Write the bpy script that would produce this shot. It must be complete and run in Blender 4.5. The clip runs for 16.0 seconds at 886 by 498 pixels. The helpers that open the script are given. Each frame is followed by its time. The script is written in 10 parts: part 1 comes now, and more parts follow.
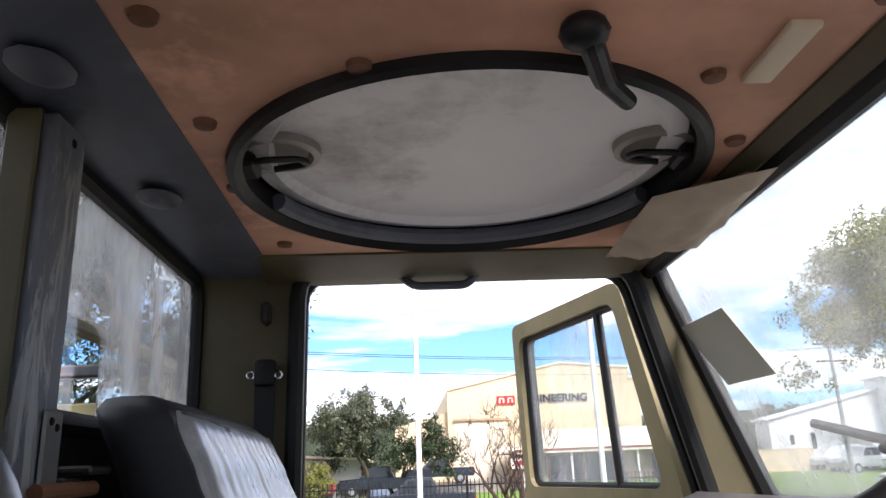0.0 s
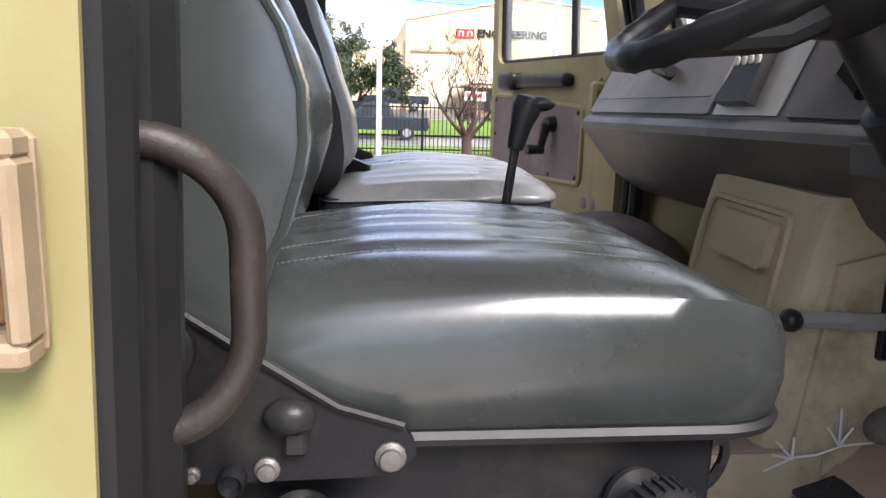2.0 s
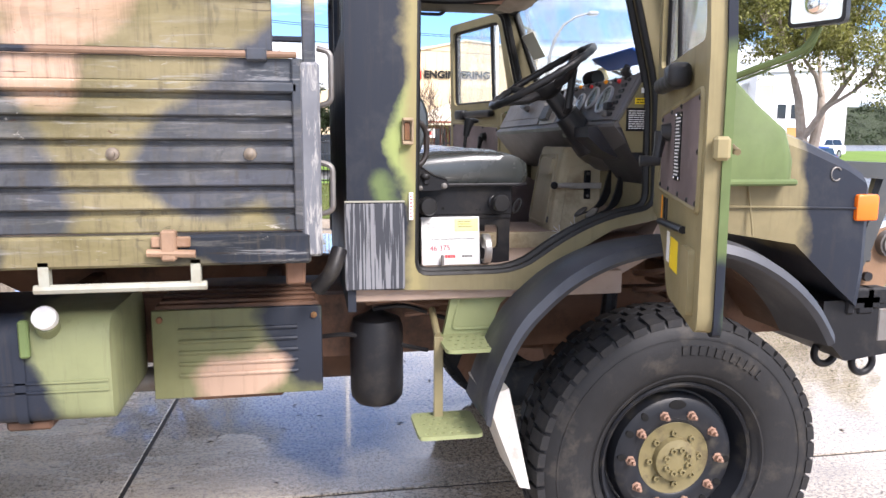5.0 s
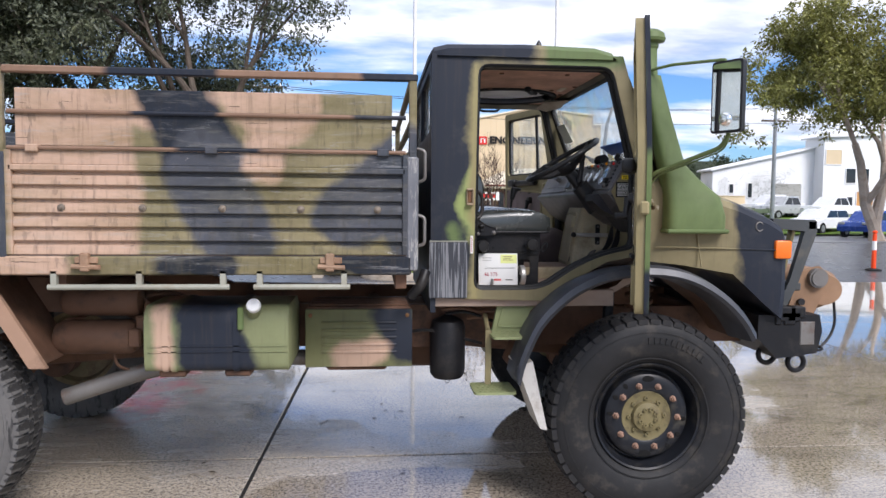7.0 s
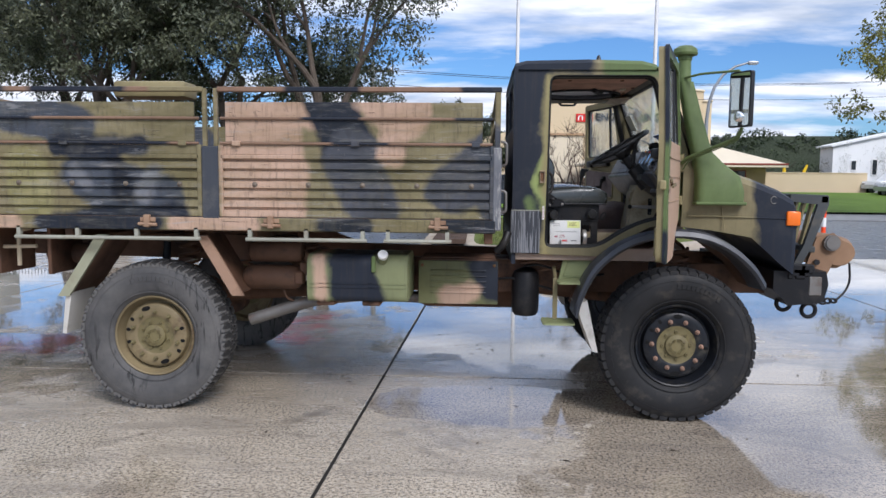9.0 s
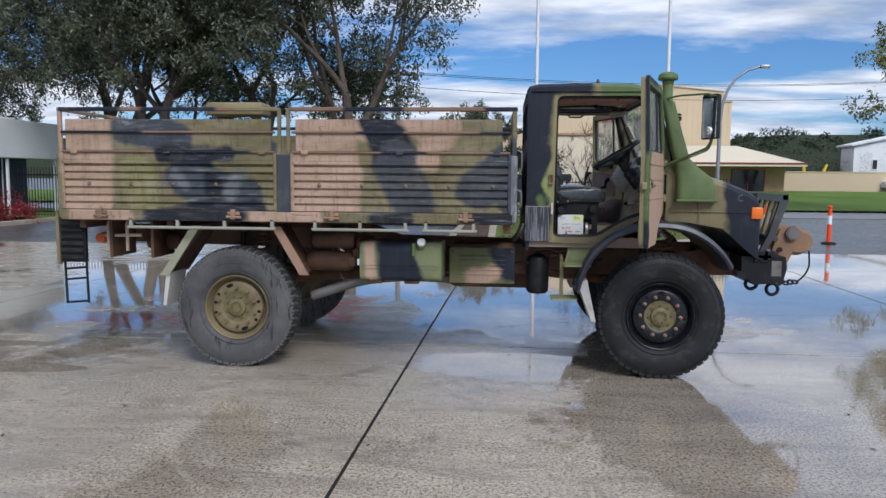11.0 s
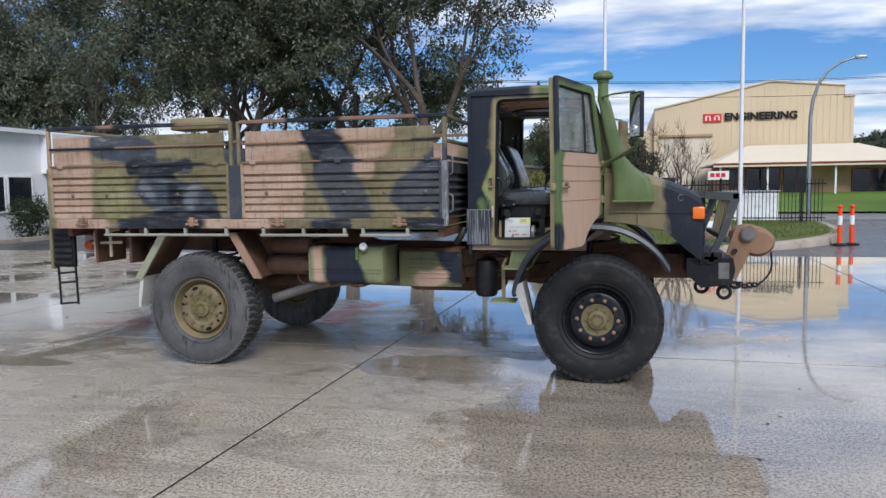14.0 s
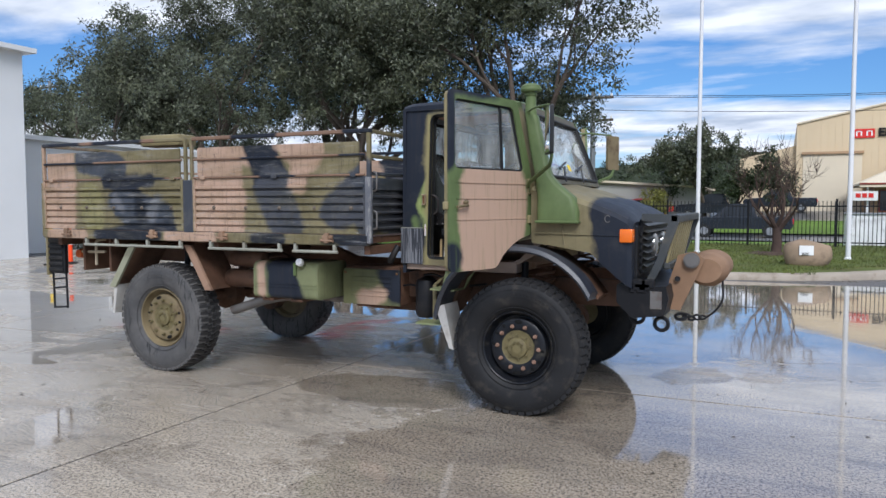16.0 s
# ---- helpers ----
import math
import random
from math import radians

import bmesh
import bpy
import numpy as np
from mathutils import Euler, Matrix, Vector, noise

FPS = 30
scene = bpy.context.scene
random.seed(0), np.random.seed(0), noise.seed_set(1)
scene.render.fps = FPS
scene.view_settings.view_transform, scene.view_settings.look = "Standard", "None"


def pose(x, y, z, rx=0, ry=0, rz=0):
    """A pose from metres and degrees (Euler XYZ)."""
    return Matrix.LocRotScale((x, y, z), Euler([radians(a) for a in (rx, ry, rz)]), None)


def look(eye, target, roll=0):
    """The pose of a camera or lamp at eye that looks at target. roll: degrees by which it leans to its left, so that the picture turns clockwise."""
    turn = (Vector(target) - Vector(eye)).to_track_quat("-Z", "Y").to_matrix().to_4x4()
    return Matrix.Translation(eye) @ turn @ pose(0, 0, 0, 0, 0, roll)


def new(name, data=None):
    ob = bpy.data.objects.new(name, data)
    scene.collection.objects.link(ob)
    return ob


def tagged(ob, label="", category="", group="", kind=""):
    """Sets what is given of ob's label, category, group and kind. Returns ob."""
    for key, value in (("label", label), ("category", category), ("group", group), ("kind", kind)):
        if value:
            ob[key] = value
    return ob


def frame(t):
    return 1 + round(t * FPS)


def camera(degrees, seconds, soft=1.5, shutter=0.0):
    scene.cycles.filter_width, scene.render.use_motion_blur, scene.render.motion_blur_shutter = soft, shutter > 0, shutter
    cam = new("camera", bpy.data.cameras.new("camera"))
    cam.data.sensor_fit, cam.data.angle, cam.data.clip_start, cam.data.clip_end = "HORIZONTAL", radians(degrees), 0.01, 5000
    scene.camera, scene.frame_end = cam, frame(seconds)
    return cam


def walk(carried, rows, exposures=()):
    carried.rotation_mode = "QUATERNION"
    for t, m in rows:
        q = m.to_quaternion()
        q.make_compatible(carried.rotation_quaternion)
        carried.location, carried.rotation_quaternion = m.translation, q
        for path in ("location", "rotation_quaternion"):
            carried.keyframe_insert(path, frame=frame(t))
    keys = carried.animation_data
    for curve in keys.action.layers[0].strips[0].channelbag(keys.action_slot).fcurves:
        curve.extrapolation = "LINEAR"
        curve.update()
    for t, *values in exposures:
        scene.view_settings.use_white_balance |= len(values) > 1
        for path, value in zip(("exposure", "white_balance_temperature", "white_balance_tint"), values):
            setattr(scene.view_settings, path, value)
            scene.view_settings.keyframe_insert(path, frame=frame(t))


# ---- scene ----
cam = camera(62.0, 16.0)
PATH = [
    (0, (3.162, 0.425, 2.054), (3.278, 2.338, 2.628), -2.4),
    (0.5, (3.128, 0.518, 2.015), (3.143, 2.514, 2.141), -0.8),
    (0.8, (3.116, 0.506, 1.962), (3.101, 2.502, 1.829), 0.1),
    (1, (3.072, 0.450, 1.945), (3.094, 2.435, 1.694), 0.2),
    (1.2, (3.071, 0.393, 1.923), (3.114, 2.37, 1.623), -0.1),
    (1.5, (3.047, 0.26, 1.898), (3.157, 2.225, 1.543), -0.1),
    (1.9, (3.039, 0.04, 1.84), (3.228, 1.992, 1.447), 1.2),
    (2, (3.03, 0.011, 1.823), (3.257, 1.96, 1.432), 1.7),
    (2.5, (2.997, -0.299, 1.795), (3.35, 1.634, 1.425), 1.7),
    (3, (2.875, -0.69, 1.78), (3.314, 1.234, 1.455), 1.3),
    (3.5, (2.807, -1.09, 1.748), (3.209, 0.847, 1.451), 0.9),
    (4, (2.704, -1.509, 1.733), (3.08, 0.431, 1.426), 0.5),
    (4.2, (2.656, -1.695, 1.723), (3.031, 0.245, 1.418), 0.1),
    (6.3, (2.433, -3.287, 1.732), (2.726, -1.316, 1.566), 1.3),
    (6.5, (2.415, -3.453, 1.714), (2.68, -1.476, 1.58), 1.0),
    (7, (2.345, -3.826, 1.723), (2.529, -1.839, 1.599), 0.5),
    (7.5, (2.349, -4.219, 1.685), (2.453, -2.226, 1.563), 0.6),
    (8, (2.37, -4.562, 1.677), (2.402, -2.567, 1.54), 0.7),
    (8.5, (2.379, -4.898, 1.686), (2.331, -2.906, 1.517), 0.7),
    (9, (2.424, -5.245, 1.731), (2.323, -3.257, 1.544), 0.5),
    (9.2, (2.465, -5.399, 1.755), (2.334, -3.413, 1.564), 0.1),
    (11.3, (2.437, -6.633, 1.755), (2.274, -4.649, 1.565), 0.4),
    (11.5, (2.44, -6.707, 1.763), (2.272, -4.723, 1.568), 0.3),
    (12, (2.563, -6.846, 1.752), (2.38, -4.864, 1.556), -0.1),
    (12.5, (2.876, -6.863, 1.744), (2.671, -4.883, 1.549), -0.3),
    (13, (3.177, -6.761, 1.717), (2.93, -4.785, 1.533), -0.6),
    (13.5, (3.546, -6.569, 1.722), (3.208, -4.606, 1.548), -0.8),
    (14, (4.064, -6.391, 1.724), (3.589, -4.455, 1.556), -0.8),
    (14.5, (4.469, -6.181, 1.723), (3.879, -4.276, 1.565), -0.8),
    (15, (4.882, -5.933, 1.738), (4.195, -4.06, 1.595), -0.6),
    (15.5, (5.366, -5.784, 1.735), (4.611, -3.937, 1.605), -0.2),
    (16, (5.793, -5.586, 1.719), (4.957, -3.774, 1.598), -0.0),
]
LIGHTEN = [(0, 1.65, 6350, 18), (0.5, 1.32, 5800, 16), (1.0, 1.55, 6050, 17), (1.5, 1.78, 6450, 17), (2.5, 2.06, 6350, 18), (3.5, 2.32, 6500, 20), (4.2, 2.25, 6500, 20), (5.3, 1.5, 6300, 18),
           (6.3, 1.05, 6250, 17), (7, 0.8, 6150, 16), (9, 0.48, 5950, 14), (11.3, 0.16, 5780, 12), (16, 0.36, 5820, 12)]
walk(cam, [(t, look(eye, target, roll)) for t, eye, target, roll in PATH], LIGHTEN)

# ---- light ----
world = bpy.data.worlds.new("sky")
scene.world = world
world.use_nodes = True


def build_sky():
    nt = world.node_tree
    nt.nodes.clear()
    n, l = nt.nodes.new, nt.links.new
    out, bg = n("ShaderNodeOutputWorld"), n("ShaderNodeBackground")
    sky = n("ShaderNodeTexSky")
    sky.sky_type, sky.sun_disc = "NISHITA", False
    sky.sun_elevation, sky.sun_rotation = radians(42), radians(153)
    sky.air_density, sky.dust_density, sky.ozone_density = 1.0, 0.6, 2.0
    co, sep = n("ShaderNodeTexCoord"), n("ShaderNodeSeparateXYZ")
    l(co.outputs["Generated"], sep.inputs[0])
    # clouds lie on a flat layer: direction divided by its height
    lift = n("ShaderNodeMath"); lift.operation = "ADD"; lift.inputs[1].default_value = 0.12
    l(sep.outputs["Z"], lift.inputs[0])
    top = n("ShaderNodeMath"); top.operation = "MAXIMUM"; top.inputs[1].default_value = 0.05
    l(lift.outputs[0], top.inputs[0])
    dx, dy = n("ShaderNodeMath"), n("ShaderNodeMath")
    dx.operation = dy.operation = "DIVIDE"
    l(sep.outputs["X"], dx.inputs[0]); l(sep.outputs["Y"], dy.inputs[0])
    l(top.outputs[0], dx.inputs[1]); l(top.outputs[0], dy.inputs[1])
    flat = n("ShaderNodeCombineXYZ")
    l(dx.outputs[0], flat.inputs["X"]); l(dy.outputs[0], flat.inputs["Y"])
    cloud = n("ShaderNodeTexNoise")
    cloud.inputs["Scale"].default_value, cloud.inputs["Detail"].default_value = 0.85, 9
    cloud.inputs["Roughness"].default_value, cloud.inputs["Distortion"].default_value = 0.56, 0.25
    shift = n("ShaderNodeMapping"); shift.inputs["Location"].default_value = CLOUD_AT
    shift.inputs["Scale"].default_value = (0.75, 1.25, 1)
    l(flat.outputs[0], shift.inputs[0]); l(shift.outputs[0], cloud.inputs["Vector"])
    ramp = n("ShaderNodeValToRGB")
    ramp.color_ramp.elements[0].position, ramp.color_ramp.elements[1].position = 0.455, 0.60
    # a bank of cloud lies over the horizon, clear sky above it, and the cover closes towards the zenith
    high = n("ShaderNodeFloatCurve")
    curve = high.mapping.curves[0]
    for x, y in ((0.07, 0.565), (0.105, 0.575), (0.135, 0.455), (0.165, 0.415), (0.20, 0.445), (0.24, 0.58), (0.32, 0.60), (0.45, 0.57)):
        curve.points.new(x, y)
    curve.points[0].location, curve.points[-1].location = (0.0, 0.54), (1.0, 0.64)
    high.mapping.update()
    l(sep.outputs["Z"], high.inputs["Value"])
    level = n("ShaderNodeMath"); level.operation = "SUBTRACT"; level.inputs[1].default_value = 0.5
    l(high.outputs[0], level.inputs[0])
    cover = n("ShaderNodeMath"); cover.operation = "ADD"
    l(cloud.outputs["Fac"], cover.inputs[0]); l(level.outputs[0], cover.inputs[1])
    l(cover.outputs[0], ramp.inputs[0])
    body = n("ShaderNodeTexNoise"); body.inputs["Scale"].default_value = 2.6; body.inputs["Detail"].default_value = 6
    l(shift.outputs[0], body.inputs["Vector"])
    shade = n("ShaderNodeValToRGB")
    shade.color_ramp.elements[0].position, shade.color_ramp.elements[1].position = 0.34, 0.58
    shade.color_ramp.elements[0].color = (4.2, 4.7, 5.4, 1)
    shade.color_ramp.elements[1].color = (8.0, 8.05, 8.1, 1)
    l(body.outputs["Fac"], shade.inputs[0])
    tone = n("ShaderNodeMix"); tone.data_type = "RGBA"; tone.blend_type = "MULTIPLY"
    tone.inputs["Factor"].default_value = 1
    tone.inputs["B"].default_value = SKY_TONE
    l(sky.outputs[0], tone.inputs["A"])
    mix = n("ShaderNodeMix"); mix.data_type = "RGBA"
    l(ramp.outputs[0], mix.inputs["Factor"]); l(tone.outputs["Result"], mix.inputs["A"]); l(shade.outputs[0], mix.inputs["B"])
    l(mix.outputs["Result"], bg.inputs["Color"])
    bg.inputs["Strength"].default_value = 0.1
    l(bg.outputs[0], out.inputs[0])


CLOUD_AT = (3.1, 1.7, 0.0)
SKY_TONE = (0.46, 0.66, 0.88, 1)
build_sky()
sun = new("sun", bpy.data.lights.new("sun", "SUN"))
sun.data.energy, sun.data.angle, sun.data.color = 2.4, radians(24), (1.0, 0.95, 0.88)
# a veiled sun behind the viewer, towards the truck's front
sun.matrix_world = look((6.5, -13, 13), (0, 0, 0))


# ---- helpers for meshes ----
def part(name, bm, material, parent=None, label="", smooth=0.6):
    """Links bm as one mesh object under a thing or a part."""
    bmesh.ops.recalc_face_normals(bm, faces=bm.faces)
    me = bpy.data.meshes.new(name)
    if smooth:
        for f in bm.faces:
            f.smooth = True
        for e in bm.edges:
            e.smooth = len(e.link_faces) == 2 and e.calc_face_angle(0) < smooth
    bm.to_mesh(me)
    bm.free()
    me.materials.append(material)
    ob = new(name, me)
    if parent:
        ob.parent = parent
    if label:
        ob["label"] = label
    return ob


def empty(name, label, category, group="", at=(0, 0, 0)):
    ob = new(name)
    ob.empty_display_size = 0.1
    ob.location = at
    return tagged(ob, label, category, group)


def structure(ob, label=""):
    return tagged(ob, label, "", "", "structure")


def box(bm, lo, hi, bevel=0.0, m=None, seg=1):
    lo, hi = [min(a, b) for a, b in zip(lo, hi)], [max(a, b) for a, b in zip(lo, hi)]
    v = [bm.verts.new((x, y, z)) for x in (lo[0], hi[0]) for y in (lo[1], hi[1]) for z in (lo[2], hi[2])]
    fs = [bm.faces.new([v[i] for i in q]) for q in ((0, 1, 3, 2), (4, 6, 7, 5), (0, 4, 5, 1), (2, 3, 7, 6), (0, 2, 6, 4), (1, 5, 7, 3))]
    if m is not None:
        for p in v:
            p.co = m @ p.co
    if bevel:
        es = list({e for f in fs for e in f.edges})
        bmesh.ops.bevel(bm, geom=es, offset=bevel, segments=seg, profile=0.5, affect="EDGES")
    return v


def tube(bm, pts, r, seg=8, cap=True):
    """A round bar along pts; r is one radius or one for each point."""
    pts = [Vector(p) for p in pts]
    rs = r if isinstance(r, (list, tuple)) else [r] * len(pts)
    ways = [((pts[min(i + 1, len(pts) - 1)] - pts[max(i - 1, 0)])).normalized() for i in range(len(pts))]
    side = ways[0].orthogonal().normalized()
    rings = []
    for p, w, q in zip(pts, ways, rs):
        side = (side - w * side.dot(w)).normalized()
        up = w.cross(side)
        rings.append([bm.verts.new(p + q * (math.cos(a) * side + math.sin(a) * up)) for a in (2 * math.pi * k / seg for k in range(seg))])
    for a, b in zip(rings, rings[1:]):
        for k in range(seg):
            bm.faces.new((a[k], a[(k + 1) % seg], b[(k + 1) % seg], b[k]))
    if cap:
        bm.faces.new(rings[0][::-1]); bm.faces.new(rings[-1])
    return rings


def rounded(pts, r, n=4):
    """A polyline whose inner corners are rounded by r."""
    pts = [Vector(p) for p in pts]
    out = [pts[0]]
    for a, b, c in zip(pts, pts[1:], pts[2:]):
        u, v = (a - b), (c - b)
        k = min(r, u.length / 2, v.length / 2)
        p, q = b + u.normalized() * k, b + v.normalized() * k
        for i in range(n + 1):
            s = i / n
            out.append(p * (1 - s) ** 2 + b * 2 * s * (1 - s) + q * s * s)
    return out + [pts[-1]]


def round_loop(pts, r, n=4):
    """A closed outline with its corners rounded by r (a number, or one each)."""
    pts = [Vector(p) for p in pts]
    out = []
    for i, b in enumerate(pts):
        a, c = pts[i - 1], pts[(i + 1) % len(pts)]
        k = r[i] if isinstance(r, (list, tuple)) else r
        k = min(k, (a - b).length / 2, (c - b).length / 2)
        if k <= 0:
            out.append(b)
            continue
        p, q = b + (a - b).normalized() * k, b + (c - b).normalized() * k
        for j in range(n + 1):
            s = j / n
            out.append(p * (1 - s) ** 2 + b * 2 * s * (1 - s) + q * s * s)
    return out


def sheet(bm, loops, place, thick, bevel=0.0):
    """A flat sheet with holes: loops of 2D points, the first the outline; place(u, v, w) gives the point w deep."""
    es = []
    for loop in loops:
        v = [bm.verts.new((p[0], p[1], 0)) for p in loop]
        es += [bm.edges.new((v[i - 1], v[i])) for i in range(len(v))]
    fs = [g for g in bmesh.ops.triangle_fill(bm, edges=es, use_beauty=True)["geom"] if isinstance(g, bmesh.types.BMFace)]
    ex = bmesh.ops.extrude_face_region(bm, geom=fs)["geom"]
    for g in ex:
        if isinstance(g, bmesh.types.BMVert):
            g.co.z = thick
    done = {v for f in fs for v in f.verts} | {g for g in ex if isinstance(g, bmesh.types.BMVert)}
    for v in done:
        v.co = Vector(place(*v.co))


def prism(bm, outline, place, w0, w1):
    """An outline of 2D points drawn out from depth w0 to w1."""
    a = [bm.verts.new(place(u, v, w0)) for u, v in outline]
    b = [bm.verts.new(place(u, v, w1)) for u, v in outline]
    n = len(a)
    for i in range(n):
        bm.faces.new((a[i - 1], a[i], b[i], b[i - 1]))
    bm.faces.new(a[::-1]); bm.faces.new(b)
    return a + b


def turned(bm, profile, m, seg=32, closed=False):
    """A body of revolution about the z axis of m: profile of (radius, height)."""
    rings = []
    for r, h in profile:
        rings.append([bm.verts.new(m @ Vector((r * math.cos(2 * math.pi * k / seg), r * math.sin(2 * math.pi * k / seg), h))) for k in range(seg)])
    pairs = list(zip(rings, rings[1:])) + ([(rings[-1], rings[0])] if closed else [])
    for a, b in pairs:
        for k in range(seg):
            bm.faces.new((a[k], a[(k + 1) % seg], b[(k + 1) % seg], b[k]))
    if not closed:
        bm.faces.new(rings[0][::-1]); bm.faces.new(rings[-1])
    return rings


def loft(bm, loops, close=True, caps=True):
    rings = [[bm.verts.new(p) for p in loop] for loop in loops]
    n = len(rings[0])
    for a, b in zip(rings, rings[1:]):
        for k in range(n if close else n - 1):
            bm.faces.new((a[k], a[(k + 1) % n], b[(k + 1) % n], b[k]))
    if caps and close:
        bm.faces.new(rings[0][::-1]); bm.faces.new(rings[-1])
    return rings


def blob(bm, centre, size, sub=2, rough=0.0, m=None):
    made = bmesh.ops.create_icosphere(bm, subdivisions=sub, radius=1)["verts"]
    for v in made:
        k = 1 + rough * noise.noise(v.co * 2.3 + Vector(centre))
        v.co = Vector(centre) + Vector([a * b * k for a, b in zip(v.co, size)])
        if m is not None:
            v.co = m @ v.co
    return made


xz = lambda y: (lambda u, v, w: Vector((u, y + w, v)))
MID = 1.235  # the truck's middle line
CAB = 1.275  # the cab's


def mirrored(ob, mid=MID):
    """The same part on the other side of the truck."""
    other = ob.copy()
    other.data = ob.data.copy()
    for v in other.data.vertices:
        v.co.y = 2 * mid - v.co.y
    other.data.flip_normals()
    scene.collection.objects.link(other)
    return other


# ---- materials ----
class Nodes:
    """Short writing for node materials."""

    def __init__(self, name):
        self.mat = bpy.data.materials.new(name)
        self.mat.use_nodes = True
        self.nt = self.mat.node_tree
        self.bsdf = self.nt.nodes["Principled BSDF"]
        self.co = self.node("ShaderNodeTexCoord").outputs["Object"]
        self.normal = None

    def node(self, kind, **values):
        nd = self.nt.nodes.new(kind)
        for key, value in values.items():
            self.put(nd.inputs[key.replace("_", " ")], value)
        return nd

    def put(self, socket, value):
        if isinstance(value, bpy.types.NodeSocket):
            self.nt.links.new(value, socket)
        elif isinstance(value, (tuple, list)) and len(value) == 3 and socket.type == "RGBA":
            socket.default_value = (*value, 1)
        else:
            socket.default_value = value

    def scaled(self, s):
        nd = self.node("ShaderNodeMapping", Vector=self.co)
        nd.inputs["Scale"].default_value = s if isinstance(s, (tuple, list)) else (s, s, s)
        return nd.outputs[0]

    def noise(self, scale, detail=5, rough=0.6, stretch=None, distortion=0.0, w=0.0):
        v = self.scaled(stretch) if stretch else self.co
        nd = self.node("ShaderNodeTexNoise", Vector=v, Scale=scale, Detail=detail, Roughness=rough, Distortion=distortion)
        return nd.outputs["Fac"]

    def ramp(self, fac, a, b, ca=(0, 0, 0), cb=(1, 1, 1)):
        nd = self.node("ShaderNodeValToRGB", Fac=fac)
        e = nd.color_ramp.elements
        e[0].position, e[1].position = a, b
        e[0].color, e[1].color = (*ca, 1), (*cb, 1)
        return nd.outputs[0]

    def mix(self, fac, a, b, blend="MIX"):
        nd = self.nt.nodes.new("ShaderNodeMix")
        nd.data_type, nd.blend_type = "RGBA", blend
        self.put(nd.inputs["Factor"], fac); self.put(nd.inputs["A"], a); self.put(nd.inputs["B"], b)
        return nd.outputs["Result"]

    def math(self, op, a, b=0.0, c=0.0, clamp=False):
        nd = self.nt.nodes.new("ShaderNodeMath")
        nd.operation, nd.use_clamp = op, clamp
        self.put(nd.inputs[0], a); self.put(nd.inputs[1], b); self.put(nd.inputs[2], c)
        return nd.outputs[0]

    def vec(self, op, a, b=(0, 0, 0)):
        nd = self.nt.nodes.new("ShaderNodeVectorMath")
        nd.operation = op
        self.put(nd.inputs[0], a)
        if op == "SCALE":
            self.put(nd.inputs["Scale"], b)
        else:
            self.put(nd.inputs[1], b)
        return nd.outputs["Value"] if op in ("LENGTH", "DOT_PRODUCT", "DISTANCE") else nd.outputs["Vector"]

    def bump(self, height, strength=0.3, distance=0.01):
        nd = self.node("ShaderNodeBump", Height=height, Strength=strength, Distance=distance)
        if self.normal is not None:
            self.nt.links.new(self.normal, nd.inputs["Normal"])
        self.normal = nd.outputs[0]
        return self

    def done(self, color, rough=0.6, metal=0.0, **more):
        self.put(self.bsdf.inputs["Base Color"], color)
        self.put(self.bsdf.inputs["Roughness"], rough)
        self.put(self.bsdf.inputs["Metallic"], metal)
        for key, value in more.items():
            self.put(self.bsdf.inputs[key.replace("_", " ")], value)
        if self.normal is not None:
            self.nt.links.new(self.normal, self.bsdf.inputs["Normal"])
        return self.mat


def plain(name, color, rough=0.6, metal=0.0, vary=0.25, grain=12.0, bump=0.15, dirt=None, dist=0.004):
    """A surface with a base colour, broken by broad stains, fine grain and small relief."""
    s = Nodes(name)
    dark = tuple(c * (1 - vary) for c in color)
    lite = tuple(min(1, c * (1 + vary)) for c in color)
    broad = s.mix(s.ramp(s.noise(grain * 0.17, 4), 0.3, 0.7), dark, lite)
    c = s.mix(s.math("MULTIPLY", s.noise(grain * 3, 6, 0.7), 0.35), broad, dark)
    if dirt:
        c = s.mix(s.ramp(s.noise(grain * 0.5, 6, 0.7), 0.52, 0.72), c, dirt)
    r = s.math("ADD", s.math("MULTIPLY", s.noise(grain, 3), 0.25), rough - 0.125)
    s.bump(s.noise(grain * 6, 4, 0.7), bump, dist)
    return s.done(c, r, metal, Specular_IOR_Level=0.5 if metal or rough < 0.3 else 0.25)


TAN, DARK, OLIVE = (0.43, 0.295, 0.215), (0.016, 0.020, 0.030), (0.200, 0.170, 0.094)
GREEN = (0.108, 0.148, 0.058)
LIME = (0.25, 0.30, 0.105)
DULL = (0.17, 0.185, 0.095)


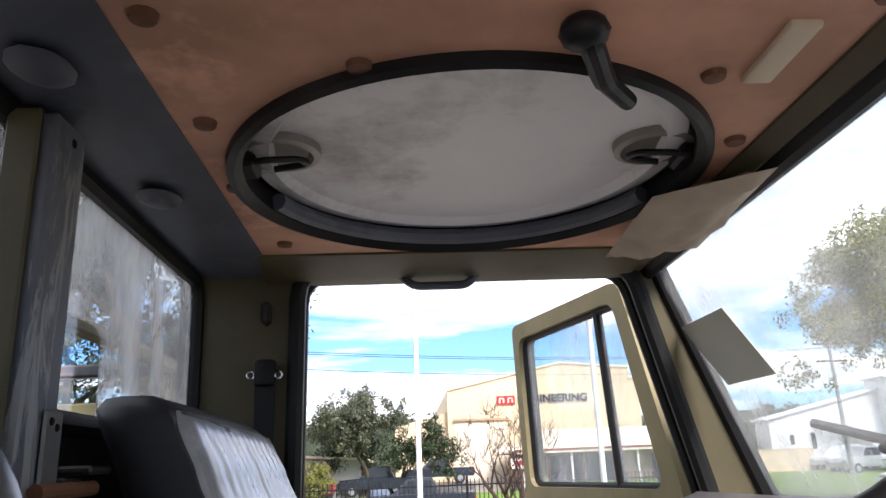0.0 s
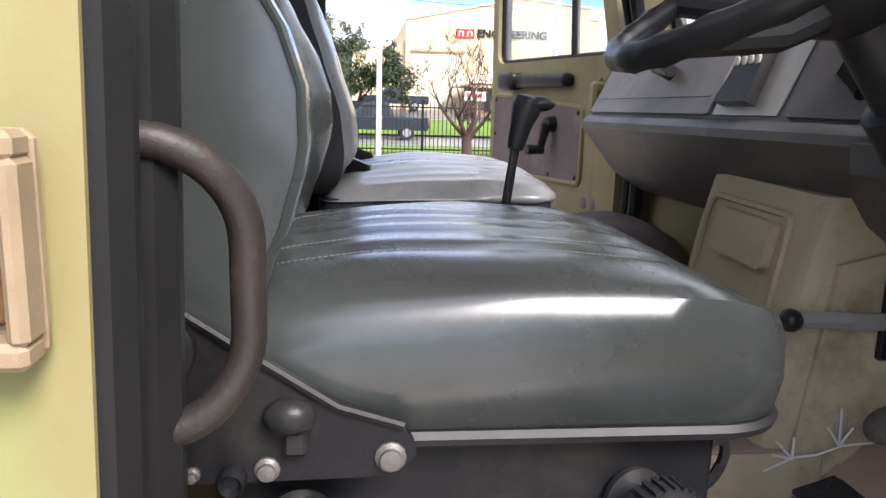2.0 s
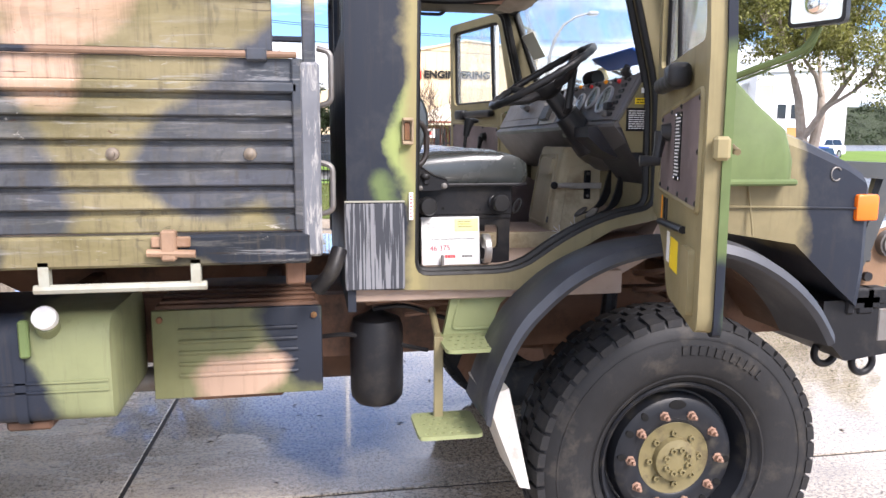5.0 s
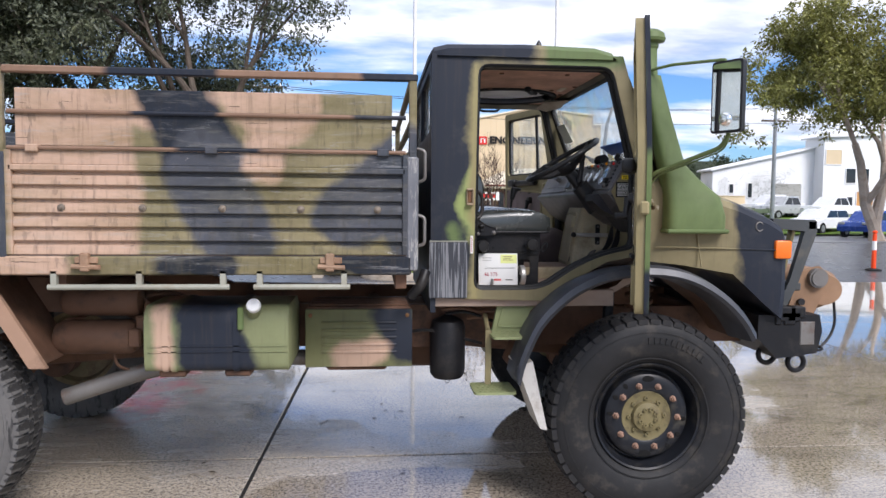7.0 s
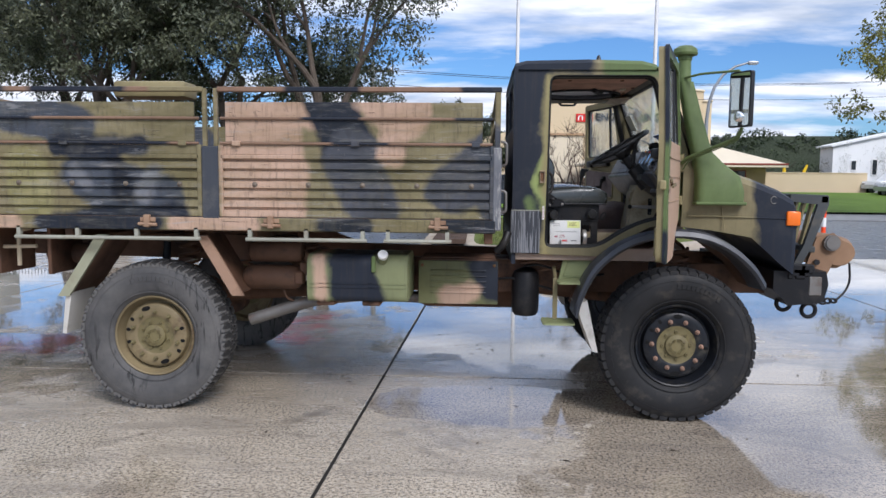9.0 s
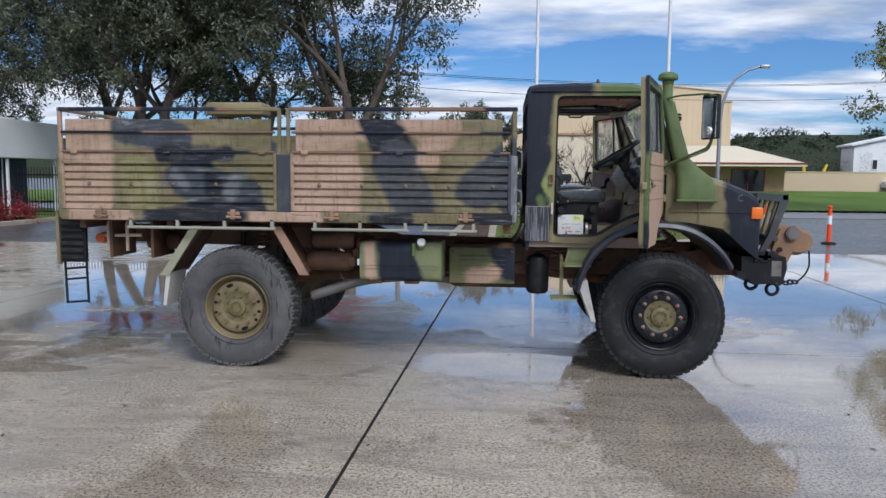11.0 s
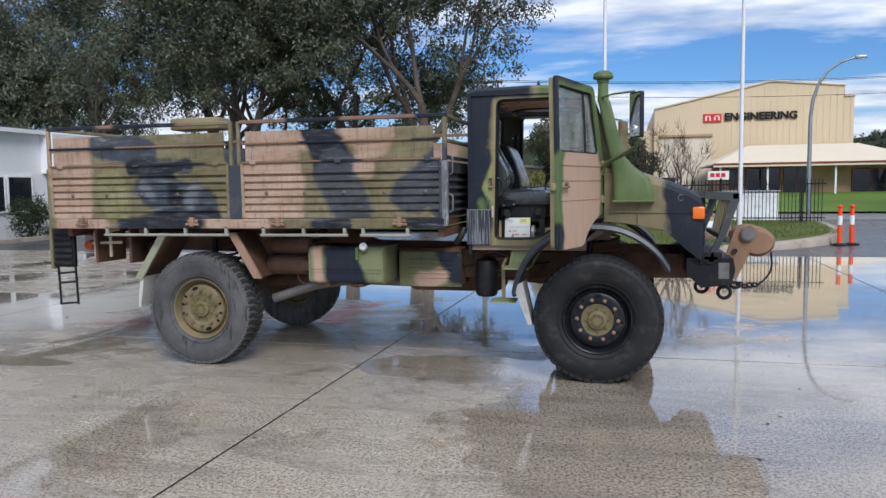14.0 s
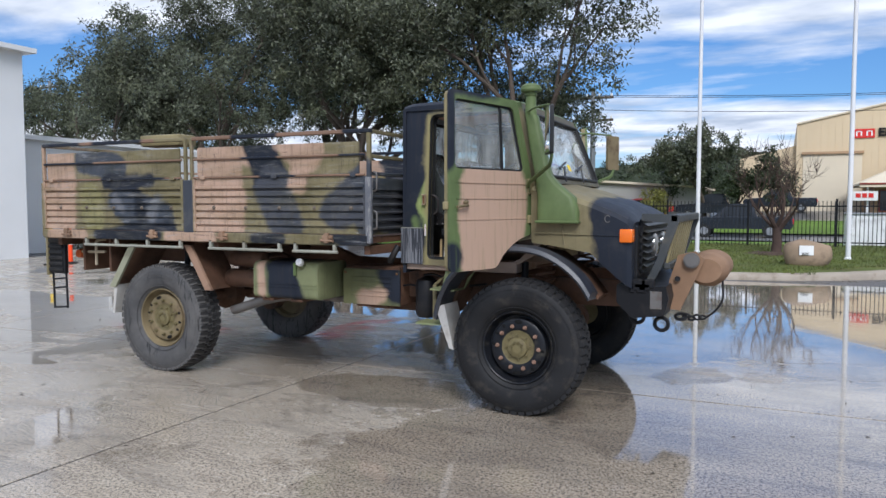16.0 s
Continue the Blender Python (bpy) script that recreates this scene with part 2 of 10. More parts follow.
def camo(name, base, patches, wear=0.5, streak=0.5, dirt=(0.10, 0.075, 0.05), spec=0.22):
    """Sprayed camouflage: soft-edged strokes (from, to, radius) over a base coat, with run marks and chips."""
    s = Nodes(name)
    flat = s.vec("MULTIPLY", s.co, (1, 0, 1))
    wobble = s.math("MULTIPLY", s.math("SUBTRACT", s.noise(2.6, 3, 0.55), 0.5), 0.22)
    wobble = s.math("ADD", wobble, s.math("MULTIPLY", s.math("SUBTRACT", s.noise(38, 3, 0.6), 0.5), 0.025))
    c = s.mix(s.ramp(s.noise(3.5, 5), 0.35, 0.65), tuple(k * 0.82 for k in base), tuple(k * 1.12 for k in base))
    for ax, az, bx, bz, r, colour in patches:
        pa = s.vec("SUBTRACT", flat, (ax, 0, az))
        ba = Vector((bx - ax, 0, bz - az))
        if ba.length_squared > 1e-6:
            h = s.math("DIVIDE", s.vec("DOT_PRODUCT", pa, tuple(ba)), ba.length_squared, clamp=True)
            pa = s.vec("SUBTRACT", pa, s.vec("SCALE", tuple(ba), h))
        d = s.math("ADD", s.vec("LENGTH", pa), wobble)
        fac = s.math("MULTIPLY_ADD", d, -22.0, r * 22.0 + 0.5, clamp=True)
        c = s.mix(fac, c, colour)
    runs = s.ramp(s.noise(1.0, 6, 0.7, stretch=(26, 26, 1.4)), 0.53, 0.72)
    c = s.mix(s.math("MULTIPLY", runs, streak), c, s.mix(s.noise(5, 2), dirt, (0.02, 0.022, 0.02)))
    faded = s.ramp(s.noise(1.6, 7, 0.72), 0.55, 0.8)
    c = s.mix(s.math("MULTIPLY", faded, 0.35 * wear), c, (0.36, 0.33, 0.26))
    chips = s.ramp(s.noise(21, 7, 0.75, distortion=0.6), 0.665, 0.70)
    c = s.mix(s.math("MULTIPLY", chips, wear), c, (0.09, 0.045, 0.03))
    s.bump(s.noise(160, 3), 0.08, 0.002)
    s.bump(s.noise(7, 3), 0.12, 0.006)
    rough = s.math("ADD", 0.34, s.math("MULTIPLY", s.noise(6, 5), 0.3))
    if wear > 0.85:
        cracks = s.ramp(s.noise(1.0, 4, 0.6, stretch=(4, 4, 75)), 0.675, 0.69)
        c = s.mix(s.math("MULTIPLY", cracks, 0.65), c, (0.03, 0.022, 0.018))
        # level scuffs of wear, with the ribs' sky sheen painted in as grey
        scuff_sheen = s.ramp(s.noise(1.0, 6, 0.75, stretch=(2.2, 2.2, 20), distortion=0.3), 0.53, 0.68)
        c = s.mix(s.math("MULTIPLY", scuff_sheen, 0.38), c, (0.24, 0.225, 0.20))
        grime = s.ramp(s.noise(1.0, 6, 0.7, stretch=(1.5, 1.5, 5), distortion=0.5), 0.42, 0.66)
        c = s.mix(grime, c, s.mix(1.0, c, (0.66, 0.66, 0.56), "MULTIPLY"))
        drips = s.math("MULTIPLY", s.ramp(s.noise(1.0, 4, 0.65, stretch=(42, 42, 5)), 0.54, 0.66), s.ramp(s.noise(2.4, 4, 0.6), 0.40, 0.60))
        c = s.mix(s.math("MULTIPLY", drips, 0.40), c, (0.050, 0.042, 0.032))
        marks = s.math("MULTIPLY", s.ramp(s.noise(1.0, 3, 0.6, stretch=(17, 17, 6), distortion=0.4), 0.60, 0.64), s.ramp(s.noise(1.7, 3, 0.6), 0.46, 0.56))
        c = s.mix(s.math("MULTIPLY", marks, 0.30), c, (0.020, 0.021, 0.026))
        rubs = s.math("MULTIPLY", s.ramp(s.noise(1.0, 6, 0.75, stretch=(3.5, 3.5, 30), distortion=0.5), 0.56, 0.63), s.ramp(s.noise(2.0, 4, 0.6), 0.44, 0.58))
        c = s.mix(s.math("MULTIPLY", rubs, 0.42), c, (0.30, 0.30, 0.30))
        flakes = s.math("MULTIPLY", s.ramp(s.noise(1.0, 7, 0.8, stretch=(9, 9, 22), distortion=0.4), 0.655, 0.675), s.ramp(s.noise(1.3, 3, 0.6), 0.45, 0.6))
        c = s.mix(s.math("MULTIPLY", flakes, 0.8), c, (0.40, 0.38, 0.34))
    return s.done(c, rough, Specular_IOR_Level=spec)


SLATE, WORN, STEEL = (0.055, 0.063, 0.080), (0.14, 0.145, 0.16), (0.060, 0.064, 0.078)
BED_FRONT = [
    (0.84, 2.17, 0.88, 1.52, 0.30, TAN),
    (1.09, 2.22, 1.25, 2.17, 0.10, TAN),
    (1.35, 2.32, 1.52, 1.90, 0.19, DARK),
    (1.52, 1.90, 1.68, 1.46, 0.19, STEEL),
    (1.72, 2.28, 1.92, 2.20, 0.19, TAN),
    (1.80, 2.15, 1.80, 1.90, 0.10, TAN),
    (2.52, 1.90, 2.22, 1.66, 0.19, STEEL),
    (2.56, 1.93, 2.46, 1.93, 0.09, SLATE),
    (2.50, 1.62, 2.51, 1.55, 0.12, STEEL),
]
BED_REAR = [
    (-1.34, 2.25, -1.33, 1.52, 0.24, TAN),
    (-0.93, 2.21, -0.50, 2.08, 0.16, SLATE),
    (-0.84, 1.80, -0.80, 1.55, 0.16, (0.26, 0.235, 0.115)),
    (-0.40, 1.74, 0.08, 1.56, 0.20, SLATE),
    (-0.62, 1.95, -0.02, 1.95, 0.08, DARK),
    (-0.20, 1.86, -0.12, 1.60, 0.08, DARK),
    (-0.62, 1.42, 0.25, 1.46, 0.08, DARK),
    (-0.50, 1.76, -0.42, 1.68, 0.06, WORN),
    (0.08, 1.76, 0.00, 1.60, 0.07, WORN),
]
BED_FLANGE = [
    (-1.40, 1.41, -1.00, 1.41, 0.10, TAN), (-0.70, 1.41, 0.05, 1.41, 0.10, DARK), (0.30, 1.41, 0.75, 1.41, 0.10, TAN),
    (1.35, 1.41, 1.60, 1.41, 0.09, DARK), (2.15, 1.41, 2.50, 1.41, 0.10, DARK),
]
m_bed = camo("weathered camouflage on the bed", OLIVE, BED_FRONT + BED_REAR, 0.9, 0.48)
m_flange = camo("camouflage on the lower rail", OLIVE, BED_FLANGE, 0.9, 0.6)
m_cab = camo("camouflage on the cab", OLIVE, [
    (2.70, 1.0, 2.72, 2.7, 0.225, DARK), (2.95, 1.93, 2.875, 1.72, 0.060, LIME), (2.875, 1.72, 2.95, 1.49, 0.060, LIME), (2.93, 1.88, 2.93, 1.55, 0.05, LIME), (2.78, 1.56, 2.80, 1.50, 0.045, GREEN), (2.91, 1.0, 2.91, 2.5, 0.028, (0.25, 0.215, 0.10)), (2.70, 2.62, 3.15, 2.62, 0.09, DARK),
    (3.45, 2.62, 3.75, 2.62, 0.12, GREEN), (4.80, 0.9, 4.72, 1.66, 0.33, DARK), (4.45, 1.05, 4.30, 1.12, 0.12, DARK),
], 0.25, 0.25)
m_olive = camo("olive paint", (0.235, 0.198, 0.104), [], 0.35, 0.2)
# the same olive, with the shade inside the cab put into its colour
m_olive_shaded = camo("olive paint darkened for cab shade", (0.090, 0.078, 0.044), [], 0.35, 0.2)
m_post = plain("grey steel post", (0.22, 0.21, 0.185), 0.45, 0.2, 0.25, 10, 0.1, (0.10, 0.09, 0.06))
m_green = camo("green paint", GREEN, [], 0.2, 0.25)
m_arch = camo("dark paint on the wheel arch", (0.022, 0.026, 0.036), [], 0.84, 0.1, dirt=(0.20, 0.20, 0.20), spec=0.8)
m_rail = camo("brown rail paint", (0.20, 0.125, 0.085), [
    (-1.6, 2.35, -1.1, 2.35, 0.10, DARK), (-0.7, 2.35, -0.2, 2.35, 0.10, DARK), (0.15, 2.35, 0.42, 2.35, 0.08, OLIVE), (1.1, 2.35, 1.5, 2.35, 0.09, DARK), (2.35, 2.35, 2.6, 2.35, 0.08, DARK),
    (-1.6, 2.15, -0.9, 2.15, 0.09, DARK), (1.25, 2.15, 1.5, 2.15, 0.09, DARK), (2.3, 2.15, 2.6, 2.15, 0.09, DARK), (-0.6, 1.98, 0.1, 1.98, 0.09, DARK), (1.45, 1.98, 1.7, 1.98, 0.07, DARK),
], 0.7, 0.3)
m_tank = camo("camouflage on the tank", DULL, [
    (1.24, 1.3, 1.26, 0.7, 0.045, TAN), (1.46, 1.25, 1.52, 0.75, 0.18, DARK), (1.60, 0.95, 1.72, 0.75, 0.09, DARK),
], 0.3, 0.35)
m_locker = camo("camouflage on the locker", (0.15, 0.155, 0.075), [(2.46, 1.05, 2.52, 0.88, 0.13, DARK), (2.22, 0.82, 2.36, 0.86, 0.10, TAN)], 0.3, 0.3)
m_door_out = camo("camouflage on the door", GREEN, [(-0.48, 1.80, -0.50, 1.42, 0.40, TAN), (-1.06, 2.08, -1.03, 2.60, 0.12, DARK), (-0.98, 2.61, -0.50, 2.61, 0.10, DARK), (-1.04, 1.20, -0.96, 1.36, 0.09, DARK)], 0.3, 0.55, (0.16, 0.22, 0.07))
def streaked_rubber():
    """Dusty grey tyre rubber with dark wet runs."""
    s = Nodes("dusty tyre rubber")
    c = s.mix(s.ramp(s.noise(3.0, 5, 0.65), 0.35, 0.65), (0.060, 0.060, 0.062), (0.125, 0.120, 0.115))
    c = s.mix(s.math("MULTIPLY", s.noise(40, 5, 0.7), 0.4), c, (0.050, 0.047, 0.044))
    runs = s.math("MULTIPLY", s.ramp(s.noise(1.0, 4, 0.65, stretch=(15, 15, 2.2), distortion=0.4), 0.55, 0.60), s.ramp(s.noise(2.2, 3), 0.42, 0.54))
    c = s.mix(s.math("MULTIPLY", runs, 0.85), c, (0.014, 0.014, 0.015))
    s.bump(s.noise(60, 4, 0.7), 0.25, 0.003)
    return s.done(c, s.math("ADD", 0.55, s.math("MULTIPLY", s.noise(8, 3), 0.25)), Specular_IOR_Level=0.3)


m_brown = plain("brown chassis paint", (0.14, 0.076, 0.048), 0.65, 0, 0.6, 10, 0.25, (0.05, 0.035, 0.028))
m_black = plain("black paint", (0.012, 0.012, 0.014), 0.45, 0, 0.3, 12, 0.15, (0.03, 0.027, 0.024))
m_steel = plain("worn steel", (0.32, 0.31, 0.30), 0.4, 0.9, 0.3, 20, 0.2, (0.15, 0.07, 0.035))
m_rust = plain("rusty steel", (0.17, 0.075, 0.035), 0.75, 0.2, 0.5, 24, 0.4, (0.26, 0.15, 0.05))
m_rubber = plain("tyre rubber", (0.016, 0.016, 0.017), 0.6, 0, 0.35, 16, 0.25, (0.050, 0.044, 0.037))
m_rubber_grey = streaked_rubber()
m_seal = plain("rubber seal", (0.012, 0.012, 0.012), 0.5, 0, 0.3, 20, 0.1)
m_rim_dark = plain("dark wheel paint", (0.010, 0.011, 0.014), 0.4, 0, 0.3, 14, 0.15, (0.05, 0.045, 0.035))
m_rim_tan = plain("dusty tan wheel paint", (0.185, 0.145, 0.080), 0.55, 0, 0.45, 9, 0.3, (0.075, 0.045, 0.028))
m_hub = plain("olive hub paint", (0.150, 0.125, 0.060), 0.5, 0, 0.3, 20, 0.2, (0.06, 0.045, 0.03))
m_amber = plain("amber lens", (0.75, 0.155, 0.01), 0.2, 0, 0.1, 30, 0.1)
m_pale_rail = plain("pale grey-green rail paint", (0.30, 0.30, 0.25), 0.5, 0, 0.25, 8, 0.15, (0.22, 0.19, 0.14))
m_latch = plain("worn tan paint over rust", (0.30, 0.19, 0.12), 0.65, 0.1, 0.4, 24, 0.3, (0.17, 0.08, 0.04))
m_winch = plain("brown canvas cover", (0.27, 0.165, 0.10), 0.8, 0, 0.25, 14, 0.4)


def glass(name, tint=(0.93, 0.96, 0.95), haze=0.0, rough=0.0, through_light=0.3):
    """Clear glass for thin panes: what lies behind shows through, the sky mirrors in it."""
    s = Nodes(name)
    nt = s.nt
    out = nt.nodes["Material Output"]
    see, shine, both = s.node("ShaderNodeBsdfTransparent"), s.node("ShaderNodeBsdfGlossy"), s.node("ShaderNodeMixShader")
    s.put(see.inputs["Color"], tint)
    shine.inputs["Roughness"].default_value = rough
    edge = s.node("ShaderNodeLayerWeight")
    edge.inputs["Blend"].default_value = 0.5
    gloss = s.math("MULTIPLY_ADD", s.math("POWER", edge.outputs["Facing"], 5.0), 0.85, 0.035)
    nt.links.new(gloss, both.inputs[0])
    nt.links.new(see.outputs[0], both.inputs[1]); nt.links.new(shine.outputs[0], both.inputs[2])
    last = both
    # haze lays on dust, and on door panes a pale painted sky reflection
    if haze:
        dust_sheen, film = s.node("ShaderNodeBsdfDiffuse"), s.node("ShaderNodeMixShader")
        s.put(dust_sheen.inputs["Color"], (0.62, 0.63, 0.62))
        glow, grime = s.node("ShaderNodeBsdfTranslucent"), s.node("ShaderNodeMixShader")
        s.put(glow.inputs["Color"], (0.80, 0.81, 0.80))
        grime.inputs[0].default_value = through_light
        nt.links.new(dust_sheen.outputs[0], grime.inputs[1]); nt.links.new(glow.outputs[0], grime.inputs[2])
        fac = s.math("MULTIPLY", s.ramp(s.noise(3.0, 6, 0.65, stretch=(2, 2, 0.8)), 0.25, 0.8), haze)
        nt.links.new(fac, film.inputs[0]); nt.links.new(both.outputs[0], film.inputs[1]); nt.links.new(grime.outputs[0], film.inputs[2])
        last = film
    nt.links.new(last.outputs[0], out.inputs["Surface"])
    return s.mat


m_glass = glass("clear glass")
m_glass_dusty = glass("dusty glass", haze=0.42)
m_glass_film = glass("hazy plastic window", haze=0.66, through_light=0.8)
m_mirror = Nodes("mirror").done((0.85, 0.87, 0.88), 0.02, 1.0)


# ---- ground ----
def wet_concrete(name):
    s = Nodes(name)
    broad = s.noise(0.55, 6, 0.6)
    c = s.mix(s.ramp(broad, 0.3, 0.7), (0.43, 0.360, 0.275), (0.62, 0.54, 0.43))
    c = s.mix(s.ramp(s.noise(46, 6, 0.85), 0.47, 0.57), c, (0.115, 0.10, 0.082))
    c = s.mix(s.math("MULTIPLY", s.ramp(s.noise(1.1, 6, 0.72, stretch=(0.55, 2.2, 1), distortion=0.7), 0.48, 0.62), 0.5), c, (0.175, 0.150, 0.125))
    c = s.mix(s.ramp(s.noise(120, 2), 0.60, 0.64), c, (0.55, 0.52, 0.47))
    c = s.mix(s.ramp(s.noise(1.3, 7, 0.7, distortion=0.8), 0.58, 0.72), c, (0.185, 0.158, 0.128))
    # faded red marking paint and rust stains
    red = s.math("MULTIPLY", s.ramp(s.noise(2.2, 6, 0.7), 0.42, 0.58), RED_FADE(s))
    c = s.mix(red, c, (0.42, 0.10, 0.085))
    # water lies in shallow hollows, drawn out along the fall of the yard
    film = s.math("ADD", s.noise(0.42, 5, 0.62, stretch=(1.0, 0.55, 1), distortion=0.6), WET_BIAS(s))
    wet = s.ramp(s.math("ADD", film, s.math("MULTIPLY", s.math("SUBTRACT", s.noise(9, 6, 0.7), 0.5), 0.10)), 0.49, 0.55)
    grit = s.math("ADD", s.noise(70, 5, 0.75), s.math("MULTIPLY", s.noise(210, 3, 0.7), 0.6))
    s.bump(grit, s.math("MULTIPLY_ADD", wet, -0.17, 0.19), 0.004)
    c = s.mix(wet, c, s.mix(1.0, c, (0.78, 0.76, 0.74), "MULTIPLY"))
    damp = s.noise(1.5, 6, 0.7, stretch=(0.6, 1.7, 1), distortion=0.4)
    rough = s.math("MULTIPLY_ADD", wet, -0.35, s.math("MULTIPLY_ADD", s.ramp(damp, 0.36, 0.66), 0.26, 0.13), clamp=True)
    rough = s.math("MAXIMUM", rough, 0.03)
    return s.done(c, rough, Coat_Weight=s.math("MULTIPLY_ADD", wet, 0.45, s.math("MULTIPLY_ADD", s.ramp(damp, 0.36, 0.66), -0.34, 0.44)), Coat_Roughness=s.math("MAXIMUM", s.math("MULTIPLY_ADD", wet, -0.16, s.math("MULTIPLY_ADD", s.ramp(damp, 0.36, 0.66), 0.10, 0.13)), 0.012), Coat_IOR=1.33)


def spot(s, x, y, rx, ry, soft=0.35):
    """1 inside an ellipse on the ground, 0 outside it."""
    p = s.vec("DIVIDE", s.vec("SUBTRACT", s.vec("MULTIPLY", s.co, (1, 1, 0)), (x, y, 0)), (rx, ry, 1))
    d = s.math("ADD", s.vec("LENGTH", p), s.math("MULTIPLY", s.math("SUBTRACT", s.noise(1.7, 5, 0.6), 0.5), 0.7))
    return s.math("MULTIPLY_ADD", d, -1 / soft, 1 / soft + 0.5, clamp=True)


def RED_FADE(s):
    return s.math("MAXIMUM", spot(s, -1.9, 2.1, 1.0, 0.42), s.math("MAXIMUM", spot(s, 0.45, 3.1, 0.34, 1.0), spot(s, 0.6, -3.15, 3.4, 0.14)))


def WET_BIAS(s):
    pools = spot(s, 7.6, -1.0, 4.2, 3.6)
    for x, y, rx, ry in ((2.5, 0.36, 0.95, 0.50), (9.0, 8.0, 8.5, 6.2), (-7.0, 3.2, 4.0, 0.9), (-1.0, 7.0, 4.0, 2.6), (-6.5, -1.6, 2.5, 0.5), (3.2, 3.4, 1.9, 1.9), (-3.6, 2.2, 1.6, 0.35), (-2.6, -0.2, 1.2, 0.18), (-4.6, -2.9, 2.4, 0.22), (-3.9, -4.3, 1.5, 0.30), (-5.2, 0.7, 2.6, 0.25)):
        pools = s.math("MAXIMUM", pools, spot(s, x, y, rx, ry))
    return s.math("MULTIPLY_ADD", pools, 0.30, -0.06)


m_yard = wet_concrete("wet concrete")
m_joint = plain("dark joint filler", (0.02, 0.018, 0.016), 0.7, 0, 0.3, 20, 0.3)


def rise(x, y):
    """Height of the land: level as far as the road, climbing gently beyond it."""
    return 0.0 if y < 36 else min(1.2, 0.0625 * (y - 36))


def land(bm, x0, x1, y0, y1, lift=0.0, nx=2, ny=40):
    rows = [[bm.verts.new((x0 + (x1 - x0) * i / nx, y0 + (y1 - y0) * j / ny, rise(0, y0 + (y1 - y0) * j / ny) + lift)) for i in range(nx + 1)] for j in range(ny + 1)]
    for a, b in zip(rows, rows[1:]):
        for i in range(nx):
            bm.faces.new((a[i], a[i + 1], b[i + 1], b[i]))


bm = bmesh.new()
xs, ys = [-1500, -300, -60, 300, 1500], [-1500, -200, -40, 13, 36, 55.2, 90, 300, 1500]
grid = [[bm.verts.new((x, y, rise(x, min(y, 90)) - 0.012)) for x in xs] for y in ys]
for a, b in zip(grid, grid[1:]):
    for i in range(len(xs) - 1):
        bm.faces.new((a[i], a[i + 1], b[i + 1], b[i]))
m_asphalt = plain("wet asphalt", (0.075, 0.075, 0.078), 0.3, 0, 0.3, 3, 0.2)
structure(part("ground", bm, m_asphalt, smooth=0), "damp grey asphalt reaching the horizon")

# yard slabs with dark joints between them
JX, JY = (-16.9, -10.7, -4.5, 1.585, 7.9, 14.1, 20.3, 26.5), (-9.6, -4.3, 1.12, 6.5, 12.05)
yard = structure(new("pavement"), "wet concrete slabs with dark joints and puddles")
for a, b in zip(JX, JX[1:]):
    for c, d in zip(JY, JY[1:]):
        bm = bmesh.new()
        for v in box(bm, (a + 0.012, c + 0.010, -0.15), (b - 0.012, d - 0.010, 0.0)):
            v.co.x += 0.024 * (v.co.y - 1.1)
        bmesh.ops.bevel(bm, geom=list(bm.edges), offset=0.004, segments=1, profile=0.5, affect="EDGES")
        part("slab", bm, m_yard, yard, smooth=0)
bm = bmesh.new()
box(bm, (JX[0], JY[0], -0.16), (JX[-1], JY[-1], -0.006))
part("joint_filler", bm, m_joint, yard, smooth=0)
m_cabfloor = plain("worn beige cab floor", (0.36, 0.27, 0.215), 0.75, 0, 0.3, 8, 0.3, (0.27, 0.18, 0.13))


def runs_material():
    s = Nodes("grey paint with black runs")
    runs = s.ramp(s.noise(1.0, 3, 0.55, stretch=(95, 95, 2.6)), 0.47, 0.50)
    c = s.mix(runs, (0.175, 0.18, 0.195), (0.028, 0.031, 0.040))
    return s.done(c, 0.5)


def peeling_material():
    s = Nodes("peeling dark paint")
    bare = s.ramp(s.noise(1.0, 7, 0.75, stretch=(34, 34, 5), distortion=0.5), 0.52, 0.60)
    c = s.mix(s.ramp(s.noise(5, 4), 0.35, 0.65), (0.085, 0.090, 0.105), (0.135, 0.14, 0.155))
    c = s.mix(s.math("MULTIPLY", bare, 0.75), c, (0.36, 0.35, 0.33))
    c = s.mix(s.ramp(s.noise(9, 6, 0.7), 0.66, 0.69), c, (0.26, 0.17, 0.05))
    s.bump(bare, 0.3, 0.002)
    return s.done(c, 0.55)


m_shield = runs_material()
m_post = peeling_material()


# ---- the truck ----
truck = empty("army_truck", "weathered camouflage army truck with open doors on wet concrete", "truck")


def side_y(z):
    """The cab's flank leans in towards the roof."""
    return 0.325 + max(0.0, z - 1.6) * 0.04


def flank(depth0, depth1):
    return lambda u, v, w: Vector((u, side_y(v) + depth0 + (depth1 - depth0) * w, v))


# door opening, seen from the side: (x, z)
OPENING = round_loop([(2.905, 1.228), (3.315, 1.230), (3.475, 1.345), (3.655, 1.430), (3.855, 1.468), (3.85, 1.93), (3.705, 2.515), (2.925, 2.515)],
                     [0.06, 0.10, 0.1, 0.12, 0.06, 0.08, 0.07, 0.07])
FLANK = [(2.655, 1.185), (3.36, 1.165), (3.50, 1.29), (3.68, 1.39), (3.93, 1.44), (3.95, 1.94), (3.765, 2.575), (2.675, 2.575)]


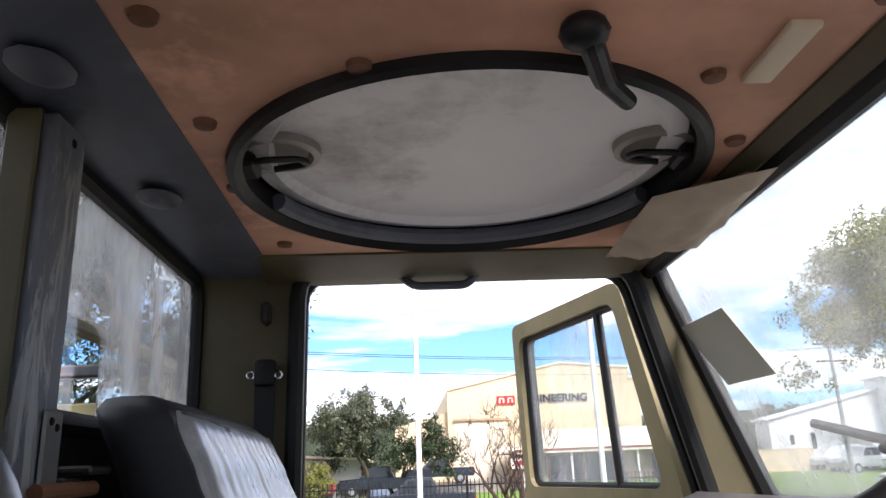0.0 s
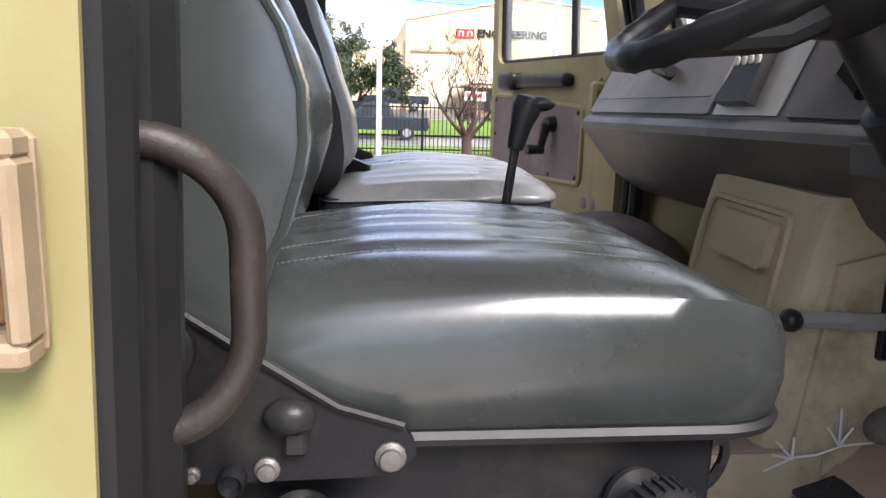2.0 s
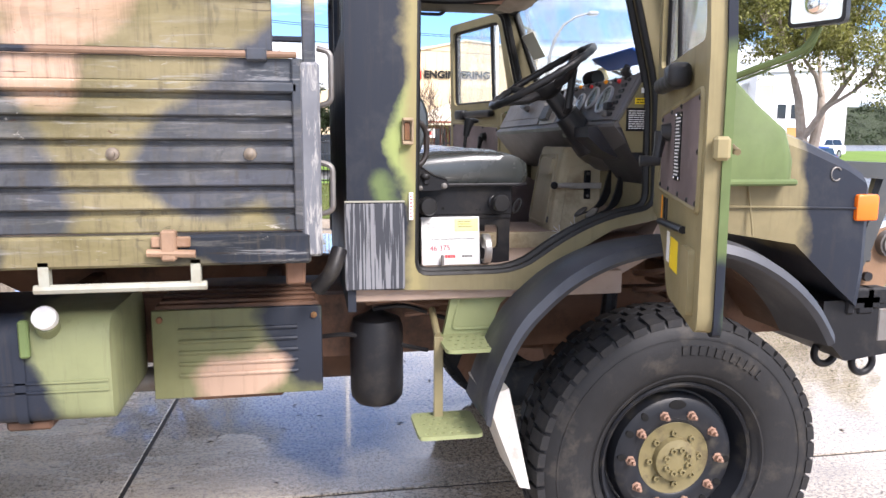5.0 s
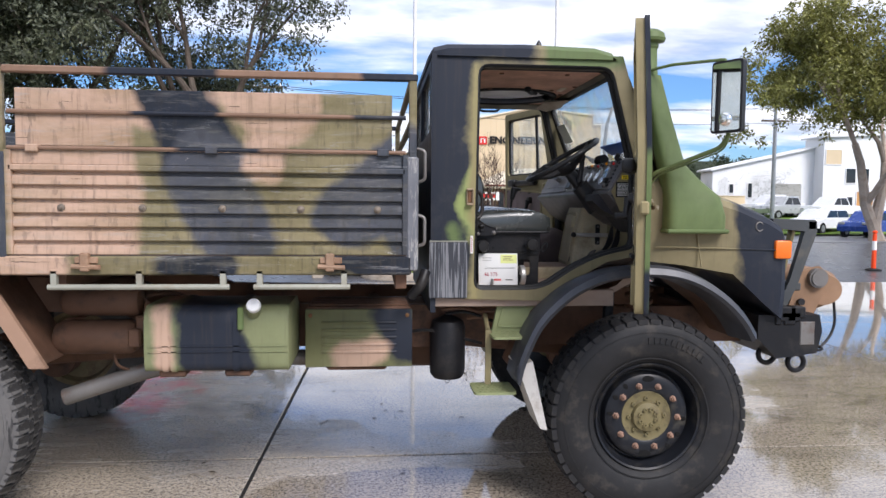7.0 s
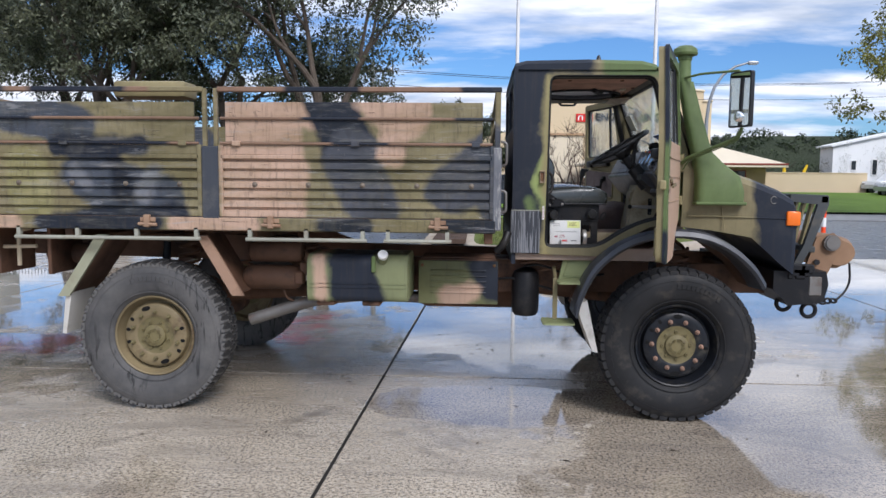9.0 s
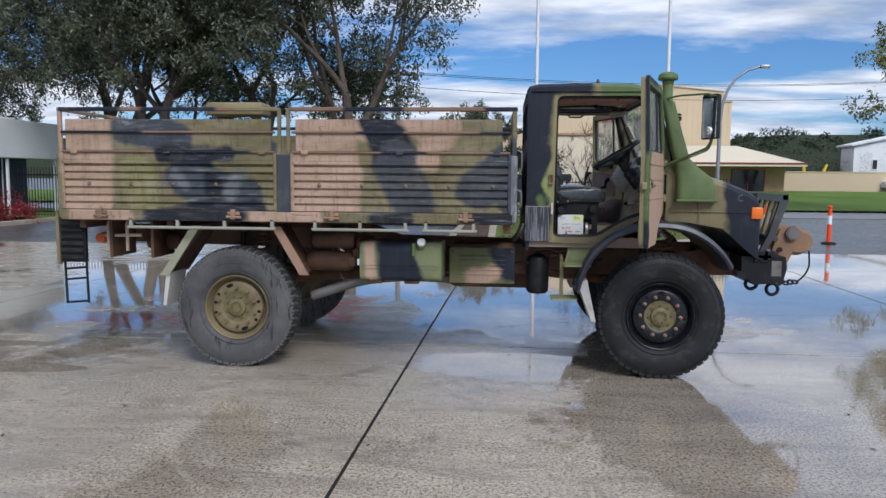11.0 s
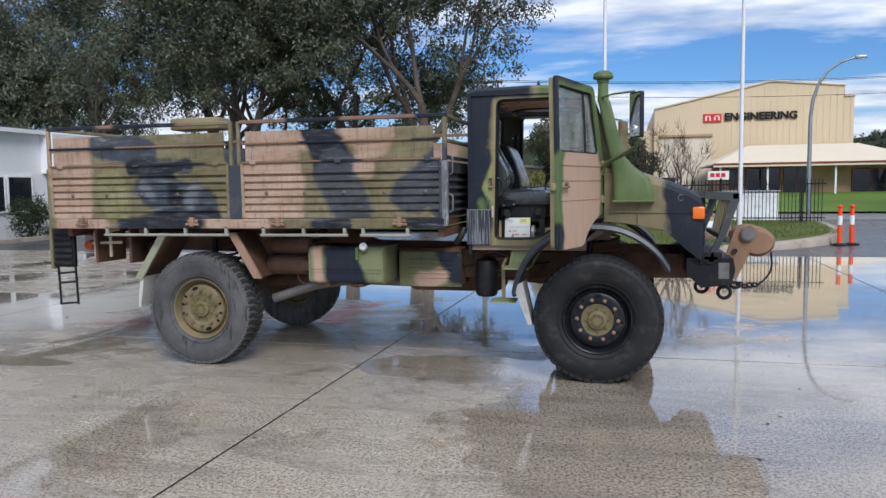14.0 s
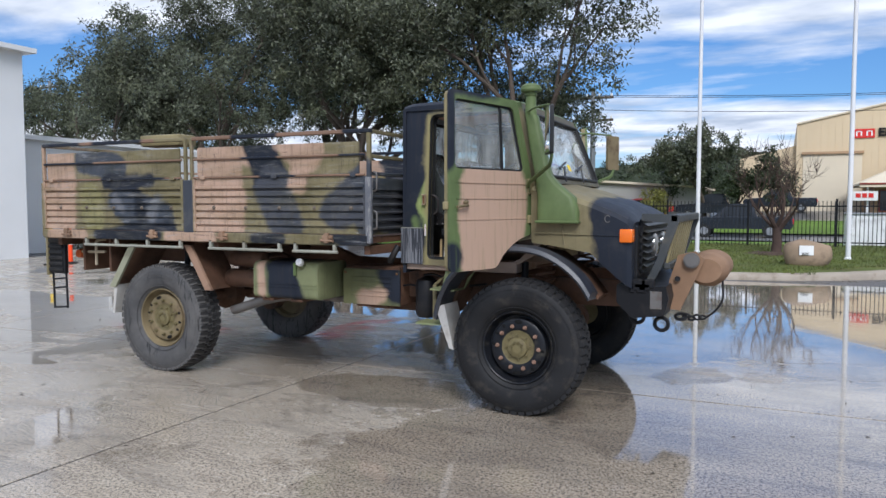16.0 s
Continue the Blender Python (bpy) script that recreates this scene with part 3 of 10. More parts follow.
def build_cab():
    bm = bmesh.new()
    sheet(bm, [FLANK, OPENING], flank(0.0, 0.05), 1.0)
    right = part("cab_side", bm, m_cab, truck, smooth=0.4)
    mirrored(right, CAB)
    # inner skin of the flank in olive, with cab shade in its colour
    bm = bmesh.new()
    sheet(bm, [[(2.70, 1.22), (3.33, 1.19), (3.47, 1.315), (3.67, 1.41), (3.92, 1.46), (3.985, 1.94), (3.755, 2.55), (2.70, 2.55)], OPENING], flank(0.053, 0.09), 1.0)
    lining = part("cab_side_lining", bm, m_olive_shaded, truck, smooth=0.4)
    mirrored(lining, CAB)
    # rubber seal round the opening
    bm = bmesh.new()
    pts = [Vector((u, side_y(v) + 0.02, v)) for u, v in OPENING]
    tube(bm, pts + [pts[0]], 0.017, 8, False)
    seal = part("door_seal", bm, m_seal, truck)
    mirrored(seal, CAB)
    bm = bmesh.new()
    pts = [Vector((u, side_y(v) + 0.090, v)) for u, v in OPENING]
    tube(bm, pts + [pts[0]], 0.020, 8, False)
    mirrored(part("inner_seal", bm, m_seal, truck), CAB)
    bm = bmesh.new()
    tube(bm, [Vector((x, side_y(z) + 0.086, z)) for x, z in ((3.978, 1.95), (3.87, 2.235), (3.765, 2.515))], 0.024, 8)
    mirrored(part("pillar_seal", bm, m_seal, truck), CAB)
    # roof, crowned and with rounded edges
    bm = bmesh.new()
    loops = []
    for x, top, shrink in ((2.655, 2.575, 0.01), (2.67, 2.605, 0.0), (2.75, 2.625, 0), (3.2, 2.635, 0), (3.6, 2.625, 0), (3.70, 2.60, 0.0), (3.745, 2.565, 0.02)):
        y0, y1 = 0.345 + shrink, 2 * CAB - 0.345 - shrink
        ring = [Vector((x, y0, 2.55)), Vector((x, y0, top - 0.035)), Vector((x, y0 + 0.035, top - 0.006))]
        ring += [Vector((x, y0 + (y1 - y0) * k / 6, top + 0.012)) for k in range(1, 6)]
        ring += [Vector((x, y1 - 0.035, top - 0.006)), Vector((x, y1, top - 0.035)), Vector((x, y1, 2.55))]
        loops.append(ring)
    loft(bm, loops)
    part("roof", bm, m_cab, truck, smooth=0.7)
    # rear wall with two windows
    bm = bmesh.new()
    hole = lambda a, b: round_loop([(a, 2.135), (b, 2.135), (b - 0.005, 2.490), (a, 2.490)], 0.05)
    sheet(bm, [[(0.335, 1.1), (2 * CAB - 0.335, 1.1), (2 * CAB - 0.345, 2.56), (0.345, 2.56)], hole(0.50, 1.295), hole(1.34, 2.10)],
          lambda u, v, w: Vector((2.66 + 0.03 * w, u, v)), 1.0)
    part("rear_wall", bm, m_cab, truck, smooth=0.4)
    for a, b in ((0.50, 1.295), (1.34, 2.10)):
        bm = bmesh.new()
        clear = round_loop([(b - 0.76, 2.135), (b - 0.49, 2.135), (b - 0.49, 2.285), (b - 0.76, 2.285)], [0.004, 0.004, 0.04, 0.004])
        sheet(bm, [hole(a, b), [(p[0], p[1] + 0.004) for p in clear]], lambda u, v, w: Vector((2.686 + 0.004 * w, u, v)), 1.0)
        pane = part("rear_window", bm, m_glass_film, truck, smooth=0)
        pane.visible_shadow = False
        bm = bmesh.new()
        prism(bm, [(p[0], p[1] + 0.004) for p in clear], lambda u, v, w: Vector((w, u, v)), 2.687, 2.689)
        peep = part("clear_patch", bm, m_glass, pane, "clear square in the hazy window", smooth=0)
        peep.visible_shadow = False
        bm = bmesh.new()
        pts = [Vector((2.695, p[0], p[1])) for p in hole(a, b)]
        tube(bm, pts + [pts[0]], 0.018, 8, False)
        part("window_seal", bm, m_seal, truck)
    # windscreen frame: header, sill and two pillars in the raked plane
    def raked(u, v, w):
        k = (v - 1.90) / 0.68
        return Vector((4.02 - 0.27 * k + 0.04 * w, u, v + 0.02 * w))
    def inset(z):
        return 0.335 + (z - 1.9) * 0.05
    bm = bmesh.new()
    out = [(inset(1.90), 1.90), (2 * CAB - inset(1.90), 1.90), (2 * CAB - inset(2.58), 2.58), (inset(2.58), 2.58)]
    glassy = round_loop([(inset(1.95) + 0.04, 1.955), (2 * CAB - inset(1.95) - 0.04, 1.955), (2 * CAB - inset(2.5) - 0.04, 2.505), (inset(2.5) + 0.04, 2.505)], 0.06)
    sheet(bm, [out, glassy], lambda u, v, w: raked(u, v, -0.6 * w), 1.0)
    part("windscreen_frame", bm, m_olive_shaded, truck, smooth=0.4)
    bm = bmesh.new()
    prism(bm, [(p[0], p[1]) for p in glassy], raked, -0.45, -0.35)
    ws = part("windscreen", bm, m_glass_dusty, truck, smooth=0)
    ws.visible_shadow = False
    bm = bmesh.new()
    pts = [raked(p[0], p[1], 0.0) for p in glassy]
    tube(bm, pts + [pts[0]], 0.018, 8, False)
    part("windscreen_seal", bm, m_seal, truck)
    bm = bmesh.new()
    pts = [raked(p[0], p[1], -0.7) for p in glassy]
    tube(bm, pts + [pts[0]], 0.020, 8, False)
    part("windscreen_seal", bm, m_seal, truck)
    # floor and firewall
    bm = bmesh.new()
    box(bm, (2.68, 0.36, 1.13), (3.74, 2 * CAB - 0.36, 1.226), 0.005)
    part("cab_floor", bm, m_cabfloor, truck)
    bm = bmesh.new()
    prism(bm, [(3.60, 1.13), (3.70, 1.226), (3.76, 1.250), (3.86, 1.345), (3.935, 1.50), (3.955, 1.92), (3.985, 1.92), (3.985, 1.45), (3.88, 1.28)],
          lambda u, v, w: Vector((u, w, v)), 0.375, 2 * CAB - 0.375)
    part("firewall", bm, m_cabfloor, truck, smooth=0.3)
    # the wheel housing swells into the footwell along the sill
    bm = bmesh.new()
    rise_line = [(3.24, 1.215), (3.36, 1.250), (3.46, 1.318), (3.56, 1.375), (3.68, 1.418), (3.82, 1.448), (3.95, 1.475)]
    loops = []
    for x, z in rise_line:
        loops.append([Vector((x, 0.378, z - 0.03)), Vector((x, 0.378, z)), Vector((x, 0.44, z)), Vector((x, 0.52, 1.22 + (z - 1.22) * 0.88)), Vector((x, 0.60, 1.22 + (z - 1.22) * 0.50)), Vector((x, 0.68, 1.22 + (z - 1.22) * 0.12)), Vector((x, 0.72, 1.215)), Vector((x, 0.70, 1.205)), Vector((x, 0.50, 1.205 + (z - 1.22) * 0.7))])
    loft(bm, loops)
    housing = part("wheel_housing", bm, m_cabfloor, truck, smooth=0.9)
    mirrored(housing, CAB)
    # streaked shield below the rear pillar
    bm = bmesh.new()
    box(bm, (2.650, 0.312, 1.185), (2.868, 0.332, 1.505), 0.004)
    shield = part("pillar_shield", bm, m_shield, truck, "grey shield with black paint runs")
    bm = bmesh.new()
    box(bm, (2.650, 0.309, 1.5055), (2.868, 0.332, 1.511), 0.001)
    part("shield_lip", bm, m_pale_rail, shield)
    mirrored(shield, CAB)


def build_bonnet():
    bm = bmesh.new()
    loops = []
    # x, top at the middle, shoulder height, flank, bottom
    for x, top, shoulder, y0, low in ((3.90, 1.93, 1.885, 0.255, 1.40), (4.10, 1.885, 1.84, 0.225, 1.38), (4.40, 1.79, 1.745, 0.215, 1.33),
                                      (4.60, 1.715, 1.665, 0.215, 1.15), (4.69, 1.66, 1.615, 0.225, 1.08), (4.725, 1.60, 1.56, 0.25, 1.06)):
        y1 = 2 * MID - y0
        ring = [Vector((x, y0 + 0.02, low)), Vector((x, y0, low + 0.15)), Vector((x, y0, shoulder - 0.05)), Vector((x, y0 + 0.03, shoulder - 0.012)), Vector((x, y0 + 0.10, shoulder + 0.012))]
        ring += [Vector((x, y0 + (y1 - y0) * k / 6, top - 0.02 * abs(k - 3) / 2)) for k in (1, 2, 3, 4, 5)]
        ring += [Vector((x, y1 - 0.10, shoulder + 0.012)), Vector((x, y1 - 0.03, shoulder - 0.012)), Vector((x, y1, shoulder - 0.05)), Vector((x, y1, low + 0.15)), Vector((x, y1 - 0.02, low))]
        loops.append(ring)
    loft(bm, loops)
    part("bonnet", bm, m_cab, truck, smooth=0.5)
    # grille between dark slats, and the front panel
    bm = bmesh.new()
    box(bm, (4.715, 0.36, 1.12), (4.745, 1.80, 1.55), 0.01)
    part("grille_panel", bm, m_black, truck)
    for k in range(6):
        bm = bmesh.new()
        box(bm, (4.745, 0.45, 1.19 + 0.055 * k), (4.765, 1.71, 1.22 + 0.055 * k), 0.004)
        part("grille_slat", bm, m_black, truck, smooth=0)
    for y in (0.20, 2 * MID - 0.32):
        bm = bmesh.new()
        box(bm, (4.635, y, 1.42), (4.735, y + 0.12, 1.525), 0.012, seg=2)
        part("indicator_lamp", bm, m_amber, truck, "amber indicator lens")


def build_snorkel():
    bm = bmesh.new()
    # foot on the bonnet flank, tapering into the pipe
    loops = []
    for cx, z, hx, y0, y1 in ((4.145, 1.575, 0.17, 0.145, 0.30), (4.145, 1.66, 0.17, 0.14, 0.31), (4.13, 1.77, 0.155, 0.15, 0.31), (4.06, 1.87, 0.10, 0.16, 0.31),
                              (4.015, 1.95, 0.068, 0.175, 0.31), (3.95, 2.20, 0.060, 0.20, 0.32), (3.895, 2.45, 0.050, 0.225, 0.325)):
        r = min(hx, (y1 - y0) / 2) * 0.6
        loops.append([Vector((p[0], p[1], z)) for p in round_loop([(cx - hx, y0), (cx + hx, y0), (cx + hx, y1), (cx - hx, y1)], r, 3)])
    loft(bm, loops)
    pipe = part("snorkel", bm, m_green, truck, "green painted intake snorkel", 0.9)
    bm = bmesh.new()
    m = pose(3.885, 0.275, 2.44)
    turned(bm, [(0.046, 0.0), (0.050, 0.03), (0.046, 0.05), (0.043, 0.16), (0.05, 0.17), (0.05, 0.19)], m, 20)
    part("pipe_collar", bm, m_green, pipe)
    bm = bmesh.new()
    turned(bm, [(0.048, 0.19), (0.082, 0.20), (0.088, 0.215), (0.080, 0.245), (0.05, 0.265), (0.012, 0.272)], m, 24)
    part("cap", bm, m_green, pipe)
    bm = bmesh.new()
    box(bm, (3.965, 0.135, 1.565), (4.325, 0.315, 1.59), 0.008)
    part("foot_flange", bm, m_green, pipe)


def build_arch(x, inner, name="wheel_arch"):
    """A dark flared arch over a front wheel."""
    bm = bmesh.new()
    pts = [(-0.745, 0.80), (-0.715, 0.92), (-0.63, 1.10), (-0.52, 1.22), (-0.40, 1.305), (-0.25, 1.365), (-0.08, 1.392), (0.10, 1.385), (0.25, 1.345), (0.40, 1.26), (0.52, 1.15), (0.60, 1.03)]
    knots = [pts[0]] + pts + [pts[-1]]
    pts = []
    for a, b, c, d in zip(knots, knots[1:], knots[2:], knots[3:]):
        for k in range(4):
            t = k / 4
            pts.append(tuple(0.5 * (2 * q + (r - p) * t + (2 * p - 5 * q + 4 * r - w) * t * t + (3 * q - p - 3 * r + w) * t ** 3) for p, q, r, w in zip(a, b, c, d)))
    pts.append(knots[-1])
    top = [[Vector((x + u, 0.33, v - 0.030)), Vector((x + u, 0.20, v - 0.006)), Vector((x + u, 0.10, v + 0.002)), Vector((x + u, 0.04, v - 0.012)), Vector((x + u * 0.99, 0.025, v - 0.045)),
            Vector((x + u * 0.965, 0.04, v - 0.06)), Vector((x + u * 0.965, 0.33, v - 0.075))] for u, v in pts]
    loft(bm, top)
    arch = part(name, bm, m_arch, truck, "dark blue-grey flared wheel arch", 0.7)
    mirrored(arch)
    bm = bmesh.new()
    inner_pts = [(-0.70, 0.75), (-0.58, 1.07), (-0.38, 1.25), (-0.08, 1.335), (0.24, 1.29), (0.48, 1.11), (0.60, 0.95)]
    loft(bm, [[Vector((x + u, 0.30, v)), Vector((x + u, 0.62, v)), Vector((x + u * 1.03, 0.62, v + 0.03)), Vector((x + u * 1.03, 0.30, v + 0.03))] for u, v in inner_pts])
    liner = part("arch_liner", bm, m_brown, truck)
    mirrored(liner)


m_stud = plain("stud in faded paint", (0.16, 0.13, 0.10), 0.55, 0.3, 0.3, 30, 0.2)
m_nut = plain("rusty tan nut", (0.27, 0.16, 0.11), 0.6, 0.2, 0.3, 30, 0.3)
m_hole = plain("dark hole", (0.006, 0.006, 0.006), 0.9, 0, 0.1, 10, 0.05)


def build_wheel(dark, split):
    """A truck wheel whose outer face looks to -y, centred at its hub."""
    turn = Matrix.Rotation(math.pi / 2, 4, "X")
    bm = bmesh.new()
    side = [(0.292, 0.085), (0.31, 0.115), (0.36, 0.142), (0.43, 0.155), (0.49, 0.148), (0.525, 0.135), (0.545, 0.118), (0.548, 0.0)]
    turned(bm, side + [(r, -h) for r, h in side[-2::-1]], turn, 64, closed=True)
    # tread blocks: shoulder lugs on both sides and a staggered middle row
    n = 50
    shapes = {}
    def block(kind, lo, hi, q, taper):
        """One block at the crown, cut once for each row."""
        me = bmesh.new() if kind not in shapes else None
        if me:
            for p in box(me, lo, hi):
                if taper and abs(p.co.z) > 0.13:
                    p.co.x -= 0.014
                if not taper and p.co.x < 0.52:
                    p.co.z *= 1.03
            shapes[kind] = me
        return turn @ q
    rows = [(("a", "b", "c", "d")[i], lo, hi, da, w) for i, (lo, hi, da, w) in enumerate(((0.058, 0.140, 0.0, 0.0265), (-0.140, -0.058, 0.5, 0.0265), (-0.05, 0.001, 0.25, 0.025), (0.006, 0.052, 0.75, 0.025)))]
    places = []
    for k in range(n):
        a = 2 * math.pi * k / n
        for kind, lo, hi, da, w in rows:
            places.append(("tread_block", kind, block(kind, (0.535, -w, lo), (0.562, w, hi), Matrix.Rotation(a + da * 2 * math.pi / n, 4, "Z"), True)))
        for s in (1, -1):
            places.append(("shoulder_lug", s, block(s, (0.522, -0.019, 0.124 * s), (0.549, 0.019, 0.1405 * s), Matrix.Rotation(a + (0 if s > 0 else 0.5) * 2 * math.pi / n, 4, "Z"), False)))
    # raised rings and plain bars of moulded lettering on the wall
    for r in (0.335, 0.478):
        turned(bm, [(r - 0.003, 0.140), (r - 0.003, 0.152 if r > 0.36 else 0.137), (r + 0.003, 0.152 if r > 0.36 else 0.137), (r + 0.003, 0.140)], turn, 64, closed=True)
    for k in range(11):
        a = 1.2 + 0.075 * k
        m = turn @ Matrix.Rotation(a, 4, "Z")
        box(bm, (0.42, -0.010, 0.150), (0.452, 0.010, 0.159), 0, m)
    wheel = new("wheel")
    wheel.empty_display_size = 0.1
    wheel.parent = truck
    rubber = m_rubber if dark else m_rubber_grey
    meshes = {}
    for kind, me in shapes.items():
        bmesh.ops.recalc_face_normals(me, faces=me.faces)
        meshes[kind] = bpy.data.meshes.new("tread_block")
        me.to_mesh(meshes[kind])
        meshes[kind].materials.append(rubber)
        me.free()
    if not split:
        for name, kind, m in places:
            keep = set(bm.verts)
            bm.from_mesh(meshes[kind])
            for v in bm.verts:
                if v not in keep:
                    v.co = m @ v.co
    part("tyre", bm, rubber, wheel, "chunky block-tread tyre")
    if split:
        for name, kind, m in places:
            ob = new(name, meshes[kind])
            ob.parent = wheel
            ob.matrix_basis = m
    bm = bmesh.new()
    turned(bm, [(0.300, 0.092), (0.303, 0.110), (0.296, 0.118), (0.286, 0.112), (0.280, 0.086), (0.266, 0.058), (0.254, 0.036), (0.246, 0.036), (0.242, 0.062), (0.234, 0.082),
                (0.222, 0.090), (0.19, 0.092), (0.165, 0.092), (0.145, 0.09), (0.14, 0.086), (0.14, 0.04), (0.25, -0.02), (0.27, -0.08), (0.30, -0.10)], turn, 48, closed=True)
    paint = m_rim_dark if dark else m_rim_tan
    rim = part("rim", bm, paint, wheel)
    for a, wide in ((0.0, 1), (math.pi, 1), (0.65, 0), (1.05, 0), (1.5, 0), (3.8, 0), (4.2, 0), (4.65, 0)):
        bm = bmesh.new()
        m = turn @ Matrix.Rotation(a + 1.9, 4, "Z") @ pose(0.210, 0, 0.0925)
        turned(bm, [(0.017, -0.006), (0.017, 0.0015), (0.014, 0.002), (0.001, 0.002)], m @ Matrix.Diagonal((1.0, 2.0 if wide else 0.75, 1, 1)), 14)
        part("hand_hole" if wide else "vent_hole", bm, m_hole, wheel)
    for k in range(10):
        a = 2 * math.pi * k / 10
        bm = bmesh.new()
        m = turn @ Matrix.Rotation(a + 0.31, 4, "Z") @ pose(0.176, 0, 0.09)
        turned(bm, [(0.019, 0.0), (0.019, 0.006), (0.0135, 0.008), (0.0135, 0.024), (0.007, 0.026), (0.007, 0.04), (0.004, 0.042)], m, 6)
        part("wheel_nut", bm, m_nut if dark else m_hub, wheel)
    bm = bmesh.new()
    turned(bm, [(0.147, 0.04), (0.147, 0.083), (0.139, 0.087), (0.128, 0.083), (0.085, 0.086), (0.08, 0.110), (0.05, 0.120), (0.046, 0.114), (0.01, 0.114)], turn, 36)
    part("hub", bm, m_hub, wheel)
    for k in range(16):
        bm = bmesh.new()
        rr = 0.100 if k % 2 else 0.047
        m = turn @ Matrix.Rotation(2 * math.pi * k / 16, 4, "Z") @ pose(rr, 0, 0.083 if k % 2 else 0.112)
        turned(bm, [(0.012, 0.0), (0.012, 0.014), (0.007, 0.015), (0.006, 0.008), (0.001, 0.008)], m, 8)
        part("hub_bolt", bm, m_hub, wheel)
    return wheel


def build_wheels():
    y0, y1 = 0.175, 2 * MID - 0.175
    front, rear = build_wheel(True, True), build_wheel(False, True)
    far_front, far_rear = build_wheel(True, False), build_wheel(False, False)
    front.matrix_basis = pose(3.85, y0, 0.552, 0, 20, 0)
    rear.matrix_basis = pose(0, y0, 0.552)
    far_front.matrix_basis = pose(3.85, y1, 0.552, 0, 0, 180)
    far_rear.matrix_basis = pose(0, y1, 0.552, 0, 0, 180)


def corrugated(bm, x0, x1, z0, z1, y, ribs, depth):
    """A pressed sheet with level ribs."""
    prof = []
    step = (z1 - z0) / ribs
    for k in range(ribs):
        z = z0 + k * step
        prof += [(z, 0), (z + step * 0.06, -depth * 0.12), (z + step * 0.66, depth * 0.10), (z + step * 0.74, depth), (z + step * 0.92, depth)]
    prof += [(z1, 0)]
    prof = [(z, y + d) for z, d in prof]
    back = [(z, q + 0.018) for z, q in prof[::-1]]
    loop = prof + back
    loft(bm, [[Vector((x, q, z)) for z, q in loop] for x in (x0, x1)])


def latch(x, z, y):
    bm = bmesh.new()
    box(bm, (x - 0.05, y - 0.025, z - 0.012), (x + 0.06, y, z + 0.02), 0.004)
    box(bm, (x - 0.022, y - 0.04, z - 0.05), (x + 0.022, y, z + 0.04), 0.006)
    tube(bm, [(x - 0.06, y - 0.03, z - 0.025), (x + 0.075, y - 0.03, z - 0.03)], 0.012)
    part("drop_side_latch", bm, m_latch, truck, "tan latch with rusty worn paint")


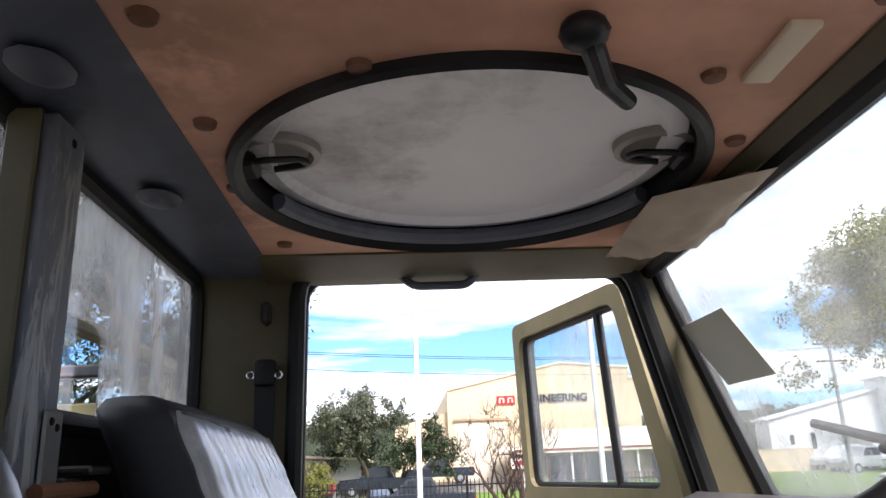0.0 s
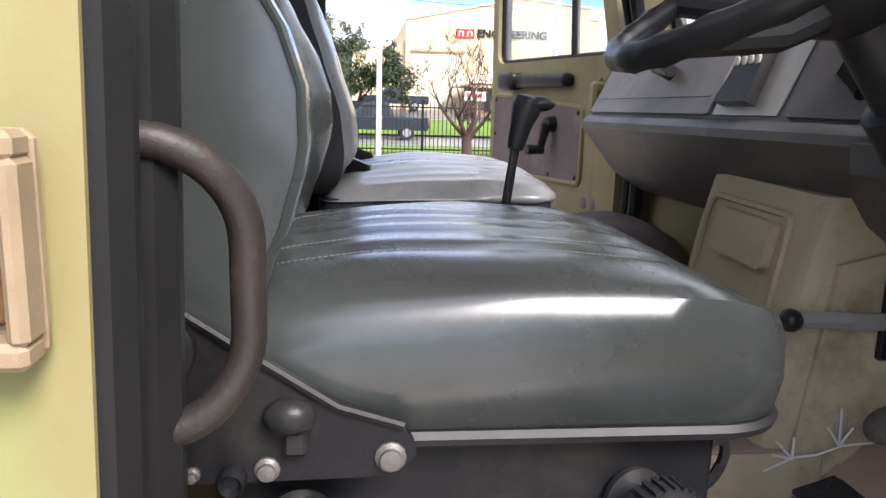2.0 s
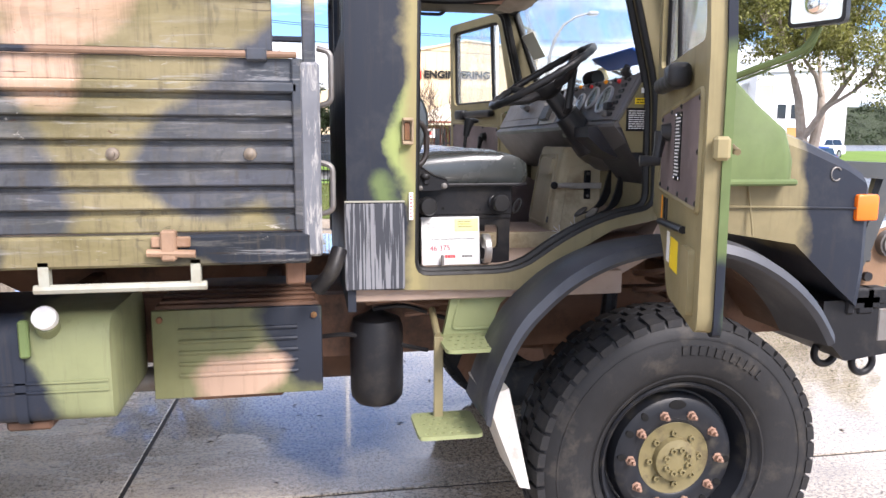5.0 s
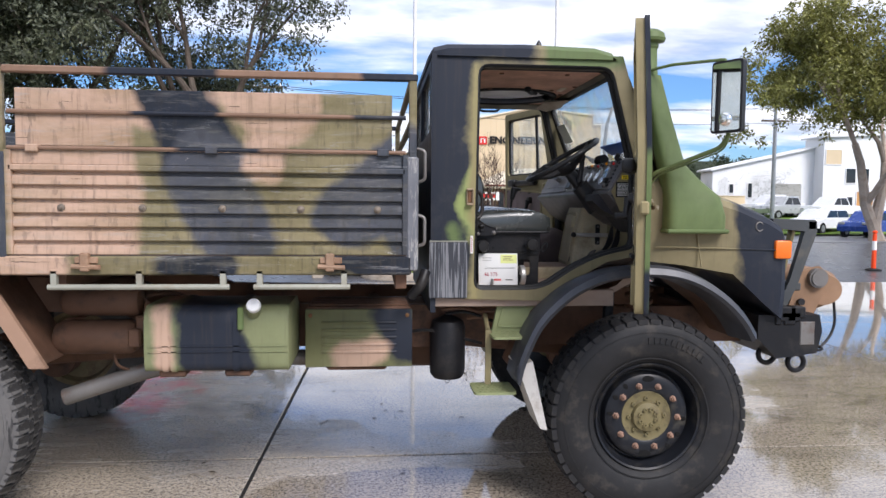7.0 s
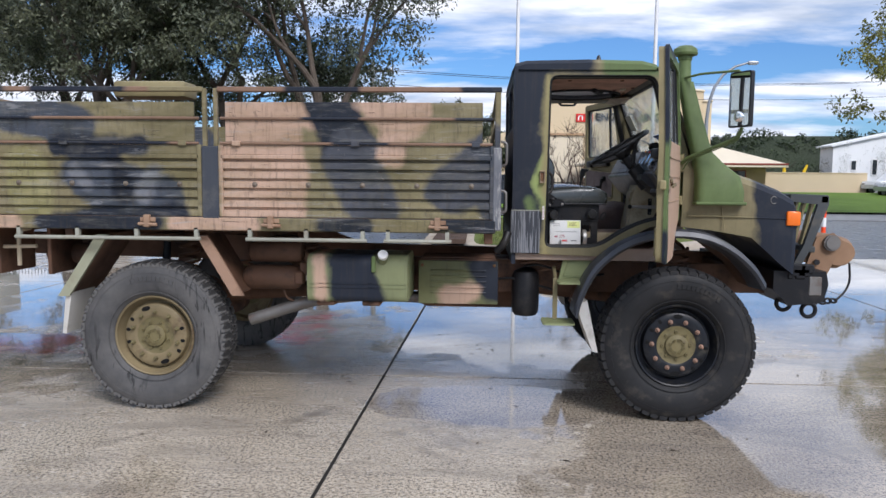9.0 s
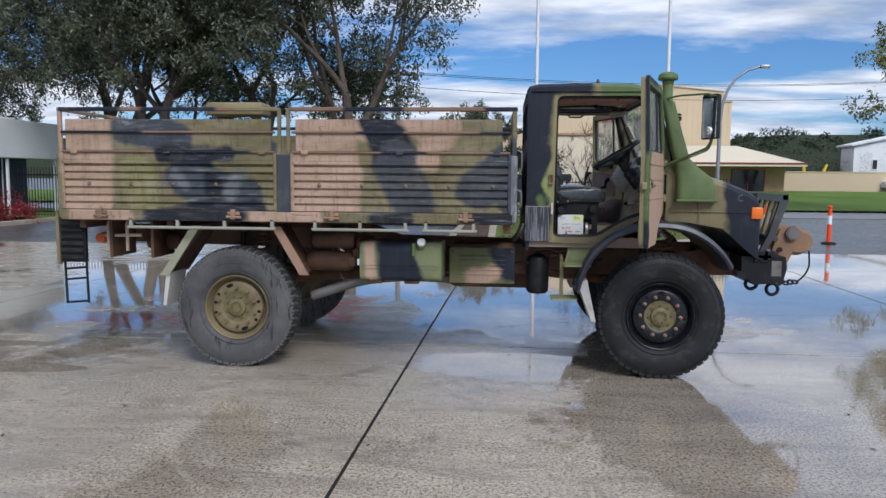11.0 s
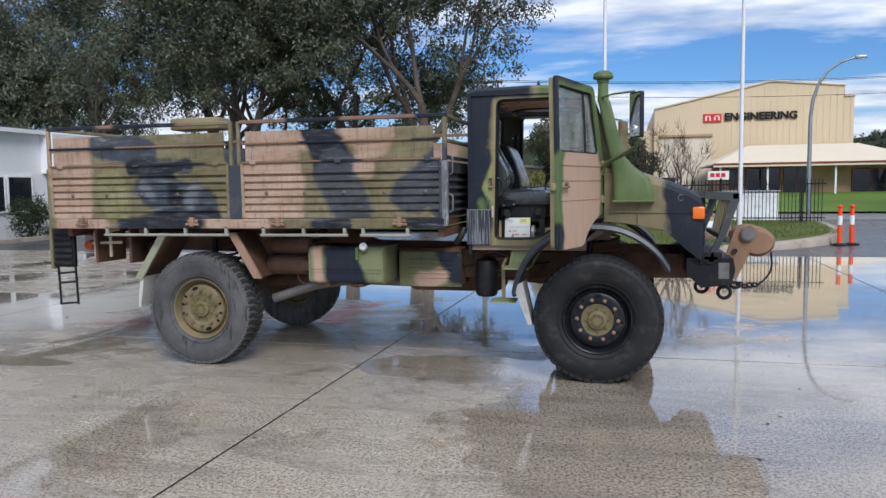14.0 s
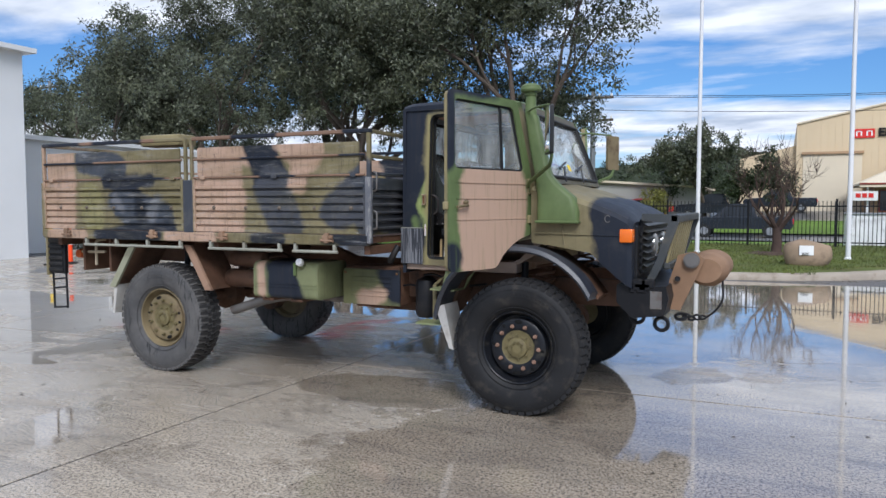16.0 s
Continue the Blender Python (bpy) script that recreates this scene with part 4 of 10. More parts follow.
def build_bed():
    Y = -0.06
    YL = 2 * MID - Y
    bm = bmesh.new()
    box(bm, (-1.56, Y + 0.02, 1.375), (2.52, YL - 0.02, 1.435), 0.006)
    part("bed_floor", bm, m_brown, truck)
    for x0, x1, name in ((-1.555, 0.42, "rear"), (0.575, 2.50, "front")):
        bm = bmesh.new()
        corrugated(bm, x0, x1, 1.455, 1.865, Y, 6, 0.020)
        box(bm, (x0, Y - 0.012, 1.865), (x1, Y + 0.03, 1.895), 0.005)
        box(bm, (x0, Y + 0.004, 1.895), (x1, Y + 0.028, 1.965), 0.003)
        for x in (x0, x1):
            box(bm, (x - 0.016, Y - 0.012, 1.455), (x + 0.016, Y + 0.03, 1.965), 0.004)
        sheet_side = part("drop_side", bm, m_bed, truck, "ribbed steel drop side in faded camouflage", 0.3)
        n = 5
        for k in range(n):
            bm = bmesh.new()
            x = x0 + (x1 - x0) * (k + 0.5) / n + 0.05
            m = Matrix.Translation((x, Y, 1.685)) @ Matrix.Rotation(math.pi / 2, 4, "X")
            turned(bm, [(0.020, 0.0), (0.018, 0.006), (0.009, 0.009), (0.009, 0.018), (0.003, 0.020)], m, 10)
            part("tie_down_stud", bm, m_stud, sheet_side)
        # upper boards on a frame
        bm = bmesh.new()
        b0, b1 = x0 + (0.03 if name == "rear" else 0.03), (x1 - 0.04 if name == "rear" else x1 - 0.07)
        box(bm, (b0, Y + 0.012, 1.985), (b1, Y + 0.034, 2.145), 0.004)
        box(bm, (b0, Y + 0.012, 2.155), (b1, Y + 0.034, 2.265), 0.004)
        upper = part("upper_board", bm, m_bed, truck, "weathered camouflage side boards")
        bm = bmesh.new()
        tube(bm, [(x0, Y + 0.0, 2.15), (x1, Y + 0.0, 2.15)], 0.011)
        tube(bm, [(x0, Y - 0.006, 1.975), (x1, Y - 0.006, 1.975)], 0.010)
        part("tie_rod", bm, m_rail, truck)
        bm = bmesh.new()
        box(bm, (x0 - 0.02, Y - 0.01, 2.335), (x1 + 0.06 if name == "front" else x1 + 0.03, Y + 0.035, 2.37), 0.006)
        part("top_rail", bm, m_rail, truck)
        for k in range(3):
            bm = bmesh.new()
            x = x0 + (x1 - x0) * (0.06 + 0.44 * k)
            box(bm, (x - 0.03, Y - 0.02, 1.955), (x + 0.03, Y + 0.02, 1.992), 0.005)
            part("board_hinge", bm, m_bed, truck)
        latch(x0 + 0.36, 1.425, Y - 0.01)
        latch(x1 - 0.38, 1.425, Y - 0.01)
    for x0, x1, z1 in ((-1.59, -1.555, 2.36), (0.445, 0.475, 2.36), (0.525, 0.555, 2.36), (2.515, 2.555, 2.36)):
        bm = bmesh.new()
        box(bm, (x0, Y - 0.005, 1.94), (x1, Y + 0.03, z1), 0.005)
        mirrored(part("stake", bm, m_bed, truck))
    for x0, x1 in ((-1.60, -1.56), (0.437, 0.563), (2.505, 2.565)):
        bm = bmesh.new()
        box(bm, (x0, Y - 0.016, 1.375), (x1, Y + 0.03, 1.955), 0.008)
        if 0 < x0 < 1:
            mirrored(part("side_post", bm, m_arch, truck, "dark blue-grey steel side post"))
        elif x0 < 0:
            mirrored(part("side_post", bm, m_bed, truck))
        else:
            mirrored(part("side_post", bm, m_post, truck, "steel side post with peeling dark paint"))
    bm = bmesh.new()
    box(bm, (-1.58, Y - 0.02, 1.355), (2.53, Y + 0.05, 1.448), 0.008)
    mirrored(part("side_rail", bm, m_flange, truck))
    # light frames hung below the rail
    for a, b in ((-0.95, 0.42), (0.75, 1.62), (1.74, 2.22)):
        bm = bmesh.new()
        tube(bm, [(a, Y - 0.01, 1.295), (b, Y - 0.01, 1.295)], 0.014)
        n = max(2, int((b - a) / 0.42) + 1)
        for k in range(n):
            x = a + 0.03 + (b - a - 0.06) * k / (n - 1)
            box(bm, (x - 0.014, Y - 0.02, 1.29), (x + 0.014, Y + 0.01, 1.375))
        part("hanging_rail", bm, m_pale_rail, truck, "pale grey-green hanging rail")
    # left side, tailboard and headboard
    bm = bmesh.new()
    corrugated(bm, -1.555, 2.50, 1.455, 1.865, YL - 0.02, 6, 0.018)
    box(bm, (-1.555, YL - 0.03, 1.865), (2.5, YL + 0.01, 1.965), 0.004)
    part("drop_side", bm, m_bed, truck, smooth=0.3)
    bm = bmesh.new()
    box(bm, (-1.52, YL - 0.04, 1.985), (2.42, YL - 0.016, 2.265), 0.004)
    part("upper_board", bm, m_bed, truck)
    bm = bmesh.new()
    box(bm, (-1.6, YL - 0.035, 2.335), (2.56, YL + 0.01, 2.37), 0.006)
    part("top_rail", bm, m_rail, truck)
    for x, z in ((-1.58, 2.335), (2.535, 2.335), (2.535, 2.12), (-1.58, 2.12), (2.535, 1.97)):
        bm = bmesh.new()
        box(bm, (x - 0.016, Y, z), (x + 0.016, YL, z + 0.032), 0.005)
        part("cross_rail", bm, m_bed, truck)
    for x in (-1.575, 2.52):
        bm = bmesh.new()
        loop = []
        for k in range(6):
            z = 1.45 + 0.07 * k
            loop += [(z, 0), (z + 0.04, 0), (z + 0.048, 0.02), (z + 0.062, 0.02)]
        front = [(z, x + d) for z, d in loop] + [(1.95, x)]
        back = [(z, q + 0.018) for z, q in front[::-1]]
        loft(bm, [[Vector((q, y, z)) for z, q in front + back] for y in (Y + 0.03, YL - 0.03)])
        part("end_board", bm, m_bed, truck, smooth=0.3)
    # steel box sheeting that stands a little above the boards
    bm = bmesh.new()
    box(bm, (-0.25, 0.05, 2.31), (0.28, 0.30, 2.425), 0.02, seg=2)
    part("rolled_bow_box", bm, m_olive, truck, "olive steel box across the top rails")


def vinyl(name, color, rough):
    s = Nodes(name)
    c = s.mix(s.ramp(s.noise(4, 5, 0.6), 0.35, 0.7), tuple(k * 0.75 for k in color), tuple(k * 1.25 for k in color))
    c = s.mix(s.ramp(s.noise(2.1, 6, 0.75), 0.56, 0.75), c, tuple(k * 1.7 + 0.01 for k in color))
    s.bump(s.noise(330, 4, 0.7), 0.08, 0.0010)
    s.bump(s.noise(26, 5, 0.65, distortion=0.8), 0.07, 0.004)
    return s.done(c, s.math("ADD", rough - 0.1, s.math("MULTIPLY", s.noise(9, 5), 0.22)), Coat_Weight=0.55 if rough < 0.35 else 0.0, Coat_Roughness=0.24, Coat_IOR=1.6)


m_vinyl = vinyl("grey seat vinyl", (0.038, 0.043, 0.042), 0.25)
m_vinyl_dark = vinyl("dark seat vinyl", (0.016, 0.016, 0.018), 0.50)
m_dash = vinyl("grey-brown dash moulding", (0.215, 0.195, 0.185), 0.42)
m_dash_dark = vinyl("dark dash moulding", (0.105, 0.100, 0.100), 0.38)
m_lining = vinyl("mauve-brown door lining", (0.125, 0.095, 0.092), 0.7)
m_headliner = vinyl("brown roof lining", (0.58, 0.32, 0.215), 0.75)
m_visor = vinyl("stained cream visor vinyl", (0.40, 0.33, 0.25), 0.7)
m_handle = plain("black plastic", (0.024, 0.024, 0.025), 0.34, 0, 0.25, 30, 0.1)
m_wornpaint = plain("chipped black paint over rust", (0.03, 0.024, 0.022), 0.5, 0.1, 0.4, 24, 0.2, (0.16, 0.07, 0.04))
m_paper = plain("off-white paper", (0.72, 0.72, 0.70), 0.8, 0, 0.06, 10, 0.05)
m_white = plain("white paint", (0.78, 0.78, 0.76), 0.6, 0, 0.08, 8, 0.05)
m_yellow = plain("yellow label", (0.85, 0.62, 0.02), 0.5, 0, 0.1, 10, 0.05)
m_orange = plain("orange label", (0.9, 0.33, 0.01), 0.5, 0, 0.1, 10, 0.05)
m_ink = plain("black ink", (0.01, 0.01, 0.01), 0.6, 0, 0.1, 10, 0.02)
m_redink = plain("red ink", (0.35, 0.015, 0.04), 0.6, 0, 0.1, 10, 0.02)
m_card = plain("brown card", (0.45, 0.33, 0.17), 0.8, 0, 0.15, 10, 0.1)
m_blue = plain("blue plastic folder", (0.02, 0.10, 0.42), 0.35, 0, 0.15, 8, 0.05)
m_chrome = plain("polished steel", (0.62, 0.62, 0.62), 0.18, 1.0, 0.1, 20, 0.05)
m_flap = plain("pale mud flap rubber", (0.52, 0.50, 0.46), 0.7, 0, 0.2, 8, 0.2, (0.25, 0.20, 0.16))
# pale face colour holds the sky reflected in the dial glass
m_dial = plain("dial face with sky reflection", (0.36, 0.37, 0.38), 0.3, 0, 0.15, 30, 0.02)


def lettering(text, size, m, material, parent, name="lettering", depth=0.001, bold=0.0):
    """Raised letters in Blender's own font; m carries the text's plane."""
    cu = bpy.data.curves.new(name, "FONT")
    cu.body, cu.size, cu.extrude, cu.offset = text, size, depth, bold
    cu.align_x, cu.align_y = "CENTER", "CENTER"
    tmp = new(name, cu)
    me = bpy.data.meshes.new_from_object(tmp.evaluated_get(bpy.context.evaluated_depsgraph_get()))
    bpy.data.objects.remove(tmp)
    me.transform(m)
    me.materials.clear()
    me.materials.append(material)
    ob = new(name, me)
    ob.parent = parent
    return ob


def bars(rows, m, w, h, material, parent, name="text_line", seed=1):
    """Lines of writing too small to read, as plain bars in the plane of m."""
    rnd = random.Random(seed)
    bm = bmesh.new()
    for k in range(rows):
        v = h * (0.5 - (k + 0.5) / rows)
        u = -w / 2
        end = w / 2 * rnd.uniform(0.4, 1.0)
        while u < end:
            n = rnd.uniform(0.08, 0.25) * w
            box(bm, (u, v - h / rows * 0.22, 0), (min(u + n, end), v + h / rows * 0.22, 0.0006), 0, m)
            u += n + 0.03 * w
    return part(name, bm, material, parent, smooth=0)


# ---- doors ----
HINGE_X, HINGE_Y, SWING = 3.895, 0.305, 71
DOOR_EDGE = round_loop([(-0.02, 1.47), (-0.20, 1.43), (-0.38, 1.32), (-0.46, 1.215), (-1.005, 1.215), (-1.005, 1.98), (-0.98, 2.57), (-0.185, 2.555), (-0.015, 1.96)],
                       [0.03, 0.12, 0.1, 0.06, 0.05, 0.03, 0.04, 0.05, 0.1])
DOOR_WINDOW = round_loop([(-0.105, 1.985), (-0.945, 1.985), (-0.925, 2.505), (-0.235, 2.495)], [0.05, 0.05, 0.05, 0.05])


def lean(z):
    return max(0.0, z - 1.9) * 0.04


def build_door(side):
    """A door built shut at its hinge; side is 1 for the driver's, -1 for the other."""
    at = lambda u, v, w: Vector((u, side * (w + lean(v)), v))
    flat = lambda w0, w1: (lambda u, v, w: at(u, v, w0 + (w1 - w0) * w))
    bm = bmesh.new()
    sheet(bm, [DOOR_EDGE, DOOR_WINDOW], flat(0.0, 0.022), 1.0)
    door = part("door", bm, m_door_out, truck, "open cab door, green, tan and dark outside, olive inside", 0.4)
    for z in (1.60, 1.76, 1.88):
        bm = bmesh.new()
        box(bm, (-0.93, -0.004 * side, z), (-0.06, 0.002 * side, z + 0.006))
        part("pressed_line", bm, m_door_out, door, smooth=0)
    inner_edge = [(u * 0.985 - 0.006, 1.9 + (v - 1.9) * 0.985) for u, v in DOOR_EDGE]
    bm = bmesh.new()
    sheet(bm, [inner_edge, DOOR_WINDOW], flat(0.023, 0.062), 1.0)
    part("inner_shell", bm, m_olive, door, smooth=0.4)
    # raised rim round the lining, then the lining with its screws
    PANEL = round_loop([(-0.235, 1.56), (-0.95, 1.545), (-0.95, 1.86), (-0.235, 1.82)], 0.03)
    bm = bmesh.new()
    tube(bm, [at(u * 1.0, v, 0.062) for u, v in PANEL] + [at(*PANEL[0], 0.062)], 0.012, 8, False)
    part("panel_rim", bm, m_olive, door)
    bm = bmesh.new()
    prism(bm, [(u, v) for u, v in PANEL], at, 0.060, 0.070)
    part("door_lining", bm, m_lining, door, smooth=0.4)
    for u, v in ((-0.26, 1.58), (-0.45, 1.575), (-0.64, 1.57), (-0.80, 1.565), (-0.93, 1.565), (-0.93, 1.70), (-0.93, 1.84), (-0.64, 1.83), (-0.46, 1.82), (-0.26, 1.80)):
        bm = bmesh.new()
        turned(bm, [(0.008, 0.0), (0.007, 0.004), (0.003, 0.006)], Matrix.Translation(at(u, v, 0.070)) @ Matrix.Rotation(-side * math.pi / 2, 4, "X"), 8)
        part("screw", bm, m_handle, door)
    # arm rest, pull handle and window crank
    bm = bmesh.new()
    box(bm, (-0.76, 0.062, 1.885), (-0.30, 0.115, 1.935), 0.02, Matrix.Diagonal((1, side, 1, 1)), 3)
    box(bm, (-0.80, 0.07, 1.875), (-0.68, 0.135, 1.945), 0.02, Matrix.Diagonal((1, side, 1, 1)), 3)
    part("arm_rest", bm, m_handle, door, "black moulded pull handle")
    bm = bmesh.new()
    tube(bm, [at(-0.43, 1.757, 0.07), at(-0.43, 1.757, 0.10)], [0.030, 0.024], 14)
    tube(bm, [at(-0.43, 1.757, 0.098), at(-0.437, 1.71, 0.105), at(-0.442, 1.664, 0.112)], [0.022, 0.016, 0.014], 10)
    tube(bm, [at(-0.442, 1.664, 0.10), at(-0.444, 1.664, 0.165)], [0.016, 0.019], 12)
    part("window_crank", bm, m_handle, door)
    # window: divider, seal, panes
    bm = bmesh.new()
    ring = [at(u, v, 0.03) for u, v in DOOR_WINDOW]
    tube(bm, ring + [ring[0]], 0.016, 8, False)
    tube(bm, [at(-0.365, 1.985, 0.03), at(-0.375, 2.50, 0.03)], 0.015, 8)
    part("window_seal", bm, m_seal, door)
    for pts in ([(-0.385, 1.985), (-0.945, 1.985), (-0.925, 2.505), (-0.385, 2.50)], [(-0.105, 1.985), (-0.36, 1.985), (-0.37, 2.497), (-0.235, 2.495)]):
        bm = bmesh.new()
        prism(bm, pts, at, 0.028, 0.033)
        pane = part("window_pane", bm, m_glass_dusty if side < 0 else m_glass_door, door, smooth=0)
        pane.visible_shadow = False
    # hinges, latch, outer handle
    for z in (1.56, 1.86):
        bm = bmesh.new()
        m = Matrix.Diagonal((1, side, 1, 1))
        box(bm, (-0.07, -0.02, z), (0.05, 0.03, z + 0.07), 0.008, m)
        tube(bm, [(0.0, -0.014 * side, z - 0.01), (0.0, -0.014 * side, z + 0.08)], 0.013)
        part("hinge", bm, m_olive, door)
    bm = bmesh.new()
    box(bm, (-1.035, 0.01, 1.68), (-1.0, 0.05, 1.74), 0.008, Matrix.Diagonal((1, side, 1, 1)))
    part("latch", bm, m_olive, door)
    bm = bmesh.new()
    tube(bm, [at(-0.81, 1.71, -0.008), at(-0.85, 1.712, -0.028), at(-0.95, 1.70, -0.024)], [0.010, 0.012, 0.009], 8)
    blob(bm, at(-0.83, 1.735, -0.004), (0.03, 0.012, 0.018), 2)
    part("outer_handle", bm, m_rim_tan, door, "tan painted door handle")
    bm = bmesh.new()
    prism(bm, round_loop([(-0.80, 1.26), (-0.93, 1.26), (-0.93, 1.44), (-0.80, 1.44)], 0.02), at, 0.061, 0.080)
    part("door_bulge", bm, m_olive, door)
    # switches, stickers and the check strap below the lining
    m_in = lambda u, v, w: Matrix.Translation(at(u, v, w)) @ Matrix.Rotation(-side * math.pi / 2, 4, "X") @ (Matrix.Rotation(math.pi, 4, "Z") if side > 0 else Matrix.Identity(4))
    for u in (-0.15, -0.205) if side < 0 else ():
        bm = bmesh.new()
        turned(bm, [(0.022, 0.0), (0.022, 0.002), (0.019, 0.004), (0.001, 0.0045)], Matrix.Translation(at(u, 1.50, 0.060)) @ Matrix.Rotation(math.pi / 2, 4, "X"), 20)
        part("plug", bm, m_lining, door)
    for u in (-0.325, -0.385) if side > 0 else (-0.60, -0.66):
        bm = bmesh.new()
        box(bm, (u - 0.02, 0.060, 1.465), (u + 0.02, 0.066, 1.54), 0.004, Matrix.Diagonal((1, side, 1, 1)))
        part("vent_slot", bm, m_handle, door)
    for u, v, w, h, mat in ((-0.27, 1.50, 0.032, 0.085, m_orange), (-0.57, 1.375, 0.15, 0.10, m_yellow), (-0.45, 1.385, 0.06, 0.10, m_paper)) if side > 0 else ((-0.90, 1.50, 0.08, 0.06, m_ink), (-0.79, 1.49, 0.085, 0.075, m_paper)):
        bm = bmesh.new()
        box(bm, (u - w / 2, 0.0622, v - h / 2), (u + w / 2, 0.0632, v + h / 2), 0, Matrix.Diagonal((1, side, 1, 1)))
        part("sticker", bm, mat, door, smooth=0)
    if side > 0:
        bm = bmesh.new()
        tube(bm, [at(-0.32, 1.455, 0.075), at(-0.72, 1.475, 0.075), at(-0.76, 1.475, 0.07)], 0.012, 8)
        part("check_strap", bm, m_handle, door)
        bm = bmesh.new()
        box(bm, (-0.66, 0.0705, 1.61), (-0.55, 0.0725, 1.815), 0.003, Matrix.Diagonal((1, side, 1, 1)))
        plate = part("data_plate", bm, m_ink, door, "black data plate with rows of small print")
        bars(17, m_in(-0.605, 1.712, 0.0727), 0.09, 0.18, m_white, door, seed=5)
        for u, v in ((-0.652, 1.618), (-0.558, 1.618), (-0.652, 1.807), (-0.558, 1.807)):
            bm = bmesh.new()
            turned(bm, [(0.006, 0), (0.005, 0.003), (0.002, 0.004)], Matrix.Translation(at(u, v, 0.0725)) @ Matrix.Rotation(-side * math.pi / 2, 4, "X"), 8)
            part("rivet", bm, m_chrome, door)
    y = HINGE_Y if side > 0 else 2 * CAB - HINGE_Y
    door.matrix_basis = pose(HINGE_X, y, 0, 0, 0, SWING if side > 0 else -76)


def build_mirror(side):
    y = lambda v: v if side > 0 else 2 * CAB - v
    c = Vector((4.15, y(-0.13), 2.285))
    ang = 62 * side
    m = Matrix.Translation(c) @ Matrix.Rotation(radians(-ang), 4, "Z")
    s = side
    bm = bmesh.new()
    prism(bm, [(p[0], p[1]) for p in round_loop([(-0.092, -0.185), (0.092, -0.185), (0.092, 0.185), (-0.092, 0.185)], 0.02)],
          lambda u, v, w: m @ Vector((u, w * s, v)), 0.0, 0.030)
    head = part("side_mirror", bm, m_handle if s > 0 else m_rim_tan, truck, "rectangular mirror on a bent arm", 0.5)
    bm = bmesh.new()
    prism(bm, [(p[0], p[1]) for p in round_loop([(-0.082, -0.173), (0.082, -0.173), (0.082, 0.173), (-0.082, 0.173)], 0.015)],
          lambda u, v, w: m @ Vector((u, w * s, v)), -0.004, -0.001)
    part("mirror_glass", bm, m_mirror, head, smooth=0)
    if s > 0:
        bm = bmesh.new()
        made = bmesh.ops.create_uvsphere(bm, u_segments=24, v_segments=12, radius=1)["verts"]
        for v in made:
            v.co = m @ Vector((v.co.x * 0.036, -0.008 + v.co.y * 0.018, -0.115 + v.co.z * 0.036))
        part("spot_mirror", bm, m_mirror, head, "small round convex mirror")
    bm = bmesh.new()
    tube(bm, rounded([(3.87, y(0.24), 2.475), (3.96, y(0.12), 2.488), (4.15, y(-0.11), 2.478), (4.15, y(-0.11), 2.45)], 0.03), 0.009)
    part("upper_arm", bm, m_green, head)
    bm = bmesh.new()
    tube(bm, rounded([(3.88, y(0.23), 1.865), (3.90, y(0.19), 1.90), (4.16, y(-0.08), 2.03), (4.18, y(-0.11), 2.10)], 0.04), 0.013)
    tube(bm, rounded([(3.89, y(0.235), 1.82), (3.91, y(0.185), 1.885), (4.17, y(-0.085), 2.015), (4.185, y(-0.11), 2.10)], 0.04), 0.005, 6)
    part("lower_arm", bm, m_green, head)
    bm = bmesh.new()
    box(bm, (3.85, y(0.27) - 0.03, 1.80), (3.90, y(0.27) + 0.02, 1.90), 0.01)
    part("arm_bracket", bm, m_olive, head)
    if s < 0:
        head.location.x -= 0.11


